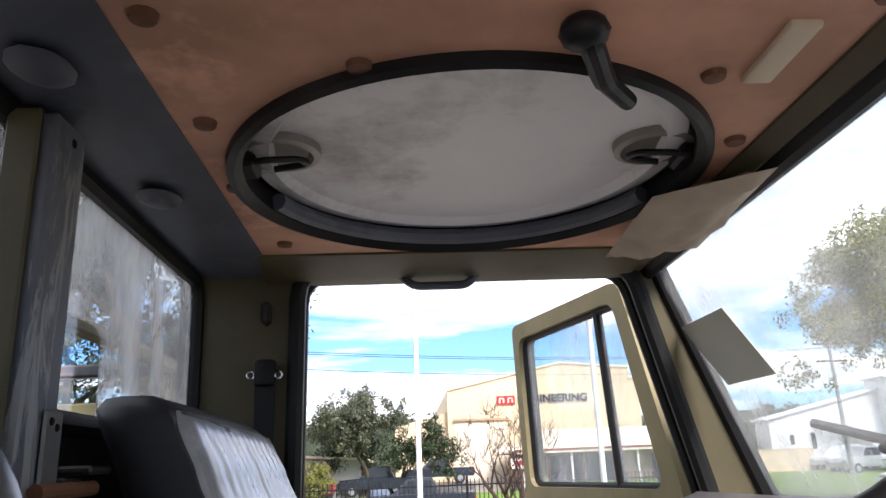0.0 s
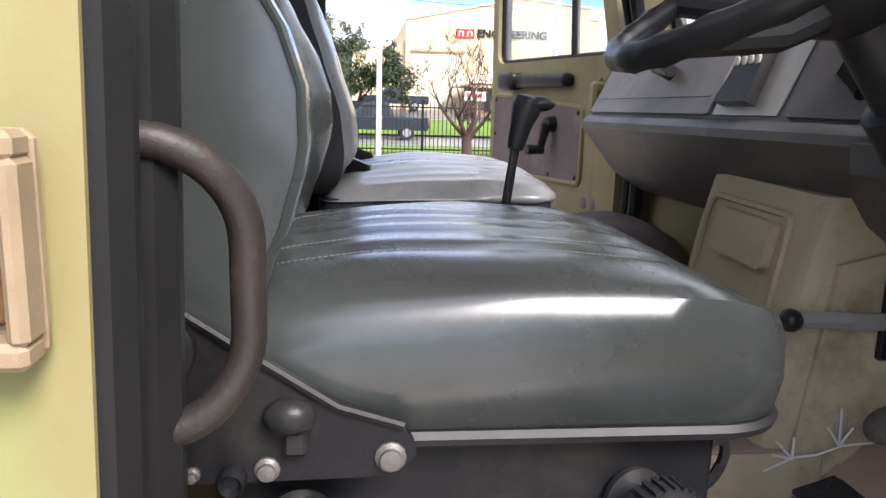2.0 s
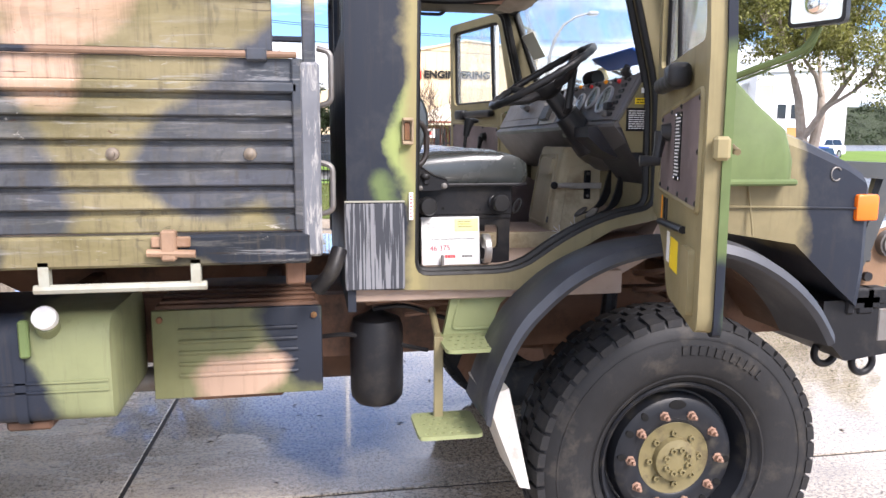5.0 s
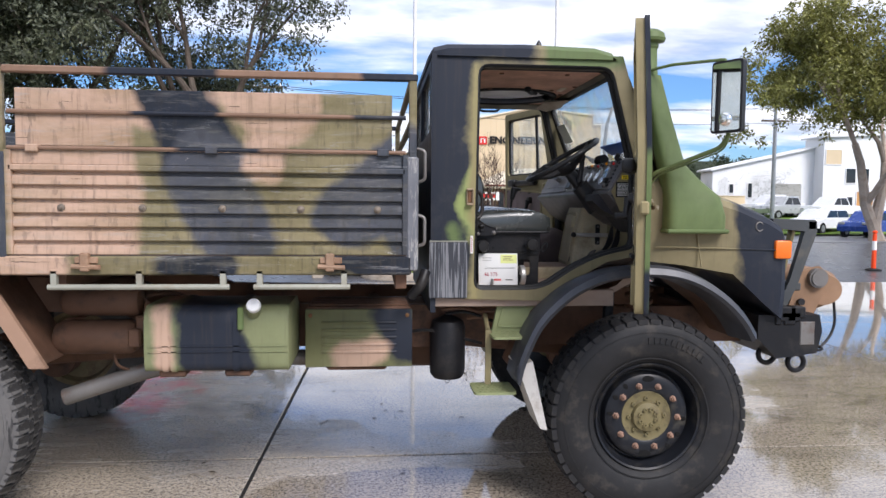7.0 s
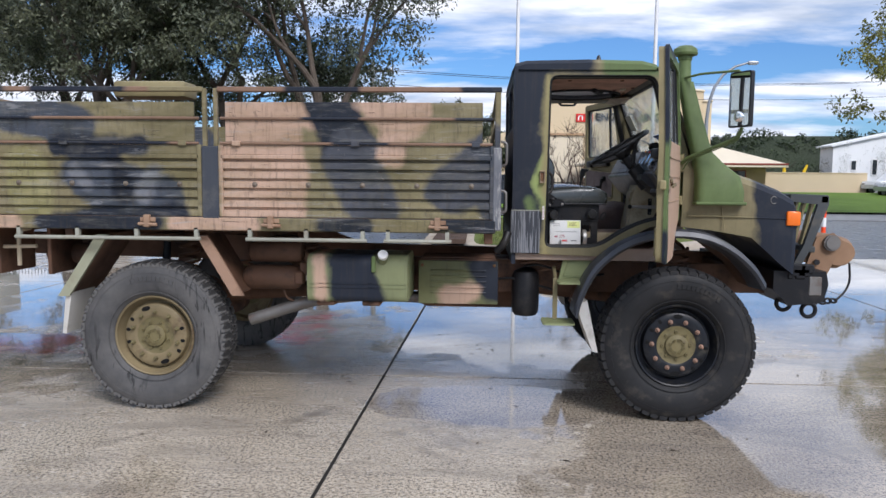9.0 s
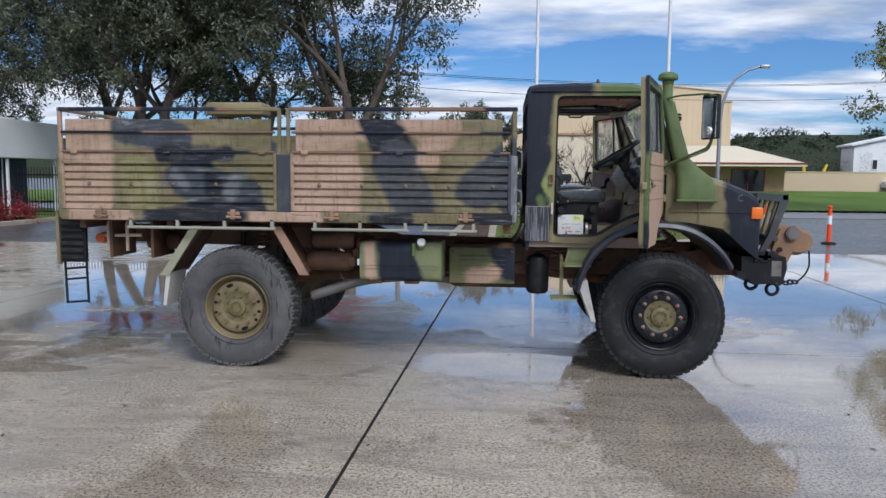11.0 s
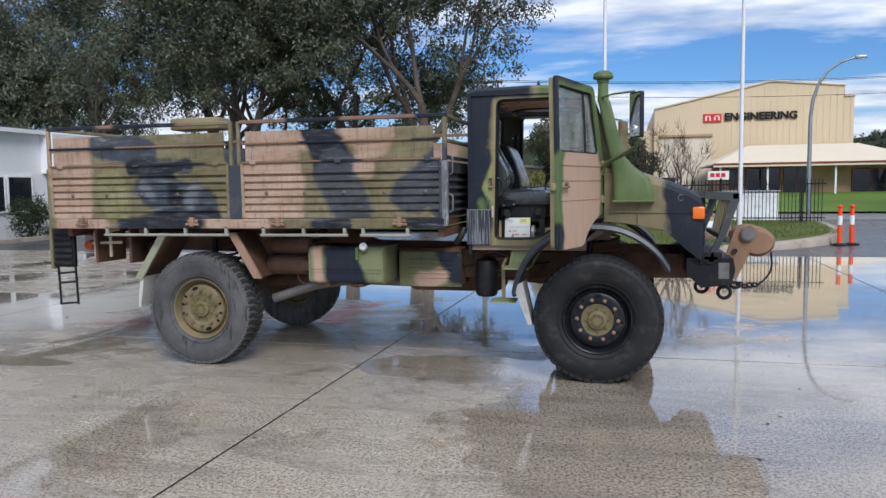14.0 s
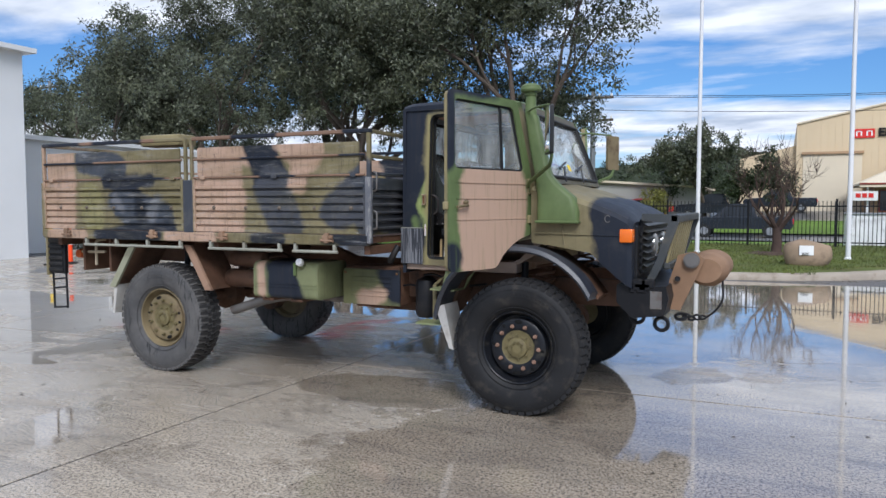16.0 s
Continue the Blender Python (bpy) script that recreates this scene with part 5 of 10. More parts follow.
# ---- running gear, tank, steps and guards ----
def build_chassis():
    for y in (0.66, 2 * MID - 0.74):
        bm = bmesh.new()
        prism(bm, [(-1.45, 1.10), (-1.45, 1.27), (0.9, 1.27), (1.3, 1.12), (2.6, 1.10), (4.72, 1.08), (4.72, 0.86), (2.6, 0.84), (1.2, 0.86), (0.85, 1.06)], xz(y), 0.0, 0.08)
        part("chassis_rail", bm, m_brown, truck, smooth=0.3)
    for x in (-1.2, -0.5, 0.6, 1.4, 2.3, 3.0, 4.5):
        bm = bmesh.new()
        box(bm, (x, 0.70, 1.10 if x < 0.8 else 0.90), (x + 0.07, 2 * MID - 0.70, 1.24 if x < 0.8 else 1.04), 0.01)
        part("cross_member", bm, m_brown, truck)
    for x in (-1.45, -0.62, 0.75, 2.45):
        bm = bmesh.new()
        box(bm, (x, 0.0, 1.275), (x + 0.06, 2 * MID, 1.355), 0.006)
        part("bed_bearer", bm, m_brown, truck)
    for x in (0.0, 3.85):
        bm = bmesh.new()
        tube(bm, [(x, 0.30, 0.60), (x, 0.42, 0.68), (x, 0.70, 0.70), (x, 0.92, 0.70), (x, 1.00, 0.70), (x, 1.16, 0.70), (x, 1.24, 0.70), (x, 1.70, 0.70), (x, 1.74, 0.68), (x, 1.86, 0.60)],
             [0.13, 0.10, 0.075, 0.08, 0.17, 0.17, 0.08, 0.075, 0.10, 0.13], 18)
        tube(bm, [(x, 0.22, 0.552), (x, 0.36, 0.552)], 0.14, 20)
        tube(bm, [(x, 1.80, 0.552), (x, 1.94, 0.552)], 0.14, 20)
        part("portal_axle", bm, m_brown, truck)
        for y in (0.52, 2 * MID - 0.52):
            bm = bmesh.new()
            pts = [(x + 0.10 + 0.075 * math.cos(a), y + 0.075 * math.sin(a), 0.78 + 0.44 * k / 70) for k, a in ((k, k * 0.54) for k in range(71))]
            tube(bm, pts, 0.013, 6)
            part("coil_spring", bm, m_brown, truck)
            bm = bmesh.new()
            tube(bm, [(x - 0.12, y, 0.66), (x - 0.10, y, 0.95), (x - 0.08, y, 1.22)], [0.035, 0.035, 0.028], 10)
            part("damper", bm, m_black, truck)
    bm = bmesh.new()
    tube(bm, [(0.15, MID, 0.70), (1.6, MID, 0.80), (2.4, MID, 0.85), (3.7, MID, 0.72)], [0.07, 0.07, 0.06, 0.06], 12)
    part("torque_tube", bm, m_brown, truck)
    bm = bmesh.new()
    box(bm, (1.9, 0.86, 0.66), (2.9, 1.32, 1.08), 0.08, seg=2)
    part("gearbox", bm, m_brown, truck)
    # exhaust
    bm = bmesh.new()
    tube(bm, rounded([(0.62, 0.42, 0.62), (1.12, 0.45, 0.78), (1.5, 0.62, 0.80), (2.0, 0.66, 0.78)], 0.15), 0.048, 14)
    part("exhaust_pipe", bm, m_steel_dull, truck)
    # brown air tanks and pipes behind the rear wheel
    for x0, x1, z, y, r in ((0.62, 1.06, 1.165, 0.42, 0.085), (0.58, 1.04, 0.965, 0.40, 0.095), (-1.05, -0.68, 1.12, 0.5, 0.08)):
        bm = bmesh.new()
        tube(bm, [(x0, y, z), (x0 + 0.02, y, z), (x0 + 0.05, y, z), (x1 - 0.05, y, z), (x1 - 0.02, y, z), (x1, y, z)], [r * 0.4, r * 0.85, r, r, r * 0.85, r * 0.4], 20)
        part("air_tank", bm, m_brown, truck, "brown painted air tank")
    for k in range(7):
        bm = bmesh.new()
        rnd = random.Random(k)
        a = Vector((0.9 + rnd.uniform(-0.1, 0.2), 0.42, rnd.uniform(0.95, 1.25)))
        b = a + Vector((rnd.uniform(-0.1, 0.25), rnd.uniform(-0.06, 0.15), rnd.uniform(-0.2, 0.1)))
        c = Vector((2.5 + rnd.uniform(0, 0.6), 0.55, rnd.uniform(0.95, 1.12)))
        tube(bm, rounded([a, b, b + Vector((0.1, 0.05, -0.05))], 0.04), 0.009, 6)
        part("brake_pipe", bm, m_brown, truck)
        bm = bmesh.new()
        tube(bm, rounded([c, c + Vector((0.12, -0.03, 0.02)), c + Vector((rnd.uniform(0.2, 0.5), 0, rnd.uniform(-0.12, 0.06)))], 0.05), 0.010, 6)
        part("hose", bm, m_black if k % 2 else m_brown, truck)
    for k in range(3):
        bm = bmesh.new()
        box(bm, (1.0 + 0.035 * k, 0.30 + 0.03 * k, 0.92 + 0.07 * k), (1.07 + 0.03 * k, 0.40, 1.02 + 0.07 * k), 0.01)
        part("valve_block", bm, m_brown, truck)


def build_tank():
    bm = bmesh.new()
    ring = lambda x, g: [Vector((x, p[0], p[1])) for p in round_loop([(0.10 - g, 0.825 - g), (0.60 + g, 0.825 - g), (0.60 + g, 1.175 + g), (0.10 - g, 1.175 + g)], [0.05, 0.03, 0.07, 0.09], 5)]
    loft(bm, [ring(1.14, -0.025), ring(1.15, 0), ring(1.89, 0), ring(1.90, -0.025)])
    tank = part("fuel_tank", bm, m_tank, truck, "camouflaged fuel tank with white cap", 0.6)
    for x in (1.255, 1.30, 1.62):
        bm = bmesh.new()
        loft(bm, [ring(x - 0.016, 0.006), ring(x + 0.016, 0.006)], True, False)
        loft(bm, [ring(x - 0.016, 0.001), ring(x + 0.016, 0.001)], True, False)
        part("tank_strap", bm, m_tank, tank)
    for z in (0.93, 0.96):
        bm = bmesh.new()
        box(bm, (1.17, 0.094, z), (1.88, 0.104, z + 0.006))
        part("weld_seam", bm, m_tank, tank, smooth=0)
    for x in (1.28, 1.62):
        bm = bmesh.new()
        box(bm, (x - 0.07, 0.14, 0.79), (x + 0.07, 0.70, 0.83), 0.01)
        part("tank_bracket", bm, m_brown, tank)
    bm = bmesh.new()
    tube(bm, [(1.70, 0.17, 1.10), (1.715, 0.08, 1.165)], [0.04, 0.035], 14)
    part("filler_neck", bm, m_tank, tank)
    bm = bmesh.new()
    m = Matrix.Translation((1.717, 0.085, 1.17)) @ Matrix.Rotation(radians(62), 4, "X")
    turned(bm, [(0.034, 0.0), (0.037, 0.01), (0.037, 0.035), (0.032, 0.042), (0.012, 0.046)], m, 14)
    part("filler_cap", bm, m_white, tank, "white plastic filler cap")
    bm = bmesh.new()
    box(bm, (1.63, 0.075, 1.05), (1.66, 0.10, 1.17), 0.006)
    part("cap_bracket", bm, m_green, tank)


def build_locker():
    bm = bmesh.new()
    box(bm, (1.955, 0.472, 0.765), (2.555, 0.85, 1.12), 0.012, seg=2)
    lock = part("locker", bm, m_brown, truck, "steel locker with camouflaged ribbed door")
    bm = bmesh.new()
    box(bm, (1.945, 0.45, 0.765), (2.565, 0.474, 1.105), 0.008, seg=2)
    door = part("locker_door", bm, m_locker, lock)
    for k in range(5):
        z = 0.855 + 0.043 * k
        bm = bmesh.new()
        tube(bm, [(2.04, 0.452, z), (2.05, 0.449, z), (2.46, 0.449, z), (2.47, 0.452, z)], 0.009, 8)
        part("pressed_rib", bm, m_locker, door)
    for x, z in ((1.975, 1.07), (2.535, 1.07)):
        bm = bmesh.new()
        turned(bm, [(0.012, 0), (0.012, 0.008), (0.006, 0.01)], Matrix.Translation((x, 0.45, z)) @ Matrix.Rotation(math.pi / 2, 4, "X"), 10)
        part("fastener", bm, m_rust, lock)
    bm = bmesh.new()
    box(bm, (2.06, 0.50, 0.735), (2.42, 0.80, 0.765), 0.015)
    part("drip_pan", bm, m_brown, lock)
    for k in range(4):
        bm = bmesh.new()
        box(bm, (1.97, 0.49 + 0.09 * k, 1.12), (2.54, 0.53 + 0.09 * k, 1.132), 0.004)
        part("top_rib", bm, m_brown, lock)


def build_steps():
    # dryer canister under the cab
    bm = bmesh.new()
    turned(bm, [(0.02, -0.37), (0.085, -0.365), (0.104, -0.34), (0.108, -0.30), (0.108, -0.06), (0.095, -0.02), (0.05, 0.0), (0.015, 0.02)], pose(2.785, 0.58, 1.035), 24)
    can = part("air_canister", bm, m_black, truck, "dark air canister with drain ring")
    bm = bmesh.new()
    tube(bm, [(2.785, 0.58, 1.05), (2.785, 0.58, 1.11), (2.80, 0.64, 1.13)], 0.016, 8)
    part("pipe_stub", bm, m_brown, can)
    bm = bmesh.new()
    tube(bm, [(2.785, 0.58, 0.69), (2.785, 0.58, 0.655)], 0.008, 8)
    pts = [(2.785 + 0.014 * math.cos(a), 0.58, 0.645 + 0.014 * math.sin(a)) for a in (k * 0.524 for k in range(13))]
    tube(bm, pts, 0.003, 5, False)
    part("drain_ring", bm, m_steel, can)
    # pressed side step with holed treads
    bm = bmesh.new()
    prism(bm, [(3.065, 1.165), (3.355, 1.165), (3.245, 0.975), (3.025, 0.975)], xz(0.395), 0.0, 0.03)
    panel = part("step_panel", bm, m_step, truck, "green pressed step panel")
    bm = bmesh.new()
    loop = round_loop([(3.095, 1.14), (3.295, 1.14), (3.22, 1.005), (3.06, 1.005)], 0.02)
    tube(bm, [Vector((u, 0.393, v)) for u, v in loop] + [Vector((loop[0][0], 0.393, loop[0][1]))], 0.006, 6, False)
    part("pressed_edge", bm, m_step, panel)
    def tread(x0, x1, y0, y1, z):
        bm = bmesh.new()
        loops = [round_loop([(x0, y0), (x1, y0), (x1, y1), (x0, y1)], 0.03)]
        for i in range(6):
            for j in range(5):
                cx, cy = x0 + 0.025 + (x1 - x0 - 0.05) * (i + 0.5 * (j % 2) + 0.25) / 6.3, y0 + 0.03 + (y1 - y0 - 0.06) * j / 4
                loops.append([(cx + 0.009 * math.cos(a), cy + 0.009 * math.sin(a)) for a in (k * math.pi / 4 for k in range(8))])
        sheet(bm, loops, lambda u, v, w: Vector((u, v, z - 0.014 * w)), 1.0)
        part("step_tread", bm, m_step, truck, "green tread plate with round holes", 0.4)
    tread(3.0, 3.245, 0.17, 0.43, 0.985)
    tread(2.89, 3.125, 0.11, 0.35, 0.69)
    bm = bmesh.new()
    box(bm, (2.975, 0.30, 0.68), (3.01, 0.315, 1.0), 0.003)
    tube(bm, [(2.99, 0.31, 1.0), (3.0, 0.50, 1.06)], 0.014, 8)
    part("step_hanger", bm, m_olive, truck)
    # pale flap behind the front wheel
    bm = bmesh.new()
    prism(bm, [(3.115, 0.845), (3.20, 0.87), (3.285, 0.49), (3.245, 0.50)], xz(0.06), 0.0, 0.28)
    mirrored(part("mud_flap", bm, m_flap, truck, "pale rubber mud flap"))


def build_rear_guards():
    for a, b, mat in (((0.35, 1.31), (0.63, 0.87), m_rear_plank), ((-0.31, 1.31), (-0.64, 0.845), m_green_dusty)):
        s = 1 if b[0] > 0 else -1
        bm = bmesh.new()
        prism(bm, [a, (a[0] + 0.085 * s, a[1]), (b[0] + 0.065 * s, b[1]), (b[0] - 0.02 * s, b[1])], xz(0.02), 0.0, 0.03)
        guard = part("mudguard_edge", bm, mat, truck, "sloping mudguard edge plate")
        mirrored(guard)
        bm = bmesh.new()
        prism(bm, [(a[0] + 0.012 * s, a[1]), (a[0] + 0.03 * s, a[1]), (b[0] + 0.012 * s, b[1]), (b[0] - 0.004 * s, b[1])], xz(0.05), 0.0, 0.45)
        mirrored(part("mudguard", bm, m_brown, truck))
    bm = bmesh.new()
    prism(bm, [(-0.655, 0.86), (-0.61, 0.87), (-0.66, 0.56), (-0.69, 0.565)], xz(0.04), 0.0, 0.34)
    mirrored(part("mud_flap", bm, m_flap, truck, "pale rubber mud flap"))
    # slatted corner box, hung steps and cream tow bracket at the tail
    bm = bmesh.new()
    box(bm, (-1.68, 0.06, 0.95), (-1.44, 0.12, 1.365), 0.01)
    tail = part("tail_panel", bm, m_black, truck, "black slatted panel at the tail")
    for k in range(6):
        bm = bmesh.new()
        box(bm, (-1.665, 0.035, 0.975 + 0.064 * k), (-1.45, 0.062, 1.015 + 0.064 * k), 0.008)
        part("slat", bm, m_rubber, tail)
    bm = bmesh.new()
    box(bm, (-1.71, 0.04, 0.93), (-1.68, 0.10, 1.42), 0.006)
    part("edge_strip", bm, m_flange, tail)
    bm = bmesh.new()
    for x in (-1.66, -1.45):
        tube(bm, [(x, 0.09, 0.96), (x + 0.01, 0.09, 0.56)], 0.012)
    for z in (0.88, 0.78, 0.56):
        tube(bm, [(-1.66, 0.09, z), (-1.445, 0.09, z + 0.02)], 0.011)
    part("hanging_step", bm, m_black, truck, "black tubular hanging step")
    bm = bmesh.new()
    for x in (-1.285, -1.10):
        tube(bm, rounded([(x + 0.03, 0.30, 1.33), (x, 0.20, 1.32), (x, 0.20, 1.05)], 0.03), 0.016)
    tube(bm, [(-1.36, 0.20, 1.19), (-0.96, 0.20, 1.20)], 0.015)
    part("tail_bracket", bm, m_cream, truck, "cream painted bracket bars")
    bm = bmesh.new()
    tube(bm, [(-1.36, 0.25, 1.17), (-1.36, 0.18, 1.17)], [0.055, 0.045], 16)
    part("tail_lamp", bm, m_tail_lamp, truck, "dull orange tail lamp")
    for x in (-1.25, -0.85):
        bm = bmesh.new()
        box(bm, (x, 0.15, 0.99), (x + 0.03, 0.6, 1.36), 0.005)
        part("tail_stay", bm, m_brown, truck)


def build_front():
    # bumper with a side box, steel winch frame, guard and bagged winch
    bm = bmesh.new()
    prism(bm, [(4.60, 1.08), (4.98, 1.08), (5.00, 0.98), (4.97, 0.85), (4.72, 0.82), (4.60, 0.94)], xz(0.30), 0.0, 2 * (MID - 0.30))
    bumper = part("bumper", bm, m_black, truck, "black steel bumper with towing rings", 0.3)
    for y in (0.295, 2 * MID - 0.305):
        bm = bmesh.new()
        box(bm, (4.86, y, 0.90), (4.95, y + 0.01, 1.04), 0.004)
        part("bumper_plate", bm, m_steel_dull, bumper)
    for x, z in ((4.74, 0.85), (4.93, 0.80)):
        bm = bmesh.new()
        pts = [(x + 0.052 * math.cos(a), 0.45, z - 0.035 + 0.052 * math.sin(a)) for a in (k * math.pi / 10 for k in range(21))]
        tube(bm, pts, 0.016, 10, False)
        part("towing_ring", bm, m_black, bumper)
    for k in range(6):
        bm = bmesh.new()
        box(bm, (4.70 + 0.018 * k, 0.29, 1.02 + 0.02 * (k % 3)), (4.74 + 0.03 * k, 0.36, 1.10 + 0.03 * (k % 2)), 0.008)
        part("bumper_fitting", bm, m_black, bumper)
    # brush guard: side frames, top rail, slats
    guard = None
    for y in (0.46, 2 * MID - 0.50):
        bm = bmesh.new()
        outline = [(4.76, 1.645), (5.04, 1.635), (5.045, 1.57), (4.93, 1.24), (4.85, 1.08), (4.79, 1.08), (4.88, 1.27), (4.965, 1.57), (4.76, 1.59)]
        prism(bm, outline, xz(y), 0.0, 0.04)
        g = part("brush_guard", bm, m_guard, truck, "dark grey steel brush guard", 0.3)
        guard = guard or g
    bm = bmesh.new()
    box(bm, (4.98, 0.46, 1.575), (5.045, 2 * MID - 0.46, 1.64), 0.01)
    part("top_bar", bm, m_guard, guard)
    for k in range(8):
        bm = bmesh.new()
        y = 0.53 + 0.145 * k
        prism(bm, [(4.94, 1.24), (4.96, 1.24), (5.035, 1.58), (5.015, 1.58)], xz(y), 0.0, 0.055)
        part("guard_slat", bm, m_olive, guard, smooth=0.3)
    bm = bmesh.new()
    box(bm, (4.93, 0.50, 1.20), (4.98, 2 * MID - 0.50, 1.25), 0.008)
    part("lower_bar", bm, m_guard, guard)
    bm = bmesh.new()
    box(bm, (4.735, 0.50, 1.16), (4.765, 2 * MID - 0.50, 1.60), 0.01)
    grille = part("grille", bm, m_black, truck, "black louvred grille")
    for k in range(7):
        bm = bmesh.new()
        box(bm, (-0.02, 0.54, -0.004), (0.02, 2 * MID - 0.54, 0.004), 0.002, pose(4.78, 0, 1.22 + 0.055 * k, 0, 30, 0))
        part("louvre", bm, m_guard, grille)
    for y in (1.0, 2 * MID - 1.0):
        bm = bmesh.new()
        turned(bm, [(0.10, 0.0), (0.11, 0.02), (0.10, 0.05), (0.06, 0.065), (0.01, 0.07)], Matrix.Translation((4.745, y, 1.37)) @ Matrix.Rotation(math.pi / 2, 4, "Y"), 24)
        part("headlamp", bm, m_glass_lamp, truck, "round headlamp behind the guard")
    bm = bmesh.new()
    loops = []
    for k in range(13):
        f = k / 12
        y = 0.66 + 0.86 * f
        r = 0.135 * min(1, 0.72 + 2.2 * min(f, 1 - f))
        loops.append([Vector((5.235 + 1.25 * r * math.cos(a) + 0.012 * noise.noise((k, j, 0)), y, 1.185 + r * math.sin(a) + 0.014 * noise.noise((k * 0.7, j, 5)))) for j, a in ((j, 2 * math.pi * j / 20) for j in range(20))])
    loft(bm, loops)
    winch = part("winch", bm, m_winch, truck, "winch under a brown canvas cover", 0.9)
    bm = bmesh.new()
    prism(bm, [(4.96, 1.09), (5.03, 1.31), (5.16, 1.345), (5.235, 1.28), (5.14, 1.06), (5.05, 0.86), (4.97, 0.87)], xz(0.60), 0.0, 0.03)
    part("side_plate", bm, m_winch, winch, smooth=0.3)
    bm = bmesh.new()
    tube(bm, [(5.135, 0.605, 1.27), (5.135, 0.565, 1.27)], 0.062, 24)
    tube(bm, [(5.135, 0.565, 1.27), (5.135, 0.555, 1.27)], [0.05, 0.05], 24)
    part("brake_disc", bm, m_steel_dull, winch, "worn round cover plate")
    bm = bmesh.new()
    tube(bm, [(5.03, 0.59, 1.12), (5.03, 0.57, 1.12)], 0.022, 12)
    part("plate_bolt", bm, m_black, winch)
    # cable and chain that hang from the winch
    bm = bmesh.new()
    tube(bm, rounded([(5.36, 0.75, 1.10), (5.37, 0.74, 0.95), (5.32, 0.72, 0.86), (5.24, 0.70, 0.80)], 0.08), 0.009, 8)
    part("winch_cable", bm, m_black, winch)
    for k in range(5):
        bm = bmesh.new()
        cx, cz = 5.05 + 0.042 * k, 0.80 + 0.008 * math.sin(k * 2.2)
        r = 0.042 if k == 0 else 0.026
        flat = (k % 2)
        pts = [(cx + r * math.cos(a), 0.68 + (0 if flat else r * 0.55 * math.sin(a)), cz + (r * 0.75 * math.sin(a) if flat else r * 0.5 * math.sin(a))) for a in (j * math.pi / 8 for j in range(17))]
        tube(bm, pts, 0.009 if k else 0.014, 8, False)
        part("chain_link", bm, m_black, winch)


def build_cab_outside():
    # pull handles and rope at the bed's headboard corner
    for z0, z1 in ((1.66, 1.50), (2.0, 1.83)):
        bm = bmesh.new()
        tube(bm, rounded([(2.56, -0.02, z0), (2.60, -0.03, z0 - 0.01), (2.60, -0.03, z1 + 0.01), (2.56, -0.02, z1)], 0.02), 0.009)
        part("grab_handle", bm, m_steel_dull, truck)
    # door striker on the rear pillar
    m_striker = plain("chipped tan paint", (0.36, 0.27, 0.17), 0.5, 0.1, 0.3, 30, 0.2, (0.16, 0.09, 0.05))
    bm = bmesh.new()
    box(bm, (2.860, 0.322, 1.712), (2.900, 0.333, 1.808), 0.004)
    for lo, hi in (((2.860, 0.304, 1.796), (2.900, 0.324, 1.808)), ((2.860, 0.304, 1.712), (2.900, 0.324, 1.724)), ((2.892, 0.304, 1.722), (2.901, 0.324, 1.798))):
        box(bm, lo, hi, 0.003)
    part("door_striker", bm, m_striker, truck, "tan painted door striker")
    bm = bmesh.new()
    box(bm, (2.868, 0.316, 1.728), (2.888, 0.3225, 1.792), 0.002)
    part("striker_recess", bm, m_rust, truck)
    bm = bmesh.new()
    box(bm, (2.885, 0.3215, 1.44), (2.900, 0.3245, 1.54), 0)
    sticker = part("jamb_sticker", bm, m_paper, truck, "narrow white sticker on the door jamb", 0)
    bars(7, Matrix.Translation((2.8925, 0.321, 1.49)) @ Matrix.Rotation(math.pi / 2, 4, "X"), 0.010, 0.085, m_redink, sticker, seed=21)
    for x, z in ((3.875, 1.56), (3.905, 1.56), (3.875, 1.86), (3.905, 1.86)):
        bm = bmesh.new()
        turned(bm, [(0.012, 0), (0.012, 0.006), (0.006, 0.009)], Matrix.Translation((x, 0.327, z)) @ Matrix.Rotation(math.pi / 2, 4, "X"), 10)
        part("hinge_bolt", bm, m_olive, truck)
    bm = bmesh.new()
    tube(bm, rounded([(2.63, 0.30, 1.34), (2.60, 0.26, 1.26), (2.55, 0.30, 1.20)], 0.04), 0.03, 12)
    part("hose", bm, m_black, truck)
    bm = bmesh.new()
    turned(bm, [(0.02, 0), (0.016, 0.03), (0.006, 0.05)], pose(3.30, 0.5, 2.63), 10)
    part("roof_knob", bm, m_handle, truck)
    for k in (0, 1):
        bm = bmesh.new()
        y = 0.75 + 0.62 * k
        tube(bm, rounded([(4.06, y, 1.92), (4.045, y + 0.02, 1.955), (3.96, y + 0.30, 2.06)], 0.02), 0.008)
        tube(bm, [(3.965, y + 0.12, 2.04), (3.93, y + 0.44, 2.11)], 0.010, 6)
        part("wiper", bm, m_handle, truck)
    # recessed round badge on the bonnet flank
    bm = bmesh.new()
    pts = [(4.54 + 0.022 * math.cos(a), 0.212, 1.605 + 0.026 * math.sin(a)) for a in (0.6 + k * 0.33 for k in range(16))]
    tube(bm, pts, 0.003, 5)
    part("badge", bm, m_steel_dull, truck)
    bm = bmesh.new()
    tube(bm, [(3.94, 0.236, 1.485), (4.2, 0.212, 1.482), (4.66, 0.212, 1.47)], 0.005, 6)
    tube(bm, [(4.17, 0.214, 1.56), (4.20, 0.212, 1.37)], 0.004, 6)
    part("bonnet_seam", bm, m_cab, truck)


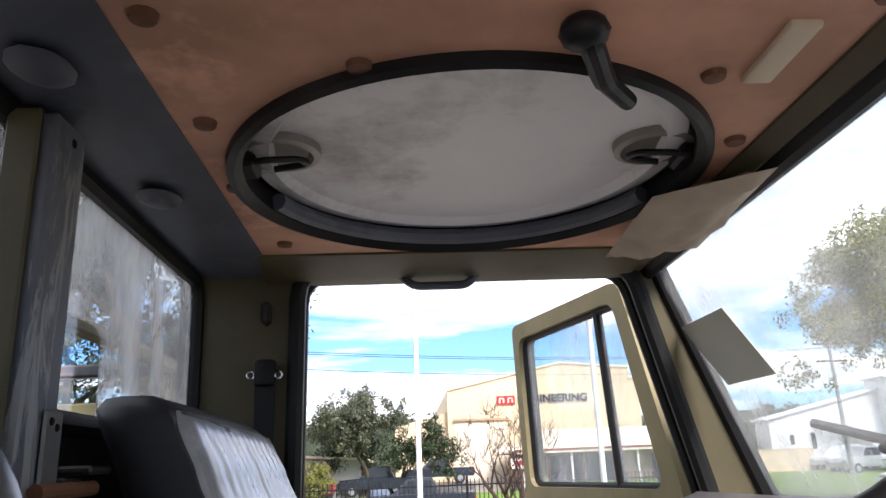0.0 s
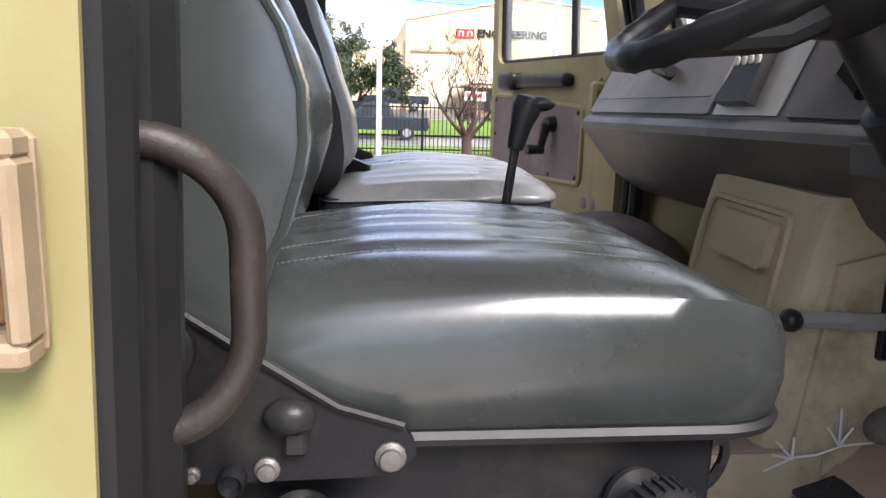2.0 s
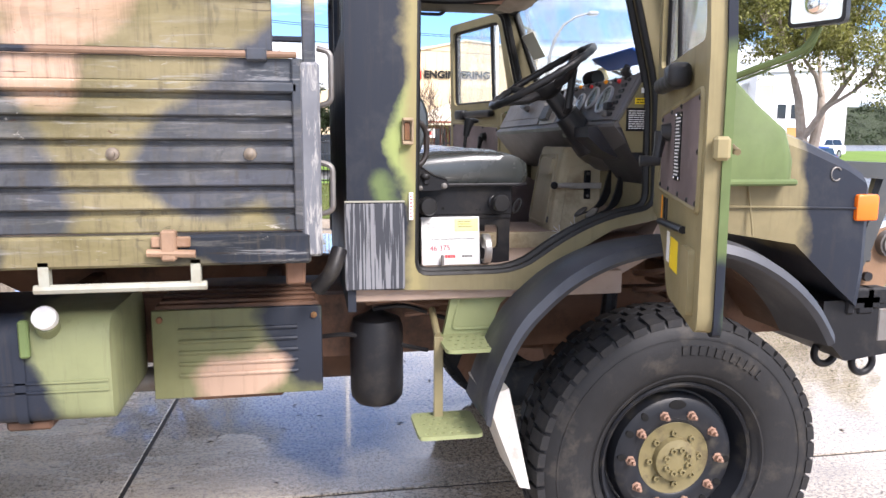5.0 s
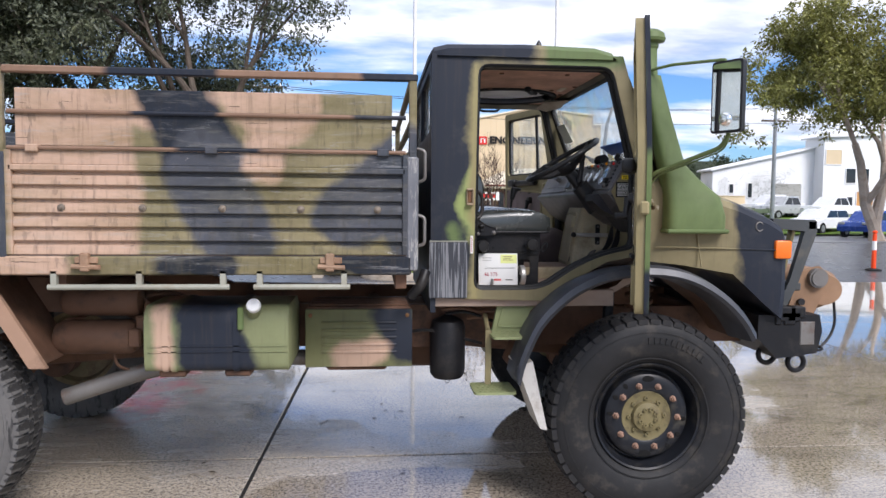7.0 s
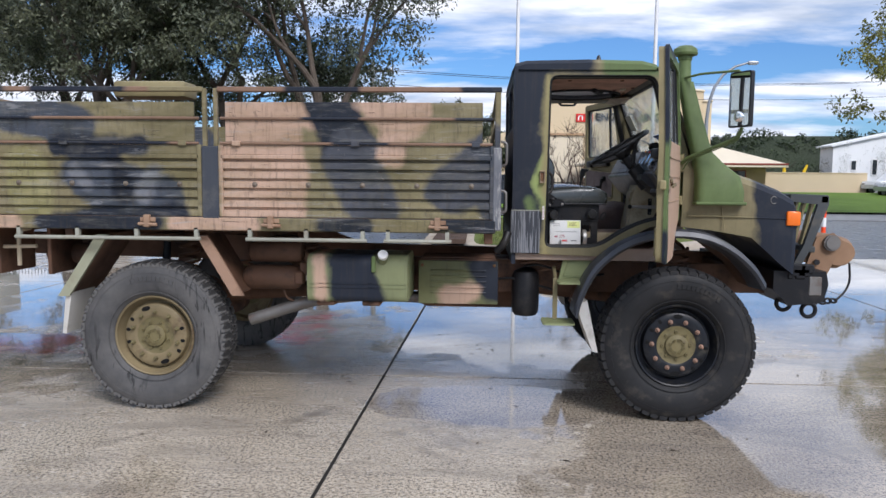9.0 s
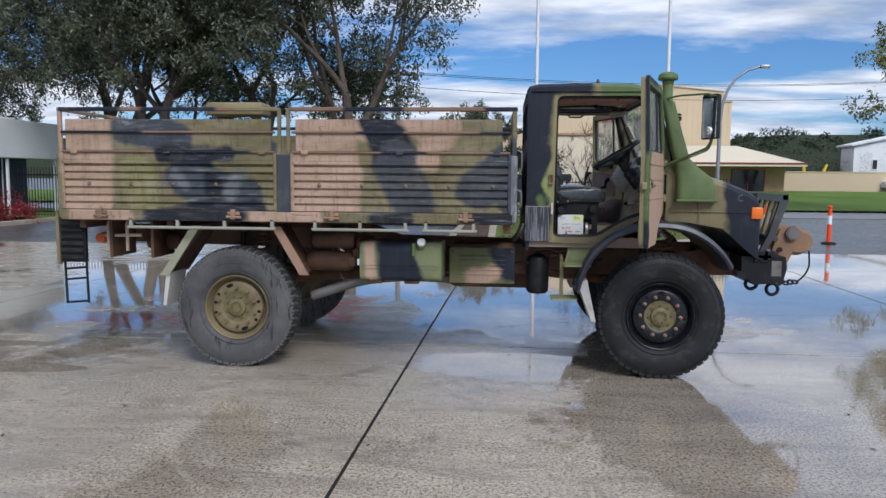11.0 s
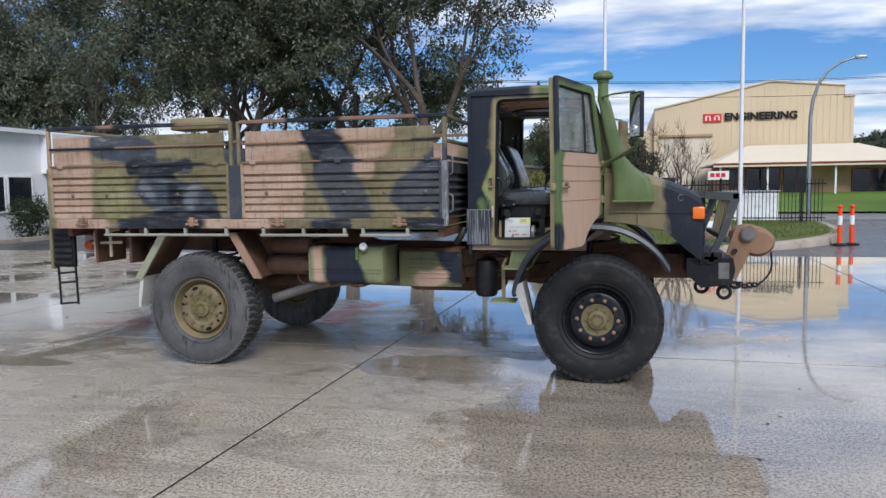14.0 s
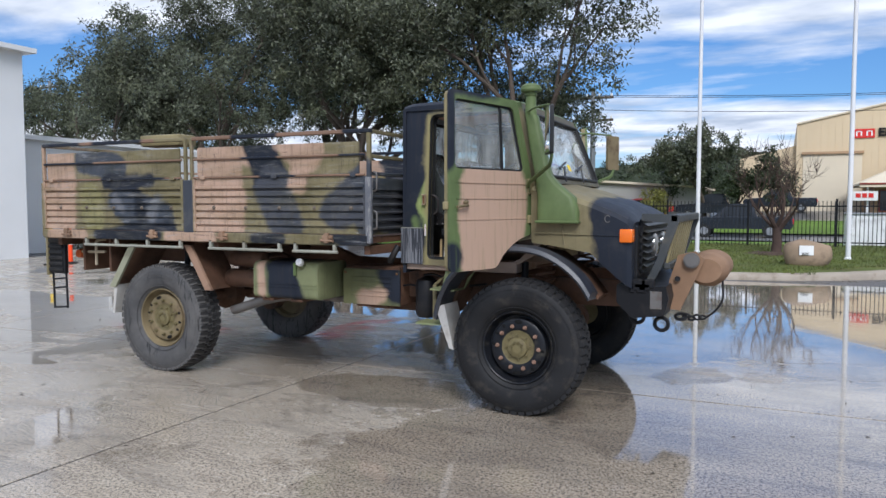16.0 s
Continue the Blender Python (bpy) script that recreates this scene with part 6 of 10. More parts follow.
m_steel_dull = plain("dull steel", (0.18, 0.17, 0.16), 0.55, 0.5, 0.3, 14, 0.2, (0.12, 0.07, 0.045))
m_step = plain("dusty pale green paint", (0.25, 0.275, 0.135), 0.5, 0, 0.2, 8, 0.15, (0.16, 0.16, 0.09))
m_cream = plain("cream paint", (0.55, 0.46, 0.32), 0.6, 0, 0.2, 10, 0.1)
m_tail_lamp = plain("dull orange lens", (0.45, 0.10, 0.03), 0.35, 0, 0.2, 20, 0.1)
m_guard = plain("dark grey paint", (0.06, 0.065, 0.068), 0.5, 0, 0.3, 9, 0.15, (0.11, 0.10, 0.08))
m_rear_plank = plain("dusty pinkish brown paint", (0.30, 0.19, 0.13), 0.7, 0, 0.25, 6, 0.2, (0.16, 0.10, 0.07))
m_green_dusty = plain("dusty grey-green paint", (0.30, 0.30, 0.21), 0.7, 0, 0.25, 6, 0.2, (0.18, 0.14, 0.10))
m_glass_lamp = plain("lamp glass", (0.45, 0.46, 0.46), 0.1, 0.4, 0.1, 30, 0.05)
# this haze paints the sky's pale reflection onto the driver's panes
m_glass_door = glass("door glass with sky haze", tint=(0.86, 0.90, 0.89), haze=0.40)

build_cab()
build_bonnet()
build_snorkel()
build_arch(3.85, 0)
build_wheels()
build_bed()
build_chassis()
build_tank()
build_locker()
build_steps()
build_rear_guards()
build_front()
build_cab_outside()
for flank_side in (1, -1):
    build_door(flank_side)
    build_mirror(flank_side)


# ---- inside the cab ----
def seat_pad(bm, x0, x1, y0, y1, z0, rim, crest, pleats, seams=None, margin=0.12, corner=0.05, nx=24):
    """A stuffed cushion with upright sides; rim and crest give the height of its edge and middle along its depth (0 back, 1 front)."""
    ny = pleats * 6
    grid = []
    for i in range(nx + 1):
        row = []
        u = i / nx
        for j in range(ny + 1):
            v = j / ny
            # the plan has rounded corners
            x, y = x0 + (x1 - x0) * u, y0 + (y1 - y0) * v
            dx, dy = min(x - x0, x1 - x), min(y - y0, y1 - y)
            if dx < corner and dy < corner:
                k = math.hypot(corner - dx, corner - dy)
                big = max(corner - dx, corner - dy)
                if k > 1e-6 and big > 0:
                    s = big / k
                    x += (1 - s) * (corner - dx) * (1 if x < (x0 + x1) / 2 else -1)
                    y += (1 - s) * (corner - dy) * (1 if y < (y0 + y1) / 2 else -1)
            w = min(1.0, min(dx, dy) / 0.07)
            round_in = math.sqrt(max(0.0, 1 - (1 - w) ** 2))
            a, b = crest(u), rim(u)
            h = b - 0.012 + (a - b + 0.012) * (0.55 * round_in + 0.45 * math.sin(math.pi * v) * round_in)
            k = (v - margin) / (1 - 2 * margin) * pleats
            if 0 <= k + 1e-6 and k <= pleats + 1e-6 and 0.03 < u < 0.96:
                g = abs(k - round(k))
                h += 0.007 * (min(1, g * 3.2) ** 0.6 - 1)
            h += 0.004 * noise.noise((x * 9, y * 9, 1.3))
            row.append(bm.verts.new((x, y, h)))
        grid.append(row)
    for a, b in zip(grid, grid[1:]):
        for j in range(ny):
            bm.faces.new((a[j], b[j], b[j + 1], a[j + 1]))
    if seams is not None:
        for k in range(pleats + 1):
            j = round((margin + (1 - 2 * margin) * k / pleats) * ny)
            seams[k] = [grid[i][j].co + Vector((0, 0, 0.001)) for i in range(2, nx - 1)]
    edge = grid[0] + [r[-1] for r in grid[1:]] + grid[-1][-2::-1] + [r[0] for r in grid[-2:0:-1]]
    cx, cy = (x0 + x1) / 2, (y0 + y1) / 2
    base = [v.co.copy() for v in edge]
    for out, f in ((0.006, 0.80), (0.008, 0.45), (0.002, 0.12), (-0.012, 0.0), (-0.05, 0.0)):
        low = []
        for p in base:
            d = Vector((p.x - cx, p.y - cy, 0)).normalized()
            low.append(bm.verts.new((p.x + d.x * out, p.y + d.y * out, z0 + (p.z - z0) * f)))
        for i in range(len(edge)):
            bm.faces.new((edge[i - 1], edge[i], low[i], low[i - 1]))
        edge = low
    bm.faces.new(edge)
    return [Vector((p.x, p.y, z0 + 0.004)) for p in base]


def along(profile, z):
    """The x at height z on a profile of (z, x) going up."""
    for (a, p), (b, q) in zip(profile, profile[1:]):
        if z <= b:
            k = max(0.0, (z - a) / (b - a))
            k = k * k * (3 - 2 * k) * 0.4 + k * 0.6
            return p + (q - p) * k
    return profile[-1][1]


def seat_back(bm, profile, y0, y1, thick, pleats, recess=0.0, margin=0.2, seams=None, waist=0.0, nz=30, groove=0.007, edges=None, crown=1.0):
    """A backrest whose bolster edge follows profile (z, x); the pleated middle lies recess deeper than the bolsters."""
    zs = [profile[0][0] + (profile[-1][0] - profile[0][0]) * i / nz for i in range(nz + 1)]
    z0, z1 = zs[0], zs[-1]
    ny = pleats * 6
    loops = []
    for i, z in enumerate(zs):
        w = i / nz
        end = min(1.0, (z1 - z) / (0.07 * crown), (z - z0) / 0.05)
        cap = math.sqrt(max(0.0, 1 - (1 - end) ** 2))
        x = along(profile, z) - 0.05 * crown * (1 - cap)
        t = thick * (1 - 0.65 * crown * (1 - cap))
        inset = waist * max(0.0, (w - 0.35) / 0.65) ** 1.5 + 0.055 * crown * (1 - cap)
        a, b = y0 + inset, y1 - inset
        ring = [Vector((x - t + 0.012, a + 0.02, z)), Vector((x - t + 0.03, a + 0.004, z)), Vector((x - t * 0.5, a - 0.004, z)), Vector((x - 0.007, a, z))]
        for j in range(ny + 1):
            v = j / ny
            e = min(v, 1 - v) / margin
            d = -recess * min(1.0, e) ** 1.4 if e < 1 else -recess
            d -= 0.004 * max(0.0, 1 - min(v, 1 - v) * (b - a) / 0.010) ** 2
            k = (v - margin) / (1 - 2 * margin) * pleats
            if -1e-6 <= k <= pleats + 1e-6 and 0.04 < w < 0.94:
                g = abs(k - round(k))
                d += groove * (min(1, g * 3.2) ** 0.6 - 1)
            d += 0.003 * noise.noise((v * 5, w * 6, y0))
            ring.append(Vector((x + d * cap, a + (b - a) * v, z)))
        ring += [Vector((x - 0.007, b, z)), Vector((x - t * 0.5, b + 0.004, z)), Vector((x - t + 0.03, b - 0.004, z)), Vector((x - t + 0.012, b - 0.02, z))]
        loops.append(ring)
        if edges is not None and 0.03 < w < 0.97:
            edges[0].append(ring[4] + Vector((-0.004, -0.001, 0)))
            edges[1].append(ring[4 + ny] + Vector((-0.004, 0.001, 0)))
        if seams is not None and 0.06 < w < 0.93:
            for k in range(pleats + 1):
                j = 4 + round((margin + (1 - 2 * margin) * k / pleats) * ny)
                seams.setdefault(k, []).append(ring[j] + Vector((0.0012, 0, 0)))
    loft(bm, loops)
    return loops


m_thread = plain("pale grey thread", (0.22, 0.22, 0.22), 0.8, 0, 0.1, 30, 0.05)


def stitches(line, parent, per=4, r=0.0006):
    bm = bmesh.new()
    for a, b in zip(line, line[1:]):
        for k in range(per):
            tube(bm, [a.lerp(b, (k + 0.15) / per), a.lerp(b, (k + 0.75) / per)], r, 4)
    part("stitching", bm, m_thread, parent)


def build_driver_seat():
    seams = {}
    bm = bmesh.new()
    rim = lambda u: 1.648 + 0.034 * math.sin(min(1.0, u * 1.25) * math.pi / 2) - 0.030 * max(0.0, (u - 0.8) / 0.2) ** 2
    crest = lambda u: 1.668 + 0.032 * math.sin(math.pi * min(1.0, 0.12 + u * 0.80)) - 0.042 * max(0.0, (u - 0.72) / 0.28) ** 2
    welt = seat_pad(bm, 2.895, 3.415, 0.572, 1.060, 1.548, rim, crest, 5, seams, 0.19, 0.07)
    seat = part("driver_seat", bm, m_vinyl, truck, "grey vinyl driver's seat with stitched pleats", 0.9)
    for line in seams.values():
        stitches(line, seat, 4, 0.0004)
    bm = bmesh.new()
    tube(bm, welt + [welt[0]], 0.007, 6, False)
    part("welt", bm, m_vinyl_dark, seat)
    profile = [(1.585, 2.930), (1.65, 2.953), (1.70, 2.970), (1.74, 2.985), (1.785, 2.997), (1.83, 2.995), (1.87, 2.982), (1.92, 2.954), (1.97, 2.928), (2.05, 2.886), (2.12, 2.850), (2.20, 2.815)]
    seams, edges = {}, ([], [])
    bm = bmesh.new()
    seat_back(bm, profile, 0.556, 1.028, 0.17, 4, 0.026, 0.20, seams, 0.045, edges=edges)
    back = part("backrest", bm, m_vinyl, seat, smooth=1.0)
    for line in seams.values():
        stitches(line, back, 5, 0.0004)
    for line in edges:
        bm = bmesh.new()
        tube(bm, line, 0.0035, 6)
        part("piping", bm, m_vinyl, back)
    # black mechanism on its stand
    bm = bmesh.new()
    box(bm, (2.92, 0.598, 1.425), (3.352, 1.06, 1.55), 0.006)
    part("seat_mechanism", bm, m_black, seat)
    for y in (0.60, 1.04):
        bm = bmesh.new()
        sheet(bm, [[(2.93, 1.20), (3.342, 1.20), (3.342, 1.425), (2.93, 1.425)], round_loop([(3.225, 1.285), (3.292, 1.285), (3.292, 1.385), (3.20, 1.385)], 0.02)],
              lambda u, v, w: Vector((u, y + 0.02 * w, v)), 1.0)
        part("seat_stand", bm, m_black, seat, smooth=0.3)
    bm = bmesh.new()
    box(bm, (2.925, 0.594, 1.412), (3.345, 0.602, 1.428), 0.002)
    part("stand_lip", bm, m_black, seat)
    for x, z in ((3.06, 1.455), (3.20, 1.448), (3.215, 1.448)):
        bm = bmesh.new()
        turned(bm, [(0.006 if x < 3.1 else 0.003, 0.0), (0.006 if x < 3.1 else 0.003, 0.0008), (0.001, 0.001)], Matrix.Translation((x, 0.598, z)) @ Matrix.Rotation(math.pi / 2, 4, "X"), 10)
        part("bolt_hole", bm, m_hole, seat)
    for x, z, tip in ((2.98, 1.468, 0.0), (3.277, 1.478, -0.01)):
        bm = bmesh.new()
        m = Matrix.Translation((x, 0.598, z)) @ Matrix.Rotation(math.pi / 2, 4, "X") @ pose(0, 0, 0, 0, 12, 0)
        turned(bm, [(0.03, 0), (0.03, 0.006), (0.018, 0.012), (0.018, 0.03), (0.033, 0.032), (0.036, 0.038), (0.036, 0.062), (0.032, 0.069), (0.01, 0.071)], m, 28)
        knob = part("adjusting_knob", bm, m_handle, seat, "ribbed black knob")
        for k in range(26):
            bm = bmesh.new()
            box(bm, (0.034, -0.0022, 0.034), (0.0385, 0.0022, 0.056), 0, m @ Matrix.Rotation(k * math.pi / 13, 4, "Z"))
            part("grip_rib", bm, m_handle, knob, smooth=0)
    # hinge plate with bolts, boss and tilt lever
    bm = bmesh.new()
    prism(bm, [(u, v) for u, v, _ in round_loop([(2.865, 1.685, 0), (2.885, 1.678, 0), (2.935, 1.643, 0), (3.015, 1.592, 0), (3.066, 1.576, 0), (3.080, 1.548, 0), (3.05, 1.532, 0), (2.865, 1.528, 0)], 0.012, 3)], xz(0.548), 0.0, 0.012)
    part("hinge_plate", bm, m_black, seat)
    bm = bmesh.new()
    pts = [(2.875, 0.546, 1.684), (2.886, 0.546, 1.677), (2.936, 0.546, 1.643), (3.015, 0.546, 1.591), (3.066, 0.546, 1.575)]
    tube(bm, pts, 0.0035, 6)
    part("plate_flange", bm, m_black, seat)
    for x, z, r, mat in ((3.056, 1.549, 0.0125, m_steel_dull), (2.961, 1.541, 0.010, m_steel_dull), (2.905, 1.586, 0.011, m_black), (2.905, 1.538, 0.006, m_steel_dull)):
        bm = bmesh.new()
        turned(bm, [(r, 0), (r, 0.003), (r * 0.7, 0.005), (r * 0.68, 0.009), (r * 0.2, 0.010)], Matrix.Translation((x, 0.548, z)) @ Matrix.Rotation(math.pi / 2, 4, "X"), 12)
        part("bolt", bm, mat, seat)
    for x, z, r in ((2.882, 1.640, 0.030), (2.935, 1.535, 0.011)):
        bm = bmesh.new()
        turned(bm, [(r, 0), (r, 0.012), (r * 0.8, 0.016), (r * 0.5, 0.010), (r * 0.1, 0.010)], Matrix.Translation((x, 0.548, z)) @ Matrix.Rotation(math.pi / 2, 4, "X"), 20)
        part("hinge_boss", bm, m_black, seat)
    bm = bmesh.new()
    blob(bm, (2.979, 0.538, 1.588), (0.021, 0.014, 0.015), 2)
    box(bm, (2.974, 0.536, 1.555), (2.992, 0.547, 1.585), 0.003)
    part("tilt_lever", bm, m_handle, seat)
    bm = bmesh.new()
    tube(bm, rounded([(2.865, 0.412, 1.800), (2.935, 0.415, 1.800), (2.967, 0.432, 1.765), (2.967, 0.435, 1.668), (2.938, 0.425, 1.632), (2.865, 0.42, 1.628)], 0.05, 6), 0.0105, 14)
    part("grab_bar", bm, m_wornpaint, truck, "chipped black grab bar with rust")
    bm = bmesh.new()
    pts = [(3.40 + 0.016 * math.cos(a) + 0.010 * math.sin(a), 0.70, 1.453 + 0.028 * math.sin(a)) for a in (k * math.pi / 8 for k in range(17))]
    tube(bm, pts, 0.006, 6, False)
    tube(bm, [(3.34, 0.70, 1.435), (3.388, 0.70, 1.435)], 0.006, 6)
    part("seat_release_loop", bm, m_handle, seat)


def build_passenger_seat():
    seams = {}
    bm = bmesh.new()
    rim = lambda u: 1.640 + 0.022 * math.sin(min(1.0, u * 1.2) * math.pi / 2)
    crest = lambda u: 1.655 + 0.048 * math.sin(math.pi * min(1.0, 0.10 + u * 0.72))
    seat_pad(bm, 2.955, 3.425, 1.43, 2.06, 1.628, rim, crest, 10, seams, 0.06, 0.06)
    seat = part("passenger_seat", bm, m_vinyl_sheen, truck, "pale grey pleated passenger seat, sky sheen in its colour", 0.9)
    bm = bmesh.new()
    loops = []
    for z, out in ((1.50, -0.015), (1.515, 0.0), (1.60, 0.002), (1.634, -0.004), (1.638, -0.03)):
        loops.append([Vector((p[0], p[1], z)) for p in round_loop([(2.955 - out, 1.43 - out), (3.422 + out, 1.43 - out), (3.422 + out, 2.06 + out), (2.955 - out, 2.06 + out)], 0.05, 4)])
    loft(bm, loops)
    part("seat_side", bm, m_vinyl_slate, seat, smooth=0.8)
    profile = [(1.645, 2.985), (1.67, 3.000), (1.72, 3.008), (1.79, 3.000), (1.90, 2.966), (1.98, 2.938), (2.06, 2.903), (2.12, 2.875), (2.165, 2.852)]
    bm = bmesh.new()
    seat_back(bm, profile, 1.395, 2.055, 0.118, 1, 0.0, 0.2, None, 0.02, crown=0.5)
    part("backrest_shell", bm, m_vinyl_dark, seat, smooth=1.0)
    front = [(z, x + 0.010) for z, x in profile]
    front[0], front[-1] = (1.69, front[0][1] + 0.012), (2.145, front[-1][1] + 0.010)
    bm = bmesh.new()
    seat_back(bm, front, 1.408, 2.042, 0.03, 12, -0.008, 0.035, None, 0.02, groove=0.004, crown=0.4)
    part("backrest", bm, m_vinyl_sheen, seat, smooth=1.0)
    bm = bmesh.new()
    box(bm, (2.96, 1.46, 1.22), (3.38, 2.02, 1.51), 0.01)
    part("seat_box", bm, m_black, seat)
    for x, y, z, t in ((3.035, 1.76, 1.685, 12), (3.03, 1.60, 1.672, -14)):
        bm = bmesh.new()
        m = pose(x, y, z, 0, 20, t)
        box(bm, (-0.045, -0.016, -0.022), (0.022, 0.016, 0.022), 0.006, m)
        b = part("belt_buckle", bm, m_handle, seat)
        bm = bmesh.new()
        box(bm, (0.022, -0.013, -0.016), (0.026, 0.013, 0.016), 0.002, m)
        part("red_button", bm, m_red, b)
    # hinge bracket on the rear wall
    bm = bmesh.new()
    box(bm, (2.759, 1.284, 2.045), (2.765, 1.328, 2.137), 0.003)
    bracket = part("seat_bracket", bm, m_steel_dull, truck, "bare steel seat bracket with bolt")
    for z in (2.124, 2.118):
        bm = bmesh.new()
        turned(bm, [(0.005, 0), (0.004, 0.002), (0.001, 0.002)], Matrix.Translation((2.765, 1.297 if z > 2.12 else 1.312, z)) @ Matrix.Rotation(math.pi / 2, 4, "Y"), 8)
        part("bracket_hole", bm, m_hole, bracket)
    bm = bmesh.new()
    tube(bm, [(2.772, 1.262, 2.048), (2.780, 1.39, 2.050)], 0.009, 10)
    part("pivot_pin", bm, m_rust, bracket)
    for k, (y, z) in enumerate(((1.325, 2.052), (1.338, 2.022), (1.325, 1.99), (1.35, 2.066))):
        bm = bmesh.new()
        box(bm, (2.752, y, z), (2.775 + 0.006 * k, y + 0.05 + 0.015 * (k % 2), z + 0.010), 0.003)
        part("clamp_plate", bm, m_wornpaint, bracket)
    bm = bmesh.new()
    tube(bm, rounded([(2.765, 1.30, 1.985), (2.775, 1.40, 1.995), (2.775, 1.405, 1.95)], 0.02), 0.006, 8)
    part("clamp_rod", bm, m_wornpaint, bracket)


def build_steering():
    c = Vector((3.527, 0.790, 2.002))
    m = Matrix.Translation(c) @ Matrix.Rotation(radians(-31.2), 4, "Y")
    bm = bmesh.new()
    n = 72
    rings = []
    for k in range(n):
        a = 2 * math.pi * k / n
        r = 0.016 + 0.0015 * math.cos(24 * a)
        rings.append([m @ Vector(((0.245 + r * math.cos(b)) * math.cos(a), (0.245 + r * math.cos(b)) * math.sin(a), r * math.sin(b))) for b in (j * math.pi / 5 for j in range(10))])
    rings.append(rings[0])
    vs = [[bm.verts.new(p) for p in r] for r in rings[:-1]]
    for k in range(n):
        a, b = vs[k], vs[(k + 1) % n]
        for j in range(10):
            bm.faces.new((a[j], b[j], b[(j + 1) % 10], a[(j + 1) % 10]))
    wheel = part("steering_wheel", bm, m_handle, truck, "large black steering wheel with grip ribs", 1.0)
    for a in (0.35, 1.9, 3.5, 5.1):
        bm = bmesh.new()
        d = Vector((math.cos(a), math.sin(a), 0))
        tube(bm, [m @ (d * 0.04 + Vector((0, 0, -0.055))), m @ (d * 0.13 + Vector((0, 0, -0.045))), m @ (d * 0.24)], [0.026, 0.02, 0.016], 10)
        part("spoke", bm, m_handle, wheel)
    bm = bmesh.new()
    turned(bm, [(0.03, -0.10), (0.055, -0.085), (0.075, -0.06), (0.082, -0.035), (0.075, -0.018), (0.05, -0.010), (0.01, -0.008)], m, 28)
    part("hub_pad", bm, m_handle, wheel)
    bm = bmesh.new()
    a, b = m @ Vector((0, 0, -0.09)), Vector((3.76, 0.785, 1.70))
    tube(bm, [a, a.lerp(b, 0.35), a.lerp(b, 0.36), a.lerp(b, 0.7), b], [0.036, 0.04, 0.055, 0.06, 0.065], 16)
    part("steering_column", bm, m_handle, truck)
    for y, dz in ((0.655, 0.13), (0.815, 0.05)):
        bm = bmesh.new()
        p = a.lerp(b, 0.25) + Vector((0, y - 0.735, 0))
        tube(bm, [p + Vector((0, 0.03 if y < 0.735 else -0.03, -0.02)), p, p + Vector((0.01, -0.02, dz)), p + Vector((0.012, -0.022, dz + 0.03))], [0.012, 0.017, 0.016, 0.019], 10)
        part("column_stalk", bm, m_handle, truck)


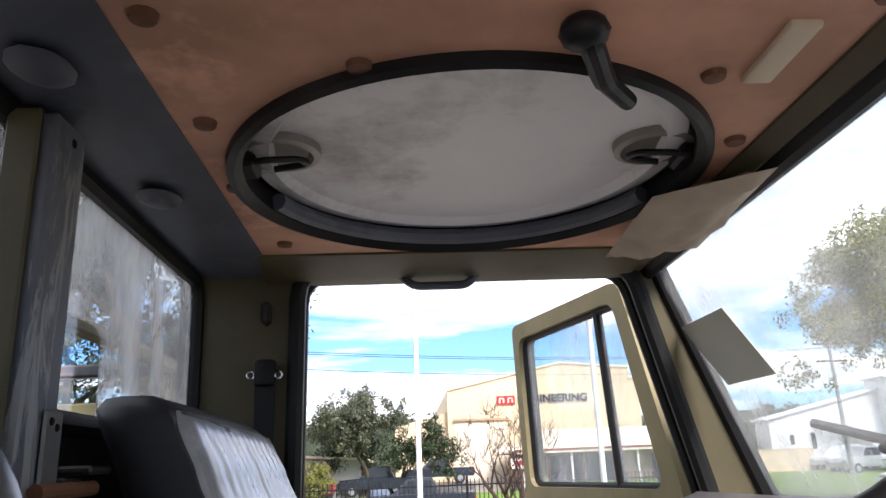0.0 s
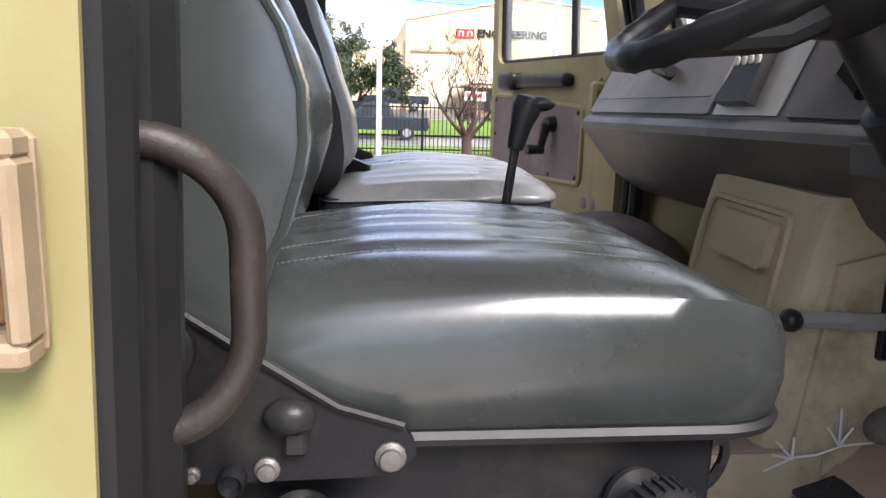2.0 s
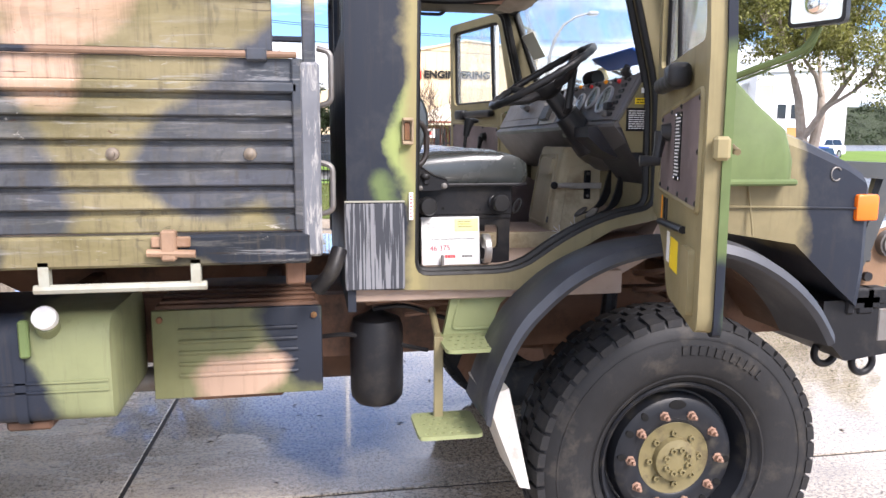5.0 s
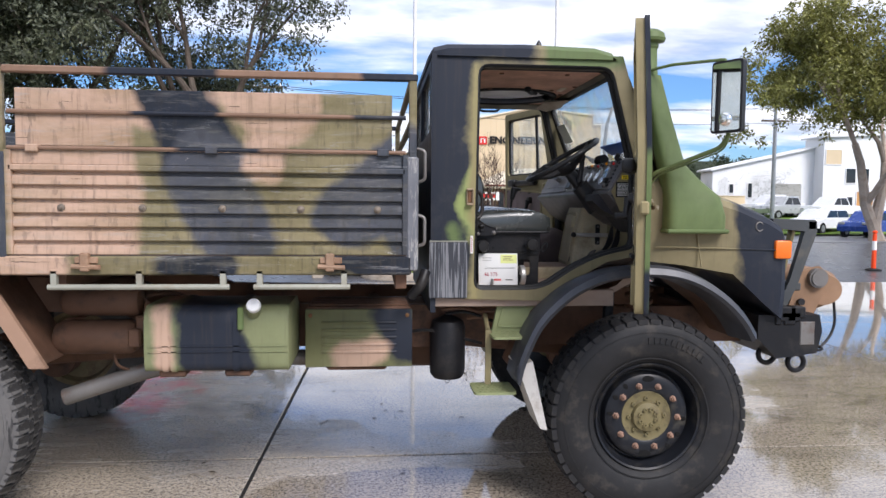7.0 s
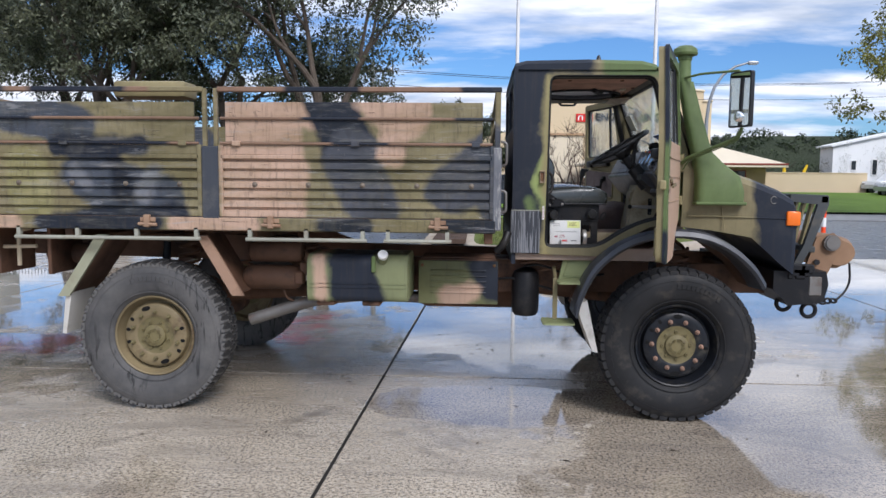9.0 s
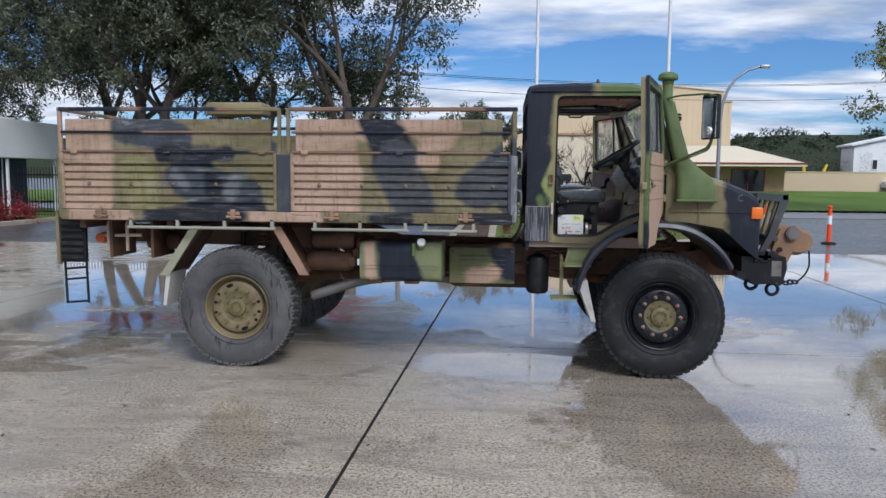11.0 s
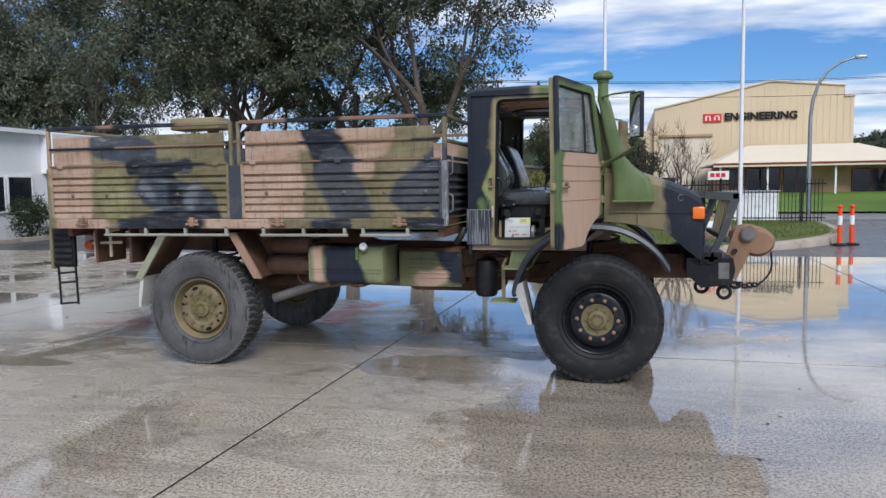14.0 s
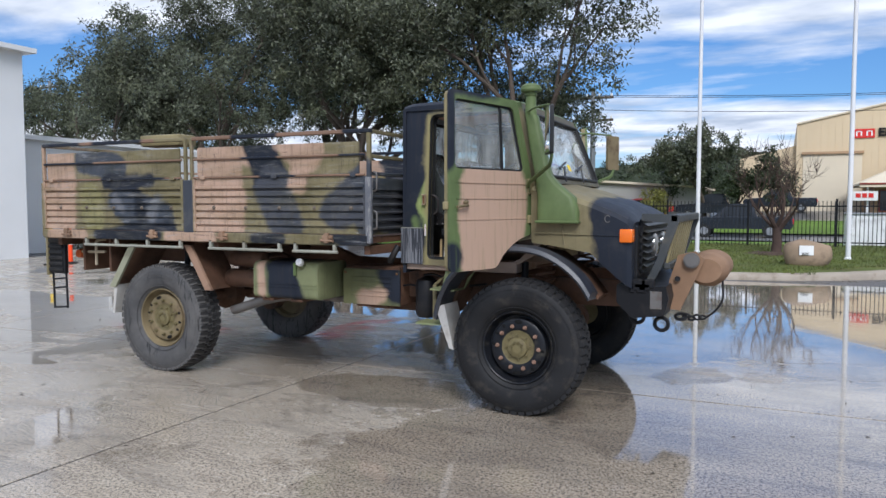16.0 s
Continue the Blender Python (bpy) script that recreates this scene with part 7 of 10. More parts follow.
def build_dash():
    # cross-sections (x, z) at the door end, the middle and the driver's end
    ends = ((2.125, ((3.684, 1.750), (3.672, 1.762), (3.670, 1.780), (3.682, 1.794), (3.694, 1.800), (3.782, 1.975), (3.810, 1.986), (3.965, 1.960), (3.965, 1.560), (3.86, 1.585), (3.775, 1.640))),
            (1.180, ((3.708, 1.766), (3.696, 1.776), (3.694, 1.792), (3.706, 1.806), (3.718, 1.810), (3.790, 1.980), (3.820, 1.990), (3.965, 1.962), (3.965, 1.560), (3.87, 1.590), (3.785, 1.652))),
            (0.440, ((3.728, 1.776), (3.718, 1.786), (3.718, 1.798), (3.728, 1.806), (3.738, 1.810), (3.838, 1.994), (3.865, 2.002), (3.955, 1.975), (3.965, 1.580), (3.88, 1.620), (3.80, 1.680))))
    bm = bmesh.new()
    loft(bm, [[Vector((x, y, z)) for x, z in ring] for y, ring in ends])
    dash = part("dashboard", bm, m_dash_dark, truck, "grey-brown moulded dashboard with instruments", 0.5)

    def lay(y, v, w=0.0):
        """A point of the sloping face: y across, v up it, w proud of it."""
        (ya, ra), (yb, rb) = (ends[0], ends[1]) if y > 1.18 else (ends[1], ends[2])
        k = (ya - y) / (ya - yb)
        lo = Vector((ra[4][0] + (rb[4][0] - ra[4][0]) * k, y, ra[4][1] + (rb[4][1] - ra[4][1]) * k))
        hi = Vector((ra[5][0] + (rb[5][0] - ra[5][0]) * k, y, ra[5][1] + (rb[5][1] - ra[5][1]) * k))
        way = (hi - lo).normalized()
        return lo.lerp(hi, v) + Vector((-way.z, 0, way.x)) * w

    bm = bmesh.new()
    prism(bm, [(p[0], p[1]) for p in round_loop([(1.42, 0.03), (2.115, 0.03), (2.115, 0.99), (1.42, 0.99)], 0.02)], lay, 0.001, 0.007)
    lid = part("glovebox_lid", bm, m_dash, dash)
    bm = bmesh.new()
    tube(bm, [lay(1.44, 0.24, 0.007), lay(2.09, 0.24, 0.007)], 0.002, 5)
    part("lid_crease", bm, m_dash, lid)
    bm = bmesh.new()
    prism(bm, [(1.185, 0.03), (1.405, 0.03), (1.405, 0.97), (1.185, 0.97)], lay, 0.001, 0.004)
    part("radio_plate", bm, m_steel_pale, dash, "pale switch plate")
    bm = bmesh.new()
    prism(bm, [(1.265, 0.12), (1.375, 0.12), (1.36, 0.72), (1.28, 0.72)], lay, 0.004, 0.026)
    heater = part("heater_lever_box", bm, m_handle, dash)
    for k in range(4):
        bm = bmesh.new()
        p = lay(1.285 + 0.024 * k, 0.55, 0.028)
        box(bm, (-0.004, -0.006, -0.008), (0.004, 0.006, 0.008), 0.002, Matrix.Translation(p))
        part("heater_tab", bm, m_steel_pale, heater)
    for y, v, r, d in ((1.70, 0.84, 0.015, 0.028), (1.685, 0.55, 0.018, 0.034)):
        bm = bmesh.new()
        c0, c1 = lay(y, v, 0.006), lay(y, v, d)
        tube(bm, [c0, c1], [r, r * 0.9], 14)
        if d > 0.03:
            tube(bm, [c1 + Vector((0, 0.045, 0.008)), c1 + Vector((0, 0.03, 0.004)), c1 + Vector((0, -0.045, -0.008))], [0.012, 0.017, 0.013], 10)
        part("dash_knob", bm, m_handle, dash)
    # instrument panel and its bezel
    bm = bmesh.new()
    prism(bm, [(p[0], p[1]) for p in round_loop([(0.485, 0.02), (1.165, 0.02), (1.165, 0.99), (0.485, 0.99)], 0.02)], lay, 0.001, 0.006)
    panel = part("instrument_panel", bm, m_panel, dash, "black instrument panel with round dials", 0.35)
    for y in (0.476, 0.447):
        bm = bmesh.new()
        a = 0.013
        prism(bm, [(y - a, -0.02), (y + a, -0.02), (y + a, 1.0), (y - a, 1.0)], lay, 0.001, 0.010)
        part("bezel_strip", bm, m_dash_dark, panel)
    for y, v, r in ((0.665, 0.48, 0.060), (0.80, 0.56, 0.050), (0.925, 0.50, 0.042), (1.02, 0.48, 0.036)):
        n = (lay(y, v, 1.0) - lay(y, v, 0.0)).normalized()
        m = Matrix.Translation(lay(y, v, 0.006)) @ n.to_track_quat("Z", "Y").to_matrix().to_4x4()
        bm = bmesh.new()
        turned(bm, [(r, 0.0), (r + 0.004, 0.012), (r - 0.004, 0.014), (r - 0.006, 0.004), (0.005, 0.004)], m, 36)
        dial = part("dial", bm, m_dial, panel)
        bm = bmesh.new()
        for k in range(21):
            a = -0.7 + k * 0.23
            box(bm, (r * (0.66 if k % 2 == 0 else 0.74), -0.0009, 0.0045), (r * 0.84, 0.0009, 0.0052), 0, m @ Matrix.Rotation(a, 4, "Z"))
        box(bm, (-0.01, -0.0016, 0.006), (r * 0.75, 0.0016, 0.007), 0, m @ Matrix.Rotation(2.1, 4, "Z"))
        part("dial_marks", bm, m_ink, dial, smooth=0)
        bm = bmesh.new()
        turned(bm, [(r - 0.004, 0.010), (r - 0.004, 0.012)], m, 32)
        g = part("dial_glass", bm, m_glass, dial)
        g.visible_shadow = False
    rnd = random.Random(4)
    for k in range(14):
        y, v = 0.53 + 0.043 * k + rnd.uniform(-0.008, 0.008), 0.88 + 0.05 * (k % 2)
        bm = bmesh.new()
        tube(bm, [lay(y, v, 0.005), lay(y, v, 0.018)], [0.009, 0.008], 10)
        part("switch", bm, (m_handle, m_handle, m_red, m_handle, m_steel_dull, m_orange)[k % 6], panel)
    for v in (0.12, 0.25, 0.38, 0.51, 0.64, 0.77):
        bm = bmesh.new()
        p = lay(0.545 + 0.01 * v, v, 0.008)
        box(bm, (-0.004, -0.022, -0.009), (0.006, 0.022, 0.009), 0.003, Matrix.Translation(p))
        part("rocker_switch", bm, m_handle, panel)
    # ignition block and pull knob
    bm = bmesh.new()
    p = lay(0.585, 0.30, 0.015)
    box(bm, (-0.014, -0.024, -0.016), (0.012, 0.024, 0.016), 0.004, Matrix.Translation(p))
    part("ignition_block", bm, m_handle, panel)
    bm = bmesh.new()
    tube(bm, [lay(0.59, 0.14, 0.004), lay(0.59, 0.14, 0.022)], [0.016, 0.014], 14)
    part("ignition_lock", bm, m_steel_dull, panel)
    bm = bmesh.new()
    tube(bm, [lay(0.56, 0.97, 0.0), lay(0.56, 1.02, 0.03), lay(0.545, 1.12, 0.035)], [0.016, 0.018, 0.013], 12)
    part("pull_knob", bm, m_handle, panel)
    # olive cheek with plates at the door end
    bm = bmesh.new()
    prism(bm, [(3.735, 1.800), (3.842, 1.990), (3.865, 1.996), (3.935, 1.972), (3.945, 1.684), (3.790, 1.684)], xz(0.425), 0.0, 0.018)
    cheek = part("dash_cheek", bm, m_olive, dash, "olive end panel with data plates", 0.3)
    for x, z, w, h, mat, n in ((3.820, 1.812, 0.122, 0.090, m_ink, 9), (3.836, 1.884, 0.086, 0.024, m_yellow, 2), (3.848, 1.925, 0.060, 0.020, m_paper, 0)):
        bm = bmesh.new()
        box(bm, (x - w / 2, 0.421, z - h / 2), (x + w / 2, 0.4245, z + h / 2), 0)
        part("data_plate", bm, mat, cheek, smooth=0)
        if n:
            bars(n, Matrix.Translation((x, 0.4206, z)) @ Matrix.Rotation(math.pi / 2, 4, "X"), w * 0.86, h * 0.84, m_white if mat is m_ink else m_ink, cheek, seed=n)
    # black knee panel below, and the cowl round the column
    bm = bmesh.new()
    prism(bm, [(3.730, 1.782), (3.748, 1.762), (3.790, 1.680), (3.87, 1.590), (3.955, 1.480), (3.985, 1.480), (3.985, 1.78)], lambda u, v, w: Vector((u, w, v)), 0.432, 0.80)
    part("knee_trim", bm, m_knee, dash, "black knee panel", 0.3)
    bm = bmesh.new()
    loft(bm, [[Vector((x + 0.35 * abs(y - 0.74) * 0.3, y, z)) for x, z in ((3.655, 1.785), (3.66, 1.745), (3.72, 1.69), (3.86, 1.625), (3.95, 1.63), (3.95, 1.77), (3.72, 1.79))] for y in (0.60, 0.68, 0.80, 0.93)])
    part("column_cowl", bm, m_knee, dash, smooth=0.5)
    # vent hose by the screen
    bm = bmesh.new()
    for k in range(9):
        turned(bm, [(0.030, -0.006), (0.036, 0.0), (0.030, 0.006)], Matrix.Translation((3.86, 0.99 + 0.012 * k, 2.02)) @ Matrix.Rotation(math.pi / 2, 4, "X"), 16)
    part("vent_hose", bm, m_handle, dash)


m_cover = plain("beige engine cover paint", (0.50, 0.43, 0.285), 0.6, 0, 0.25, 7, 0.2, (0.24, 0.18, 0.11))


def build_tunnel():
    # low plinth between the seats, then the engine cover
    bm = bmesh.new()
    box(bm, (2.76, 1.005, 1.20), (3.76, 1.42, 1.300), 0.008)
    part("tunnel_plinth", bm, m_cover, truck, "beige low tunnel between the seats")
    bm = bmesh.new()
    box(bm, (2.77, 1.012, 1.300), (3.70, 1.41, 1.305), 0.002)
    part("plinth_mat", bm, m_cabfloor, truck)
    bm = bmesh.new()
    front = [(1.235, 3.70), (1.30, 3.652), (1.45, 3.672), (1.60, 3.700), (1.70, 3.725)]
    loops = []
    for z, x in front:
        y = 1.018 + 0.03 * max(0.0, z - 1.4)
        loops.append([Vector((p[0], p[1], z)) for p in round_loop([(x, y), (3.985, y), (3.985, 1.46), (x + 0.028, 1.46)], [0.03, 0, 0, 0.03], 4)])
    loft(bm, loops)
    tun = part("engine_cover", bm, m_cover, truck, "beige engine cover between the footwells", 0.5)
    fx = lambda y, z: along(front, z) + 0.06 * (y - 1.02)
    bm = bmesh.new()
    loop = round_loop([(1.09, 1.325), (1.41, 1.325), (1.41, 1.66), (1.10, 1.66)], 0.03)
    tube(bm, [Vector((fx(p[0], p[1]) - 0.002, p[0], p[1])) for p in loop] + [Vector((fx(loop[0][0], loop[0][1]) - 0.002, loop[0][0], loop[0][1]))], 0.007, 6, False)
    part("pressed_edge", bm, m_cover, tun)
    bm = bmesh.new()
    prism(bm, [(p[0], p[1]) for p in round_loop([(1.13, 1.565), (1.34, 1.565), (1.34, 1.645), (1.13, 1.645)], 0.015)], lambda u, v, w: Vector((fx(u, v) - w, u, v)), 0.0, 0.018)
    part("raised_box", bm, m_cover, tun)
    for y, z in ((1.065, 1.345), (1.065, 1.36)):
        bm = bmesh.new()
        turned(bm, [(0.008, 0), (0.008, 0.005), (0.003, 0.007)], Matrix.Translation((fx(y, z) - 0.001, y, z)) @ Matrix.Rotation(-math.pi / 2, 4, "Y"), 8)
        part("screw", bm, m_steel_dull, tun)
    # flank bulge under the lever
    bm = bmesh.new()
    loft(bm, [[Vector((x, y, z)) for x, z in ((3.70, 1.28), (3.745, 1.60), (3.985, 1.66), (3.985, 1.28))] for y in (1.022, 1.012)])
    part("flank_panel", bm, m_cover, tun, smooth=0.3)
    # rubber hump at the passenger's feet
    bm = bmesh.new()
    for v in blob(bm, (3.70, 1.93, 1.32), (0.26, 0.30, 0.22), 3, 0.05):
        v.co.y = min(v.co.y, 2.12)
    part("rubber_hump", bm, m_lining, truck, "brown rubber floor hump")
    # gear lever
    bm = bmesh.new()
    tube(bm, [(3.235, 1.185, 1.36), (3.268, 1.222, 1.60), (3.292, 1.243, 1.76)], [0.009, 0.008, 0.008], 10)
    lever = part("gear_lever", bm, m_handle, truck, "black gear lever with pear-shaped knob")
    bm = bmesh.new()
    tube(bm, [(3.290, 1.241, 1.748), (3.293, 1.243, 1.762), (3.300, 1.246, 1.79), (3.308, 1.249, 1.815), (3.313, 1.25, 1.833), (3.315, 1.25, 1.838)], [0.013, 0.016, 0.019, 0.025, 0.022, 0.006], 16)
    blob(bm, (3.326, 1.25, 1.824), (0.032, 0.022, 0.014), 2)
    part("knob", bm, m_handle, lever)
    bm = bmesh.new()
    turned(bm, [(0.08, 0.0), (0.07, 0.02), (0.045, 0.05), (0.03, 0.07), (0.018, 0.10), (0.013, 0.12)], pose(3.228, 1.18, 1.30), 18)
    part("gaiter", bm, m_seal, lever)
    # flat brake lever with a ball end on the cover's flank
    bm = bmesh.new()
    tube(bm, [(3.672, 1.000, 1.520), (3.72, 1.000, 1.520), (3.76, 0.996, 1.520)], [0.010, 0.013, 0.013], 8)
    box(bm, (3.74, 0.991, 1.505), (3.945, 0.998, 1.532), 0.002)
    flat = part("hand_lever", bm, m_steel_pale, truck, "flat steel lever with black ball")
    bm = bmesh.new()
    blob(bm, (3.668, 1.000, 1.520), (0.018, 0.018, 0.018), 3)
    part("ball", bm, m_handle, flat)
    bm = bmesh.new()
    box(bm, (3.818, 0.998, 1.455), (3.848, 1.012, 1.590), 0.003)
    part("lever_bracket", bm, m_black, flat)
    for x, z in ((3.833, 1.575), (3.833, 1.47), (3.925, 1.519)):
        bm = bmesh.new()
        turned(bm, [(0.008, 0), (0.008, 0.005), (0.003, 0.007)], Matrix.Translation((x, 0.994, z)) @ Matrix.Rotation(math.pi / 2, 4, "X"), 8)
        part("lever_bolt", bm, m_steel_dull, flat)
    # pedals hang on flat curved arms
    for y, x, z, turn in ((0.885, 3.765, 1.405, -14), (0.755, 3.768, 1.412, -10)):
        bm = bmesh.new()
        side = [(3.95, 1.70), (3.905, 1.585), (3.885, 1.50), (3.855, 1.43), (x + 0.012, z - 0.008)]
        loops = []
        for u, v, _ in rounded([(a, b, 0) for a, b in side], 0.05, 3):
            w = 0.020
            loops.append([Vector((u - w, y - 0.007, v - 0.004)), Vector((u + w, y - 0.007, v + 0.004)), Vector((u + w, y + 0.007, v + 0.004)), Vector((u - w, y + 0.007, v - 0.004))])
        loft(bm, loops)
        pedal = part("pedal", bm, m_black, truck, "black foot pedal with worn rubber pad")
        bm = bmesh.new()
        for v in blob(bm, (0, 0, 0), (0.036, 0.045, 0.012), 3):
            v.co = pose(x - 0.006, y, z, 0, -38, turn) @ v.co
        part("pedal_pad", bm, m_pad, pedal)
    bm = bmesh.new()
    box(bm, (-0.075, -0.030, -0.004), (0.075, 0.030, 0.004), 0.003, pose(3.760, 0.60, 1.385, 0, -42, -8))
    throttle = part("throttle_plate", bm, m_pad, truck, "worn pale throttle plate")
    bm = bmesh.new()
    blob(bm, (3.825, 0.575, 1.425), (0.014, 0.014, 0.014), 2)
    part("throttle_stop", bm, m_handle, throttle)
    # torn black mat and chalk marks
    bm = bmesh.new()
    rnd = random.Random(2)
    outline = [(3.70, 0.995), (3.78, 0.998), (3.90, 0.97), (3.915, 0.86), (3.83, 0.80), (3.735, 0.79), (3.705, 0.86)]
    top = [bm.verts.new((u + rnd.uniform(-0.01, 0.01), v + rnd.uniform(-0.01, 0.01), 1.238 + max(0, u - 3.74) * 0.45 + rnd.uniform(0, 0.010))) for u, v in outline]
    low = [bm.verts.new(v.co - Vector((0, 0, 0.006))) for v in top]
    bm.faces.new(top); bm.faces.new(low[::-1])
    for i in range(len(top)):
        bm.faces.new((top[i - 1], top[i], low[i], low[i - 1]))
    bmesh.ops.triangulate(bm, faces=bm.faces)
    bmesh.ops.subdivide_edges(bm, edges=bm.edges, cuts=2, use_grid_fill=True)
    for v in bm.verts:
        v.co.z += 0.010 * noise.noise(v.co * 22)
    tagged(part("mat_scrap", bm, m_mat, None, smooth=0.6), "torn black rubber mat scrap on the cab floor", "mat")
    y = 1.001
    strokes = [[(3.655, y, 1.277), (3.70, y, 1.298), (3.74, y, 1.302), (3.78, y, 1.316), (3.84, y, 1.32)]]
    for cx, cz, rays in ((3.70, 1.296, ((-0.03, 0.03), (-0.002, 0.036), (-0.035, 0.008))), (3.775, 1.316, ((-0.022, 0.030), (-0.004, 0.062), (0.020, 0.030)))):
        strokes += [[(cx, y, cz), (cx + dx, y, cz + dz)] for dx, dz in rays]
    for line in strokes:
        bm = bmesh.new()
        tube(bm, line, 0.002, 5)
        part("chalk_stroke", bm, m_white, truck)
    for x, y in ((3.50, 0.72), (3.40, 0.58), (3.52, 0.55), (3.36, 0.80)):
        bm = bmesh.new()
        blob(bm, (x, y, 1.228), (0.010, 0.006, 0.004), 1)
        tagged(part("floor_chip", bm, m_stone_chip, None), "small pale chip of dirt on cab floor", "debris", "floor debris")


def build_ceiling():
    HX, HY, HR = 3.275, 1.53, 0.365
    bm = bmesh.new()
    hole = [(HX + HR * math.cos(a), HY + HR * math.sin(a)) for a in (k * math.pi / 24 for k in range(48))]
    sheet(bm, [round_loop([(2.86, 0.42), (3.70, 0.42), (3.70, 1.95), (2.86, 1.95)], 0.05), hole], lambda u, v, w: Vector((u, v, 2.505 + 0.02 * w)), 1.0)
    roof = part("roof_lining", bm, m_headliner, truck, "brown vinyl roof lining with screw caps", 0.4)
    bm = bmesh.new()
    prism(bm, [(2.692, 2.55), (2.86, 2.55), (2.872, 2.503), (2.84, 2.495), (2.692, 2.500)], lambda u, v, w: Vector((u, w, v)), 0.40, 2 * CAB - 0.40)
    part("rear_header", bm, m_header, roof, "blue-grey padded rear header")
    for y in (0.75, 1.15, 1.55):
        bm = bmesh.new()
        blob(bm, (2.78, y, 2.487), (0.035, 0.045, 0.010), 2)
        part("header_button", bm, m_header, roof)
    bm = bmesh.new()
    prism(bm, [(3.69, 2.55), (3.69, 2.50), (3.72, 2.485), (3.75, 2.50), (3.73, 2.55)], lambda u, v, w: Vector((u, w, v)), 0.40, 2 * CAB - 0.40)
    part("front_header", bm, m_olive_shaded, roof)
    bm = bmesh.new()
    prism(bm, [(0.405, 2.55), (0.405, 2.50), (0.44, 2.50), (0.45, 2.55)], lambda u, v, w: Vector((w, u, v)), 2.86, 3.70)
    part("side_header", bm, m_olive_shaded, roof)
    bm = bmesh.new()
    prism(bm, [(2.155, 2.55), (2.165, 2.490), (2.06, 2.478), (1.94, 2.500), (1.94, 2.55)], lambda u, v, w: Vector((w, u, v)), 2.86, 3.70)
    part("side_header", bm, m_olive_shaded, roof)
    # round hatch: rim, pale lid, hinges and catches
    m = Matrix.Translation((HX, HY, 0))
    bm = bmesh.new()
    turned(bm, [(HR - 0.005, 2.54), (HR - 0.012, 2.50), (HR, 2.488), (HR + 0.011, 2.492), (HR + 0.013, 2.506), (HR - 0.002, 2.51)], m, 72, closed=True)
    hatch = part("roof_hatch", bm, m_black, truck, "round roof hatch with a pale lid")
    bm = bmesh.new()
    turned(bm, [(HR - 0.012, 2.56), (HR - 0.02, 2.535), (HR - 0.05, 2.530), (HR - 0.06, 2.545), (0.001, 2.55)], m, 72)
    part("hatch_lid", bm, m_lid, hatch)
    bm = bmesh.new()
    a0, a1 = 0.35, math.pi - 0.35
    pts = [(HX + (HR - 0.02) * math.cos(a0 + (a1 - a0) * k / 20), HY + (HR - 0.02) * math.sin(a0 + (a1 - a0) * k / 20), 2.515) for k in range(21)]
    tube(bm, pts, 0.016, 8)
    part("hatch_band", bm, m_header, hatch)
    for a in (3.25, -0.12):
        bm = bmesh.new()
        x, y = HX + 0.30 * math.cos(a), HY + 0.30 * math.sin(a)
        turned(bm, [(0.066, 2.547), (0.064, 2.534), (0.054, 2.531), (0.046, 2.540), (0.001, 2.543)], Matrix.Translation((x, y, 0)), 24)
        part("catch_dish", bm, m_catch, hatch)
        bm = bmesh.new()
        w = -math.copysign(1, math.cos(a))
        tube(bm, rounded([(x - 0.055 * w, y + 0.01, 2.525), (x - 0.02 * w, y - 0.035, 2.512), (x + 0.035 * w, y - 0.02, 2.520), (x + 0.045 * w, y + 0.012, 2.525), (x - 0.01 * w, y + 0.02, 2.520)], 0.015), 0.0055, 8)
        box(bm, (x - 0.05 * w - 0.018, y - 0.03, 2.508), (x - 0.05 * w + 0.018, y + 0.035, 2.532), 0.006)
        part("hatch_catch", bm, m_black, hatch)
    bm = bmesh.new()
    tube(bm, rounded([(3.36, 1.09, 2.50), (3.365, 1.09, 2.478), (3.40, 1.17, 2.475), (3.45, 1.24, 2.485)], 0.02), [0.014] * 9 + [0.012] * 3, 10)
    blob(bm, (3.36, 1.09, 2.487), (0.028, 0.028, 0.02), 2)
    part("hatch_handle", bm, m_black, hatch)
    for x, y in ((2.93, 0.70), (2.91, 1.08), (2.91, 1.32), (2.90, 1.55), (2.93, 1.86), (3.12, 1.18), (3.55, 1.21), (3.66, 1.40), (3.67, 1.05), (3.1, 0.60), (3.5, 0.60), (3.66, 1.85)):
        bm = bmesh.new()
        turned(bm, [(0.016, 0.0), (0.014, -0.007), (0.004, -0.009)], pose(x, y, 2.505), 12)
        part("screw_cap", bm, m_headliner_dark, roof)
    bm = bmesh.new()
    box(bm, (3.588, 1.095, 2.496), (3.626, 1.222, 2.507), 0.004, seg=2)
    lamp = part("roof_lamp", bm, m_lampcover, truck, "cream plastic roof lamp")
    bm = bmesh.new()
    tube(bm, rounded([(3.135, 2.07, 2.505), (3.16, 2.07, 2.49), (3.188, 2.07, 2.46), (3.315, 2.07, 2.46), (3.34, 2.07, 2.49), (3.37, 2.07, 2.505)], 0.03), 0.010, 10)
    for x in (3.135, 3.37):
        box(bm, (x - 0.04, 2.04, 2.488), (x + 0.04, 2.085, 2.502), 0.004)
    part("grab_handle", bm, m_header, truck, "dark grab handle above the door")
    # folded sun visor hanging from the front header
    bm = bmesh.new()
    # a slack cushion between four corners
    c = [Vector(p) for p in ((3.57, 1.52, 2.462), (3.73, 1.42, 2.468), (3.75, 1.80, 2.455), (3.58, 1.86, 2.458))]
    n = 12
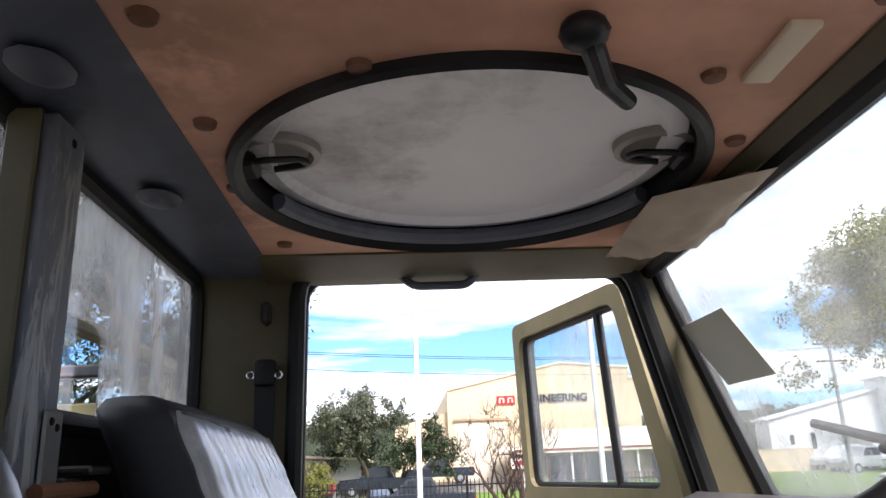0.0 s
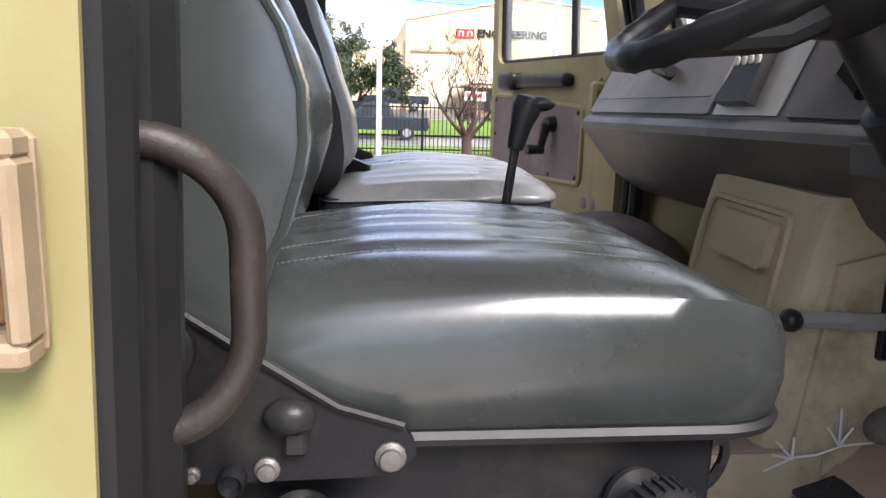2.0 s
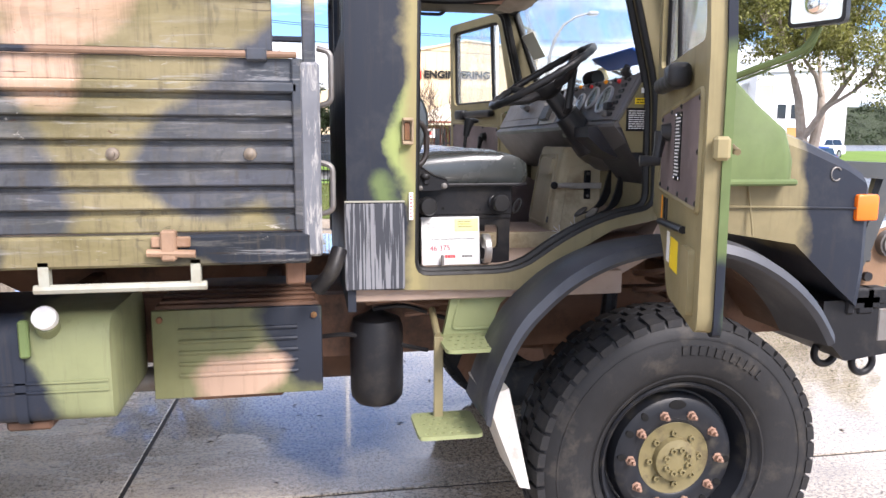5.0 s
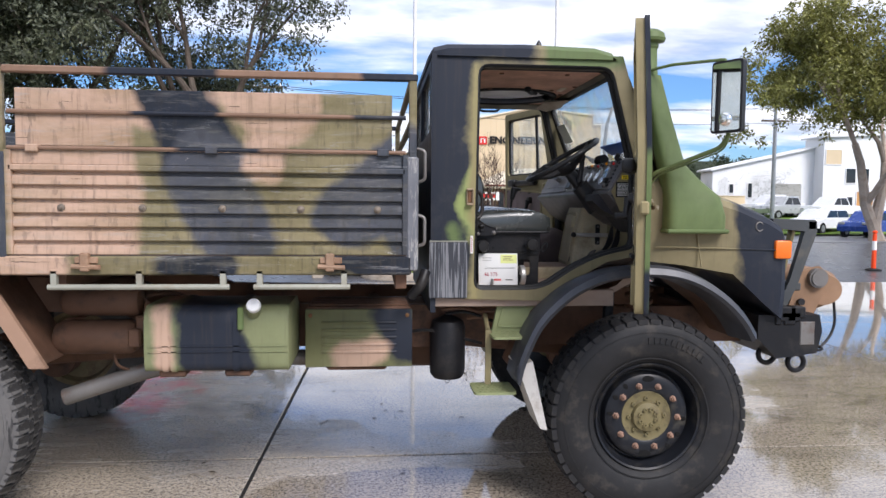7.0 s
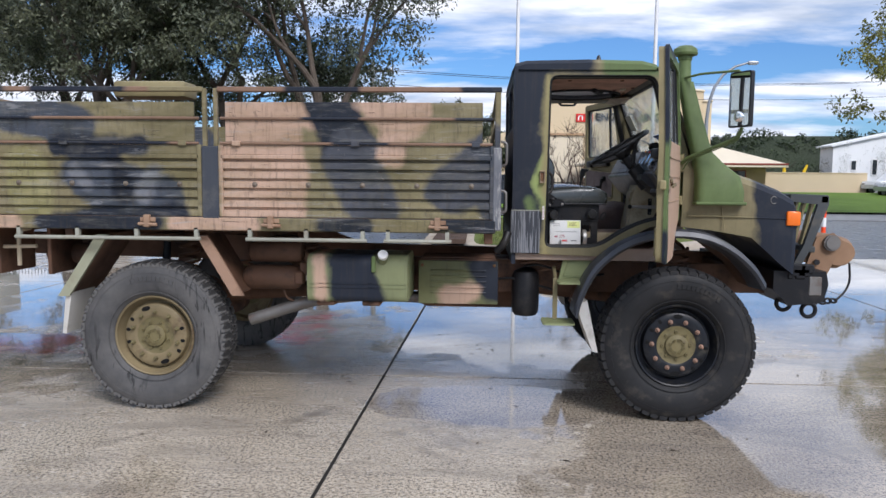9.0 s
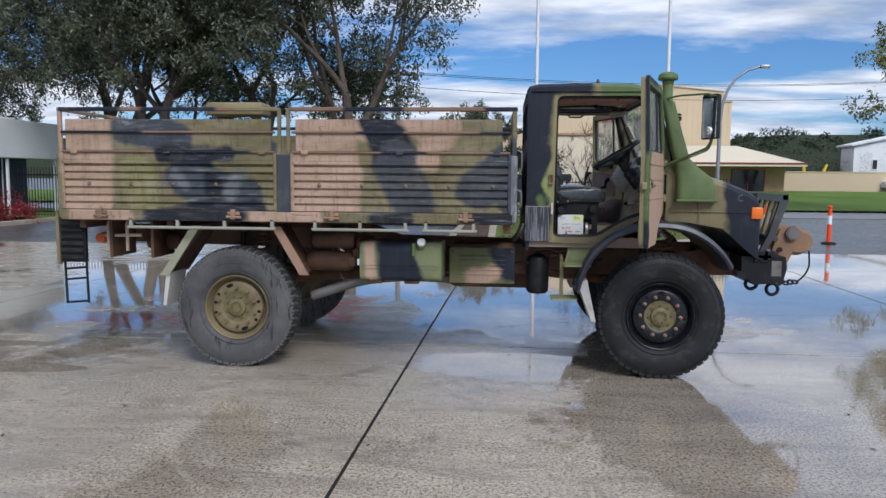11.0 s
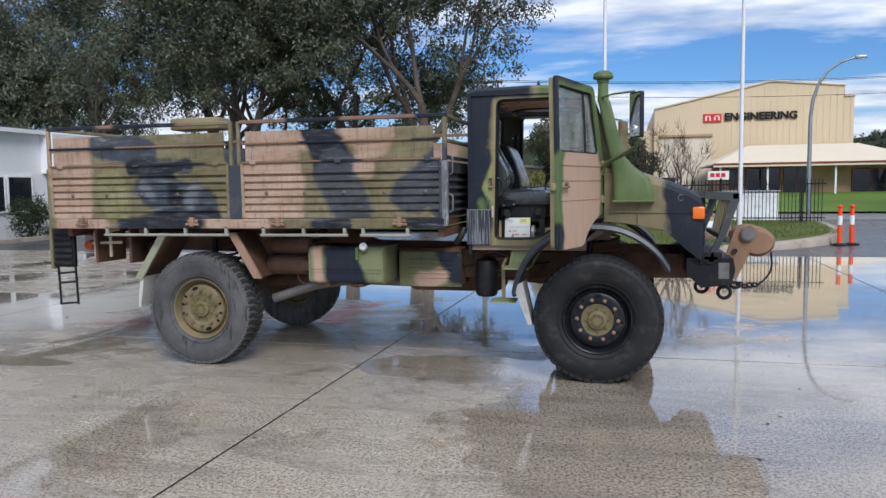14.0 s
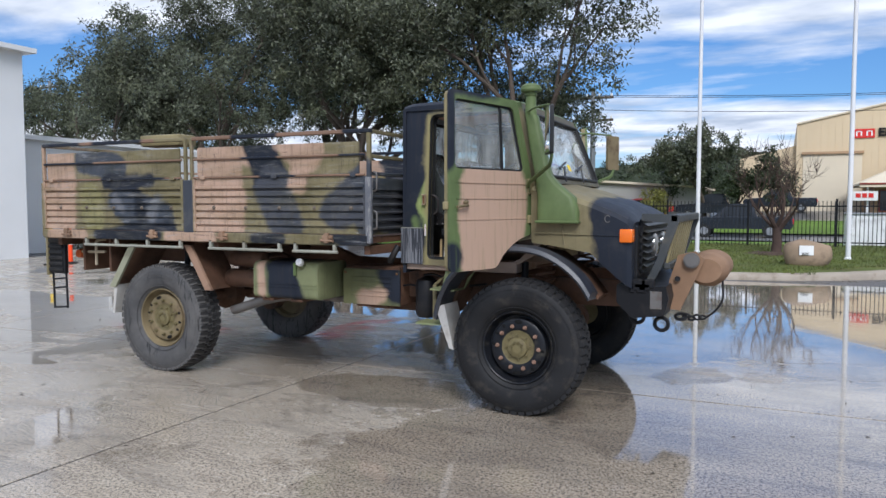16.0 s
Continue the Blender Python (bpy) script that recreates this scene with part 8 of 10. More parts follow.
    for s in (1, -1):
        g = []
        for i in range(n + 1):
            for j in range(n + 1):
                u, v = i / n, j / n
                p = c[0].lerp(c[1], u).lerp(c[3].lerp(c[2], u), v)
                puff = (math.sin(math.pi * u) * math.sin(math.pi * v)) ** 0.5 * 0.028
                p.z += s * puff + 0.016 * noise.noise((u * 4, v * 5, s))* (0 < i < n and 0 < j < n)
                g.append(bm.verts.new(p))
        for i in range(n):
            for j in range(n):
                a = i * (n + 1) + j
                bm.faces.new((g[a], g[a + 1], g[a + n + 2], g[a + n + 1]))
    bmesh.ops.remove_doubles(bm, verts=bm.verts, dist=0.0004)
    part("sun_visor", bm, m_visor, truck, "stained cream sun visor")
    # seat belt on the far pillar
    bm = bmesh.new()
    box(bm, (2.835, 2.080, 1.75), (2.88, 2.086, 2.26), 0.001)
    box(bm, (2.833, 2.065, 2.245), (2.882, 2.100, 2.305), 0.012, seg=2)
    belt = part("seat_belt", bm, m_seal, truck, "black seat belt on the door pillar")
    for x in (2.827, 2.888):
        bm = bmesh.new()
        pts = [(x + 0.008 * math.cos(a), 2.075, 2.27 + 0.008 * math.sin(a)) for a in (k * math.pi / 6 for k in range(13))]
        tube(bm, pts, 0.003, 6, False)
        part("belt_ring", bm, m_chrome, belt)
    bm = bmesh.new()
    box(bm, (2.845, 2.075, 2.385), (2.865, 2.110, 2.435), 0.006)
    part("pillar_hook", bm, m_handle, truck)
    # dark lining of the rear wall
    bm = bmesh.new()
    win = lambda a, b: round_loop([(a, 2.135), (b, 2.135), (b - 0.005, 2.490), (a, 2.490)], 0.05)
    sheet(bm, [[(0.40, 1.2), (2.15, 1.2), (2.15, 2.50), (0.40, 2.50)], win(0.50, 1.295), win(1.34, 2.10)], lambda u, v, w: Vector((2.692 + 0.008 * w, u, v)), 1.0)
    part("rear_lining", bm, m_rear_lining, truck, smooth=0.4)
    bm = bmesh.new()
    box(bm, (2.702, 1.245, 1.75), (2.759, 1.326, 2.487), 0.006)
    part("centre_post", bm, m_post, truck, "bare grey steel post between the rear windows")
    bm = bmesh.new()
    box(bm, (2.702, 1.236, 1.75), (2.742, 1.2445, 2.487), 0.003)
    part("post_flange", bm, m_olive_shaded, truck)
    bm = bmesh.new()
    turned(bm, [(0.006, 0.0), (0.006, 0.001), (0.001, 0.001)], Matrix.Translation((2.759, 1.29, 2.462)) @ Matrix.Rotation(math.pi / 2, 4, "Y"), 10)
    part("post_hole", bm, m_hole, truck)
    # notice taped to the windscreen
    bm = bmesh.new()
    q = [Vector((3.84 - 0.40 * (v - 2.28), u, v)) for u, v in ((2.015, 2.207), (1.80, 2.204), (1.865, 2.348), (2.09, 2.350))]
    vs = [bm.verts.new(p) for p in q] + [bm.verts.new(p + Vector((-0.002, 0, -0.001))) for p in q]
    bm.faces.new(vs[:4]); bm.faces.new(vs[7:3:-1])
    for i in range(4):
        bm.faces.new((vs[i], vs[(i + 1) % 4], vs[(i + 1) % 4 + 4], vs[i + 4]))
    part("screen_notice", bm, m_notice, truck, "grey card taped to the windscreen", 0)


def build_loose():
    # record book propped against the seat stand
    book = empty("record_book", "white record book with yellow label leaning on seat stand", "book", at=(3.085, 0.490, 1.222))
    m = pose(0, 0, 0, -8, 0, 0)
    bm = bmesh.new()
    box(bm, (-0.12, -0.012, 0.0), (0.12, 0.012, 0.195), 0.004, m, 2)
    part("cover", bm, m_paper, book)
    bm = bmesh.new()
    box(bm, (0.015, -0.0135, 0.135), (0.115, -0.0125, 0.188), 0, m)
    part("label", bm, m_yellow_pale, book, "pale yellow stock label", 0)
    face = m @ Matrix.Translation((0, -0.0128, 0)) @ Matrix.Rotation(math.pi / 2, 4, "X")
    lettering("RECORD BOOK FOR SERVICE EQUIPMENT", 0.0095, face @ Matrix.Translation((0.01, 0.105, 0)), m_ink, book, depth=0.0004)
    bars(3, face @ Matrix.Translation((0.065, 0.165, 0.001)), 0.07, 0.03, m_olive, book, "label_print", 3)
    lettering("46 375", 0.030, face @ Matrix.Translation((-0.045, 0.068, 0)) @ Matrix.Rotation(0.03, 4, "Z"), m_redink, book, "red_writing", depth=0.0004)
    bars(1, face @ Matrix.Translation((0.0, 0.035, 0)), 0.05, 0.03, m_redpen, book, "red_note", 11)
    bars(1, face @ Matrix.Translation((0.07, 0.035, 0)), 0.05, 0.018, m_steel_dull, book, "pencil_note", 12)
    bars(2, face @ Matrix.Translation((-0.06, 0.16, 0)), 0.07, 0.03, m_lightink, book, "pencil_note", 13)
    bm = bmesh.new()
    box(bm, (-0.045, -0.035, 0), (-0.045 + 0.012, -0.02, 0.045), 0.003)
    part("clip", bm, m_steel, book)
    bm = bmesh.new()
    turned(bm, [(0.058, 0), (0.062, 0.004), (0.062, 0.026), (0.058, 0.03), (0.05, 0.03), (0.05, 0.0)], Matrix.Translation((3.218, 0.508, 1.283)) @ Matrix.Rotation(radians(90), 4, "Y"), 28, closed=True)
    tagged(part("steel_ring", bm, m_steel_pale, None), "machined steel ring clamp standing on cab floor", "ring clamp")
    bm = bmesh.new()
    sheet(bm, [[(2.90, 1.222), (2.975, 1.222), (2.97, 1.38), (2.905, 1.39)]], lambda u, v, w: Vector((u, 0.53 + 0.04 * w, v)), 1.0)
    tagged(part("card_folder", bm, m_card, None, smooth=0), "brown card folder beside the record book", "folder")
    # blue folder on the instrument panel
    bm = bmesh.new()
    box(bm, (-0.10, -0.19, 0.0), (0.0, 0.19, 0.012), 0.003, pose(3.905, 0.70, 2.045, 0, 30, 4))
    tagged(part("blue_folder", bm, m_blue, None), "blue plastic folder lying on the dashboard", "folder")
    bm = bmesh.new()
    box(bm, (0, 0, 0), (0.002, 0.09, 0.065), 0, pose(3.93, 0.98, 2.02, 0, -25, 0))
    sticker = tagged(part("caution_label", bm, m_yellow, None, smooth=0), "yellow caution label standing behind the steering wheel", "label")
    lettering("CAUTION", 0.017, pose(3.93, 0.98, 2.02, 0, -25, 0) @ Matrix.Translation((-0.0006, 0.045, 0.052)) @ Matrix.Rotation(radians(-90), 4, "Z") @ Matrix.Rotation(radians(90), 4, "X"), m_ink, sticker, depth=0.0004)


m_vinyl_slate = vinyl("blue-black seat vinyl", (0.030, 0.034, 0.044), 0.40)
m_pad = plain("worn pedal rubber", (0.16, 0.145, 0.125), 0.7, 0, 0.4, 40, 0.4, (0.05, 0.045, 0.04))
m_mat = plain("torn black mat", (0.030, 0.030, 0.032), 0.55, 0, 0.5, 16, 0.5, (0.22, 0.21, 0.20))
m_stone_chip = plain("pale dirt", (0.45, 0.38, 0.28), 0.8, 0, 0.3, 40, 0.3)
# grey vinyl whose base colour is paled by the sky's sheen
m_vinyl_sheen = vinyl("grey seat vinyl paled by sky sheen", (0.33, 0.335, 0.335), 0.28)
m_red = plain("red plastic", (0.55, 0.03, 0.03), 0.4, 0, 0.1, 20, 0.05)
m_redpen = plain("bright red ink", (0.65, 0.08, 0.08), 0.6, 0, 0.1, 20, 0.02)
m_lightink = plain("faint pencil", (0.45, 0.45, 0.44), 0.8, 0, 0.1, 20, 0.02)
m_yellow_pale = plain("pale yellow label", (0.72, 0.76, 0.30), 0.7, 0, 0.08, 10, 0.03)
m_panel = vinyl("brown-grey instrument panel", (0.125, 0.115, 0.110), 0.45)
m_knee = vinyl("black knee panel moulding", (0.030, 0.030, 0.034), 0.4)
m_steel_pale = plain("pale brushed metal", (0.50, 0.48, 0.45), 0.4, 0.6, 0.2, 20, 0.1)
m_header = vinyl("blue-grey padding", (0.075, 0.085, 0.108), 0.5)
m_headliner_dark = plain("brown plastic cap", (0.16, 0.075, 0.045), 0.5, 0, 0.2, 20, 0.1)
m_lid = plain("pale grey lid paint", (0.80, 0.79, 0.80), 0.45, 0, 0.12, 5, 0.1, (0.36, 0.34, 0.33))
m_catch = plain("worn grey metal", (0.26, 0.245, 0.22), 0.45, 0.3, 0.3, 20, 0.15)
m_lampcover = plain("cream plastic", (0.62, 0.52, 0.38), 0.45, 0, 0.1, 10, 0.05)
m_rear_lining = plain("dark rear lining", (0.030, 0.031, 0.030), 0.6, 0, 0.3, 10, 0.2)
m_notice = plain("grey card", (0.50, 0.50, 0.42), 0.8, 0, 0.1, 10, 0.05)


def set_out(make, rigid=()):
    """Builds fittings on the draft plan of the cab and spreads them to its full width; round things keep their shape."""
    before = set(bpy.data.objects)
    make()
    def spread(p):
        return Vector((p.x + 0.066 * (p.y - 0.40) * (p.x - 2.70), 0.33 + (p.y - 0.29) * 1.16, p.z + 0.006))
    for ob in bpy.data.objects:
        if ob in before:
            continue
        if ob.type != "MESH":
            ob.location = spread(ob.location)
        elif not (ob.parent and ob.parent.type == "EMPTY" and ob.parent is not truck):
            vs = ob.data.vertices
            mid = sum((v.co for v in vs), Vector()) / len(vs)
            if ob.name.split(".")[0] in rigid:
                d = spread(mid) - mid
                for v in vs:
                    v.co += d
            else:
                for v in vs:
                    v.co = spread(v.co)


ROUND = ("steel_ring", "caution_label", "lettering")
build_driver_seat()
build_passenger_seat()
build_steering()
build_dash()
build_tunnel()
build_ceiling()
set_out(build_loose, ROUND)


# ---- round the yard ----
def leafy(name, color, var, back=0.35):
    s = Nodes(name)
    isle = s.node("ShaderNodeNewGeometry").outputs["Random Per Island"]
    c = s.mix(isle, tuple(k * (1 - var) for k in color), tuple(k * (1 + var) for k in color))
    c = s.mix(s.ramp(s.noise(0.6, 3), 0.35, 0.65), c, s.mix(1.0, c, (1.06, 1.0, 0.85), "MULTIPLY"))
    nt = s.nt
    s.done(c, 0.5)
    glow, both = s.node("ShaderNodeBsdfTranslucent"), s.node("ShaderNodeMixShader")
    s.put(glow.inputs["Color"], c)
    both.inputs[0].default_value = back
    nt.links.new(s.bsdf.outputs[0], both.inputs[1]); nt.links.new(glow.outputs[0], both.inputs[2])
    nt.links.new(both.outputs[0], nt.nodes["Material Output"].inputs["Surface"])
    return s.mat


m_leaf_grey = leafy("grey-green gum leaves", (0.105, 0.120, 0.080), 0.7)
m_leaf_bright = leafy("sunlit yellow-green leaves", (0.20, 0.205, 0.055), 0.5)
m_leaf_dark = leafy("dark leaves", (0.038, 0.056, 0.026), 0.5)
m_leaf_red = leafy("red shrub leaves", (0.26, 0.03, 0.035), 0.4)
m_bark = plain("grey-brown bark", (0.12, 0.095, 0.075), 0.85, 0, 0.35, 7, 0.5, (0.06, 0.045, 0.035), 0.02)
m_bark_pale = plain("pale gum bark", (0.42, 0.35, 0.29), 0.8, 0, 0.3, 4, 0.4, (0.25, 0.18, 0.13), 0.02)
m_twig = plain("bare branch bark", (0.075, 0.050, 0.040), 0.85, 0, 0.35, 12, 0.4)
m_grass = plain("grass", (0.105, 0.135, 0.030), 0.85, 0, 0.35, 3.5, 0.6, (0.16, 0.13, 0.055), 0.03)
m_grass_far = plain("bright lawn", (0.115, 0.19, 0.028), 0.85, 0, 0.25, 1.2, 0.5, None, 0.03)
m_kerb = plain("concrete kerb", (0.36, 0.31, 0.25), 0.8, 0, 0.25, 5, 0.4, (0.20, 0.16, 0.12))
m_mulch = plain("dark garden soil", (0.09, 0.06, 0.045), 0.95, 0, 0.4, 14, 0.7, None, 0.03)
m_fence = plain("black fence paint", (0.012, 0.012, 0.013), 0.4, 0, 0.2, 20, 0.1)
m_pole = plain("white pole paint", (0.72, 0.72, 0.72), 0.35, 0, 0.08, 6, 0.05)
m_galv = plain("galvanised steel", (0.33, 0.34, 0.35), 0.45, 0.7, 0.15, 10, 0.1)
m_cream_wall = plain("cream wall sheeting", (0.62, 0.50, 0.33), 0.7, 0, 0.07, 1.0, 0.1)
m_cream_roof = plain("cream roof sheeting", (0.66, 0.58, 0.44), 0.55, 0, 0.08, 1.2, 0.1)
m_brick = plain("tan brickwork", (0.42, 0.28, 0.17), 0.85, 0, 0.2, 5, 0.3)
m_white_wall = plain("white wall paint", (0.74, 0.75, 0.75), 0.7, 0, 0.07, 1.0, 0.08)
m_grey_shed = plain("grey shed sheeting", (0.36, 0.36, 0.33), 0.6, 0, 0.1, 1.0, 0.1)
m_redtrim = plain("dark red trim", (0.22, 0.045, 0.035), 0.5, 0, 0.15, 4, 0.05)
m_dkglass = plain("dark window glass", (0.012, 0.016, 0.022), 0.06, 0, 0.3, 2, 0.02)
m_redsign = plain("red sign", (0.62, 0.035, 0.03), 0.5, 0, 0.08, 4, 0.03)
m_navy = plain("navy blue panel", (0.018, 0.032, 0.055), 0.4, 0, 0.15, 3, 0.05)
m_orange_post = plain("orange bollard plastic", (0.85, 0.075, 0.015), 0.5, 0, 0.1, 8, 0.1)
m_stone = plain("sandstone boulder", (0.34, 0.25, 0.17), 0.9, 0, 0.3, 5, 0.7, (0.20, 0.15, 0.11), 0.03)
m_tyre = plain("car tyre", (0.02, 0.02, 0.02), 0.7, 0, 0.2, 10, 0.1)
m_road = plain("pale wet road", (0.17, 0.17, 0.175), 0.35, 0, 0.2, 2, 0.15)
m_hill = plain("far wooded hill", (0.040, 0.052, 0.028), 0.95, 0, 0.5, 0.25, 0.9, (0.025, 0.035, 0.022), 1.0)
m_yellow_paint = plain("yellow machine paint", (0.75, 0.50, 0.02), 0.5, 0, 0.1, 4, 0.05)
m_door_wood = plain("orange timber door", (0.50, 0.26, 0.09), 0.6, 0, 0.15, 3, 0.1)


def crown(bm, centres, leaves, size, seed, droop=0.7):
    """Leaves hung in clumps round the given twig ends (centre, radius)."""
    rnd = random.Random(seed)
    total = sum(r ** 2 for _, r in centres)
    for c, r in centres:
        n = int(leaves * r ** 2 / total)
        # small tufts inside each clump leave gaps between them
        tufts = [(Vector((rnd.gauss(0, 0.5), rnd.gauss(0, 0.5), rnd.gauss(0, 0.40))) * r + c) for _ in range(max(3, int(r * 9)))]
        for _ in range(n):
            t = rnd.choice(tufts)
            p = t + Vector((rnd.gauss(0, 0.15), rnd.gauss(0, 0.15), rnd.gauss(0, 0.15))) * (0.6 + r * 0.5)
            way = Vector((rnd.gauss(0, 1), rnd.gauss(0, 1), rnd.gauss(-droop, 0.8))).normalized()
            side = way.orthogonal().normalized()
            side.rotate(Matrix.Rotation(rnd.uniform(0, 6.3), 3, way))
            L, W = size * rnd.uniform(0.6, 1.3), size * rnd.uniform(0.13, 0.24)
            a, b, d = p, p + way * L, p + way * L * 0.45
            bm.faces.new((bm.verts.new(a), bm.verts.new(d + side * W), bm.verts.new(b), bm.verts.new(d - side * W)))


def limb(bm, p, way, length, r, depth, rnd, tips, spread=0.6, up=0.15, seg=6):
    """A tapering, bending limb that forks; collects the ends of its twigs."""
    pts, rs = [p], [r]
    n = 5
    for k in range(n):
        way = (way + Vector((rnd.gauss(0, 0.13), rnd.gauss(0, 0.13), rnd.gauss(0.02, 0.10)))).normalized()
        p = p + way * length / n
        pts.append(p)
        rs.append(r * (1 - 0.5 * (k + 1) / n))
    tube(bm, pts, rs, seg)
    if depth == 0:
        tips.append(pts[-1])
        return
    for k in range(rnd.choice((2, 3, 3))):
        q = way + Vector((rnd.gauss(0, spread), rnd.gauss(0, spread), rnd.gauss(up, spread * 0.5)))
        i = n if k == 0 else rnd.randint(2, n)
        limb(bm, pts[i], q.normalized(), length * rnd.uniform(0.55, 0.8), rs[i] * 0.72, depth - 1, rnd, tips, spread, up, max(4, seg - 1))


def gum_tree(name, at, height, reach, seed, leaves, label, leaf=None, bark=None, size=0.26, clump=1.25, lean_way=(0, 0), stems=1, depth=3, fill=2, low=0.6):
    rnd = random.Random(seed)
    tree = empty(name, label, "tree", "gum trees", at)
    bm, tips = bmesh.new(), []
    for k in range(stems):
        way = Vector((lean_way[0] + rnd.gauss(0, 0.12) * stems, lean_way[1] + rnd.gauss(0, 0.12) * stems, 1)).normalized()
        limb(bm, Vector((0.25 * k, 0, -0.1)), way, height * 0.36, height * 0.022, depth, rnd, tips, 0.5 * reach, 0.35, 9)
    part("trunk", bm, bark or m_bark, tree)
    bm = bmesh.new()
    spots = [(t, clump * rnd.uniform(0.7, 1.2)) for t in tips]
    for t in tips:
        for _ in range(fill):
            # weeping sprays hang below and beside each twig end
            spots.append((t + Vector((rnd.gauss(0, 0.9), rnd.gauss(0, 0.9), rnd.gauss(-0.5, 0.7))) * clump, clump * rnd.uniform(0.45, 0.9)))
    spots = [(p, r) for p, r in spots if p.z > low]
    crown(bm, spots, leaves, size, seed + 1)
    part("crown", bm, leaf or m_leaf_grey, tree, smooth=0)
    return tree


GUMS = ((-3.6, 22.5, 14.5, 0.95), (-7.5, 23.5, 15.5, 1.2), (-11.5, 22.5, 14.5, 1.2), (-15.5, 25.0, 15.5, 1.2), (-20.5, 24.5, 14.5, 1.2), (-26.0, 24.0, 12.5, 1.1))
for k, (x, y, h, reach) in enumerate(GUMS):
    gum_tree("gum_tree", (x, y, 0), h, reach, 40 + k, 60000, "tall grey-green gum tree behind the yard", stems=2, size=0.18, clump=1.35, lean_way=(0.05 if k == 0 else 0, -0.05), fill=3, low=4.3)
gum_tree("gum_tree", (-30.5, 24.5, 0), 15.0, 1.15, 49, 60000, "tall grey-green gum tree behind the white office", stems=2, size=0.19, clump=1.4, fill=3, low=4.3)
gum_tree("gum_tree", (27.2, 30.8, 0), 14.5, 1.0, 77, 52000, "pale-barked gum tree with yellow-green leaves", m_leaf_bright, m_bark_pale, 0.22, 1.4, (-0.03, 0.1), 2, fill=3, low=2.8)
gum_tree("gum_tree", (0.6, 47.0, 0.7), 8.2, 0.85, 91, 16000, "round gum tree beyond the road", m_leaf_grey, m_bark, 0.24, 0.95, depth=2, stems=2, fill=3, low=1.4)
gum_tree("gum_tree", (2.4, 48.0, 0.7), 6.4, 0.85, 92, 12000, "round gum tree beyond the road", m_leaf_dark, m_bark, 0.24, 0.9, depth=2, stems=2, fill=3, low=1.2)
gum_tree("gum_tree", (-2.5, 44.0, 0.5), 2.6, 0.9, 93, 4000, "low shrubby tree by the shed", m_leaf_bright, m_bark, 0.2, 0.7, depth=1, stems=3)


def bare_tree():
    tree = empty("bare_tree", "leafless small tree in a mulched bed on grass", "tree", "", (5.62, 18.0, 0.28))
    rnd = random.Random(12)
    bm, tips = bmesh.new(), []
    tube(bm, [(0, 0, -0.05), (0.02, 0, 0.35), (0.0, 0.02, 0.75)], [0.17, 0.13, 0.12], 12)
    for k in range(6):
        a = k * 1.05 + rnd.uniform(-0.2, 0.2)
        limb(bm, Vector((0, 0, 0.55 + 0.05 * k)), Vector((math.cos(a) * 0.8, math.sin(a) * 0.8, 1)).normalized(), 1.0, 0.06, 3, rnd, tips, 0.42, 0.25, 7)
    part("trunk", bm, m_twig, tree)
    bm = bmesh.new()
    for t in tips:
        for k in range(3):
            q = Vector((rnd.gauss(0, 0.5), rnd.gauss(0, 0.5), rnd.gauss(0.8, 0.4))).normalized()
            tube(bm, [t, t + q * 0.2, t + q * 0.42 + Vector((0, 0, 0.04))], [0.008, 0.006, 0.002], 4)
    part("twig_mass", bm, m_twig, tree)


bare_tree()


# grass island: kerb, lawn, mulch, boulder
def island_z(y):
    return 0.14 + max(0.0, y - 13.0) * 0.032


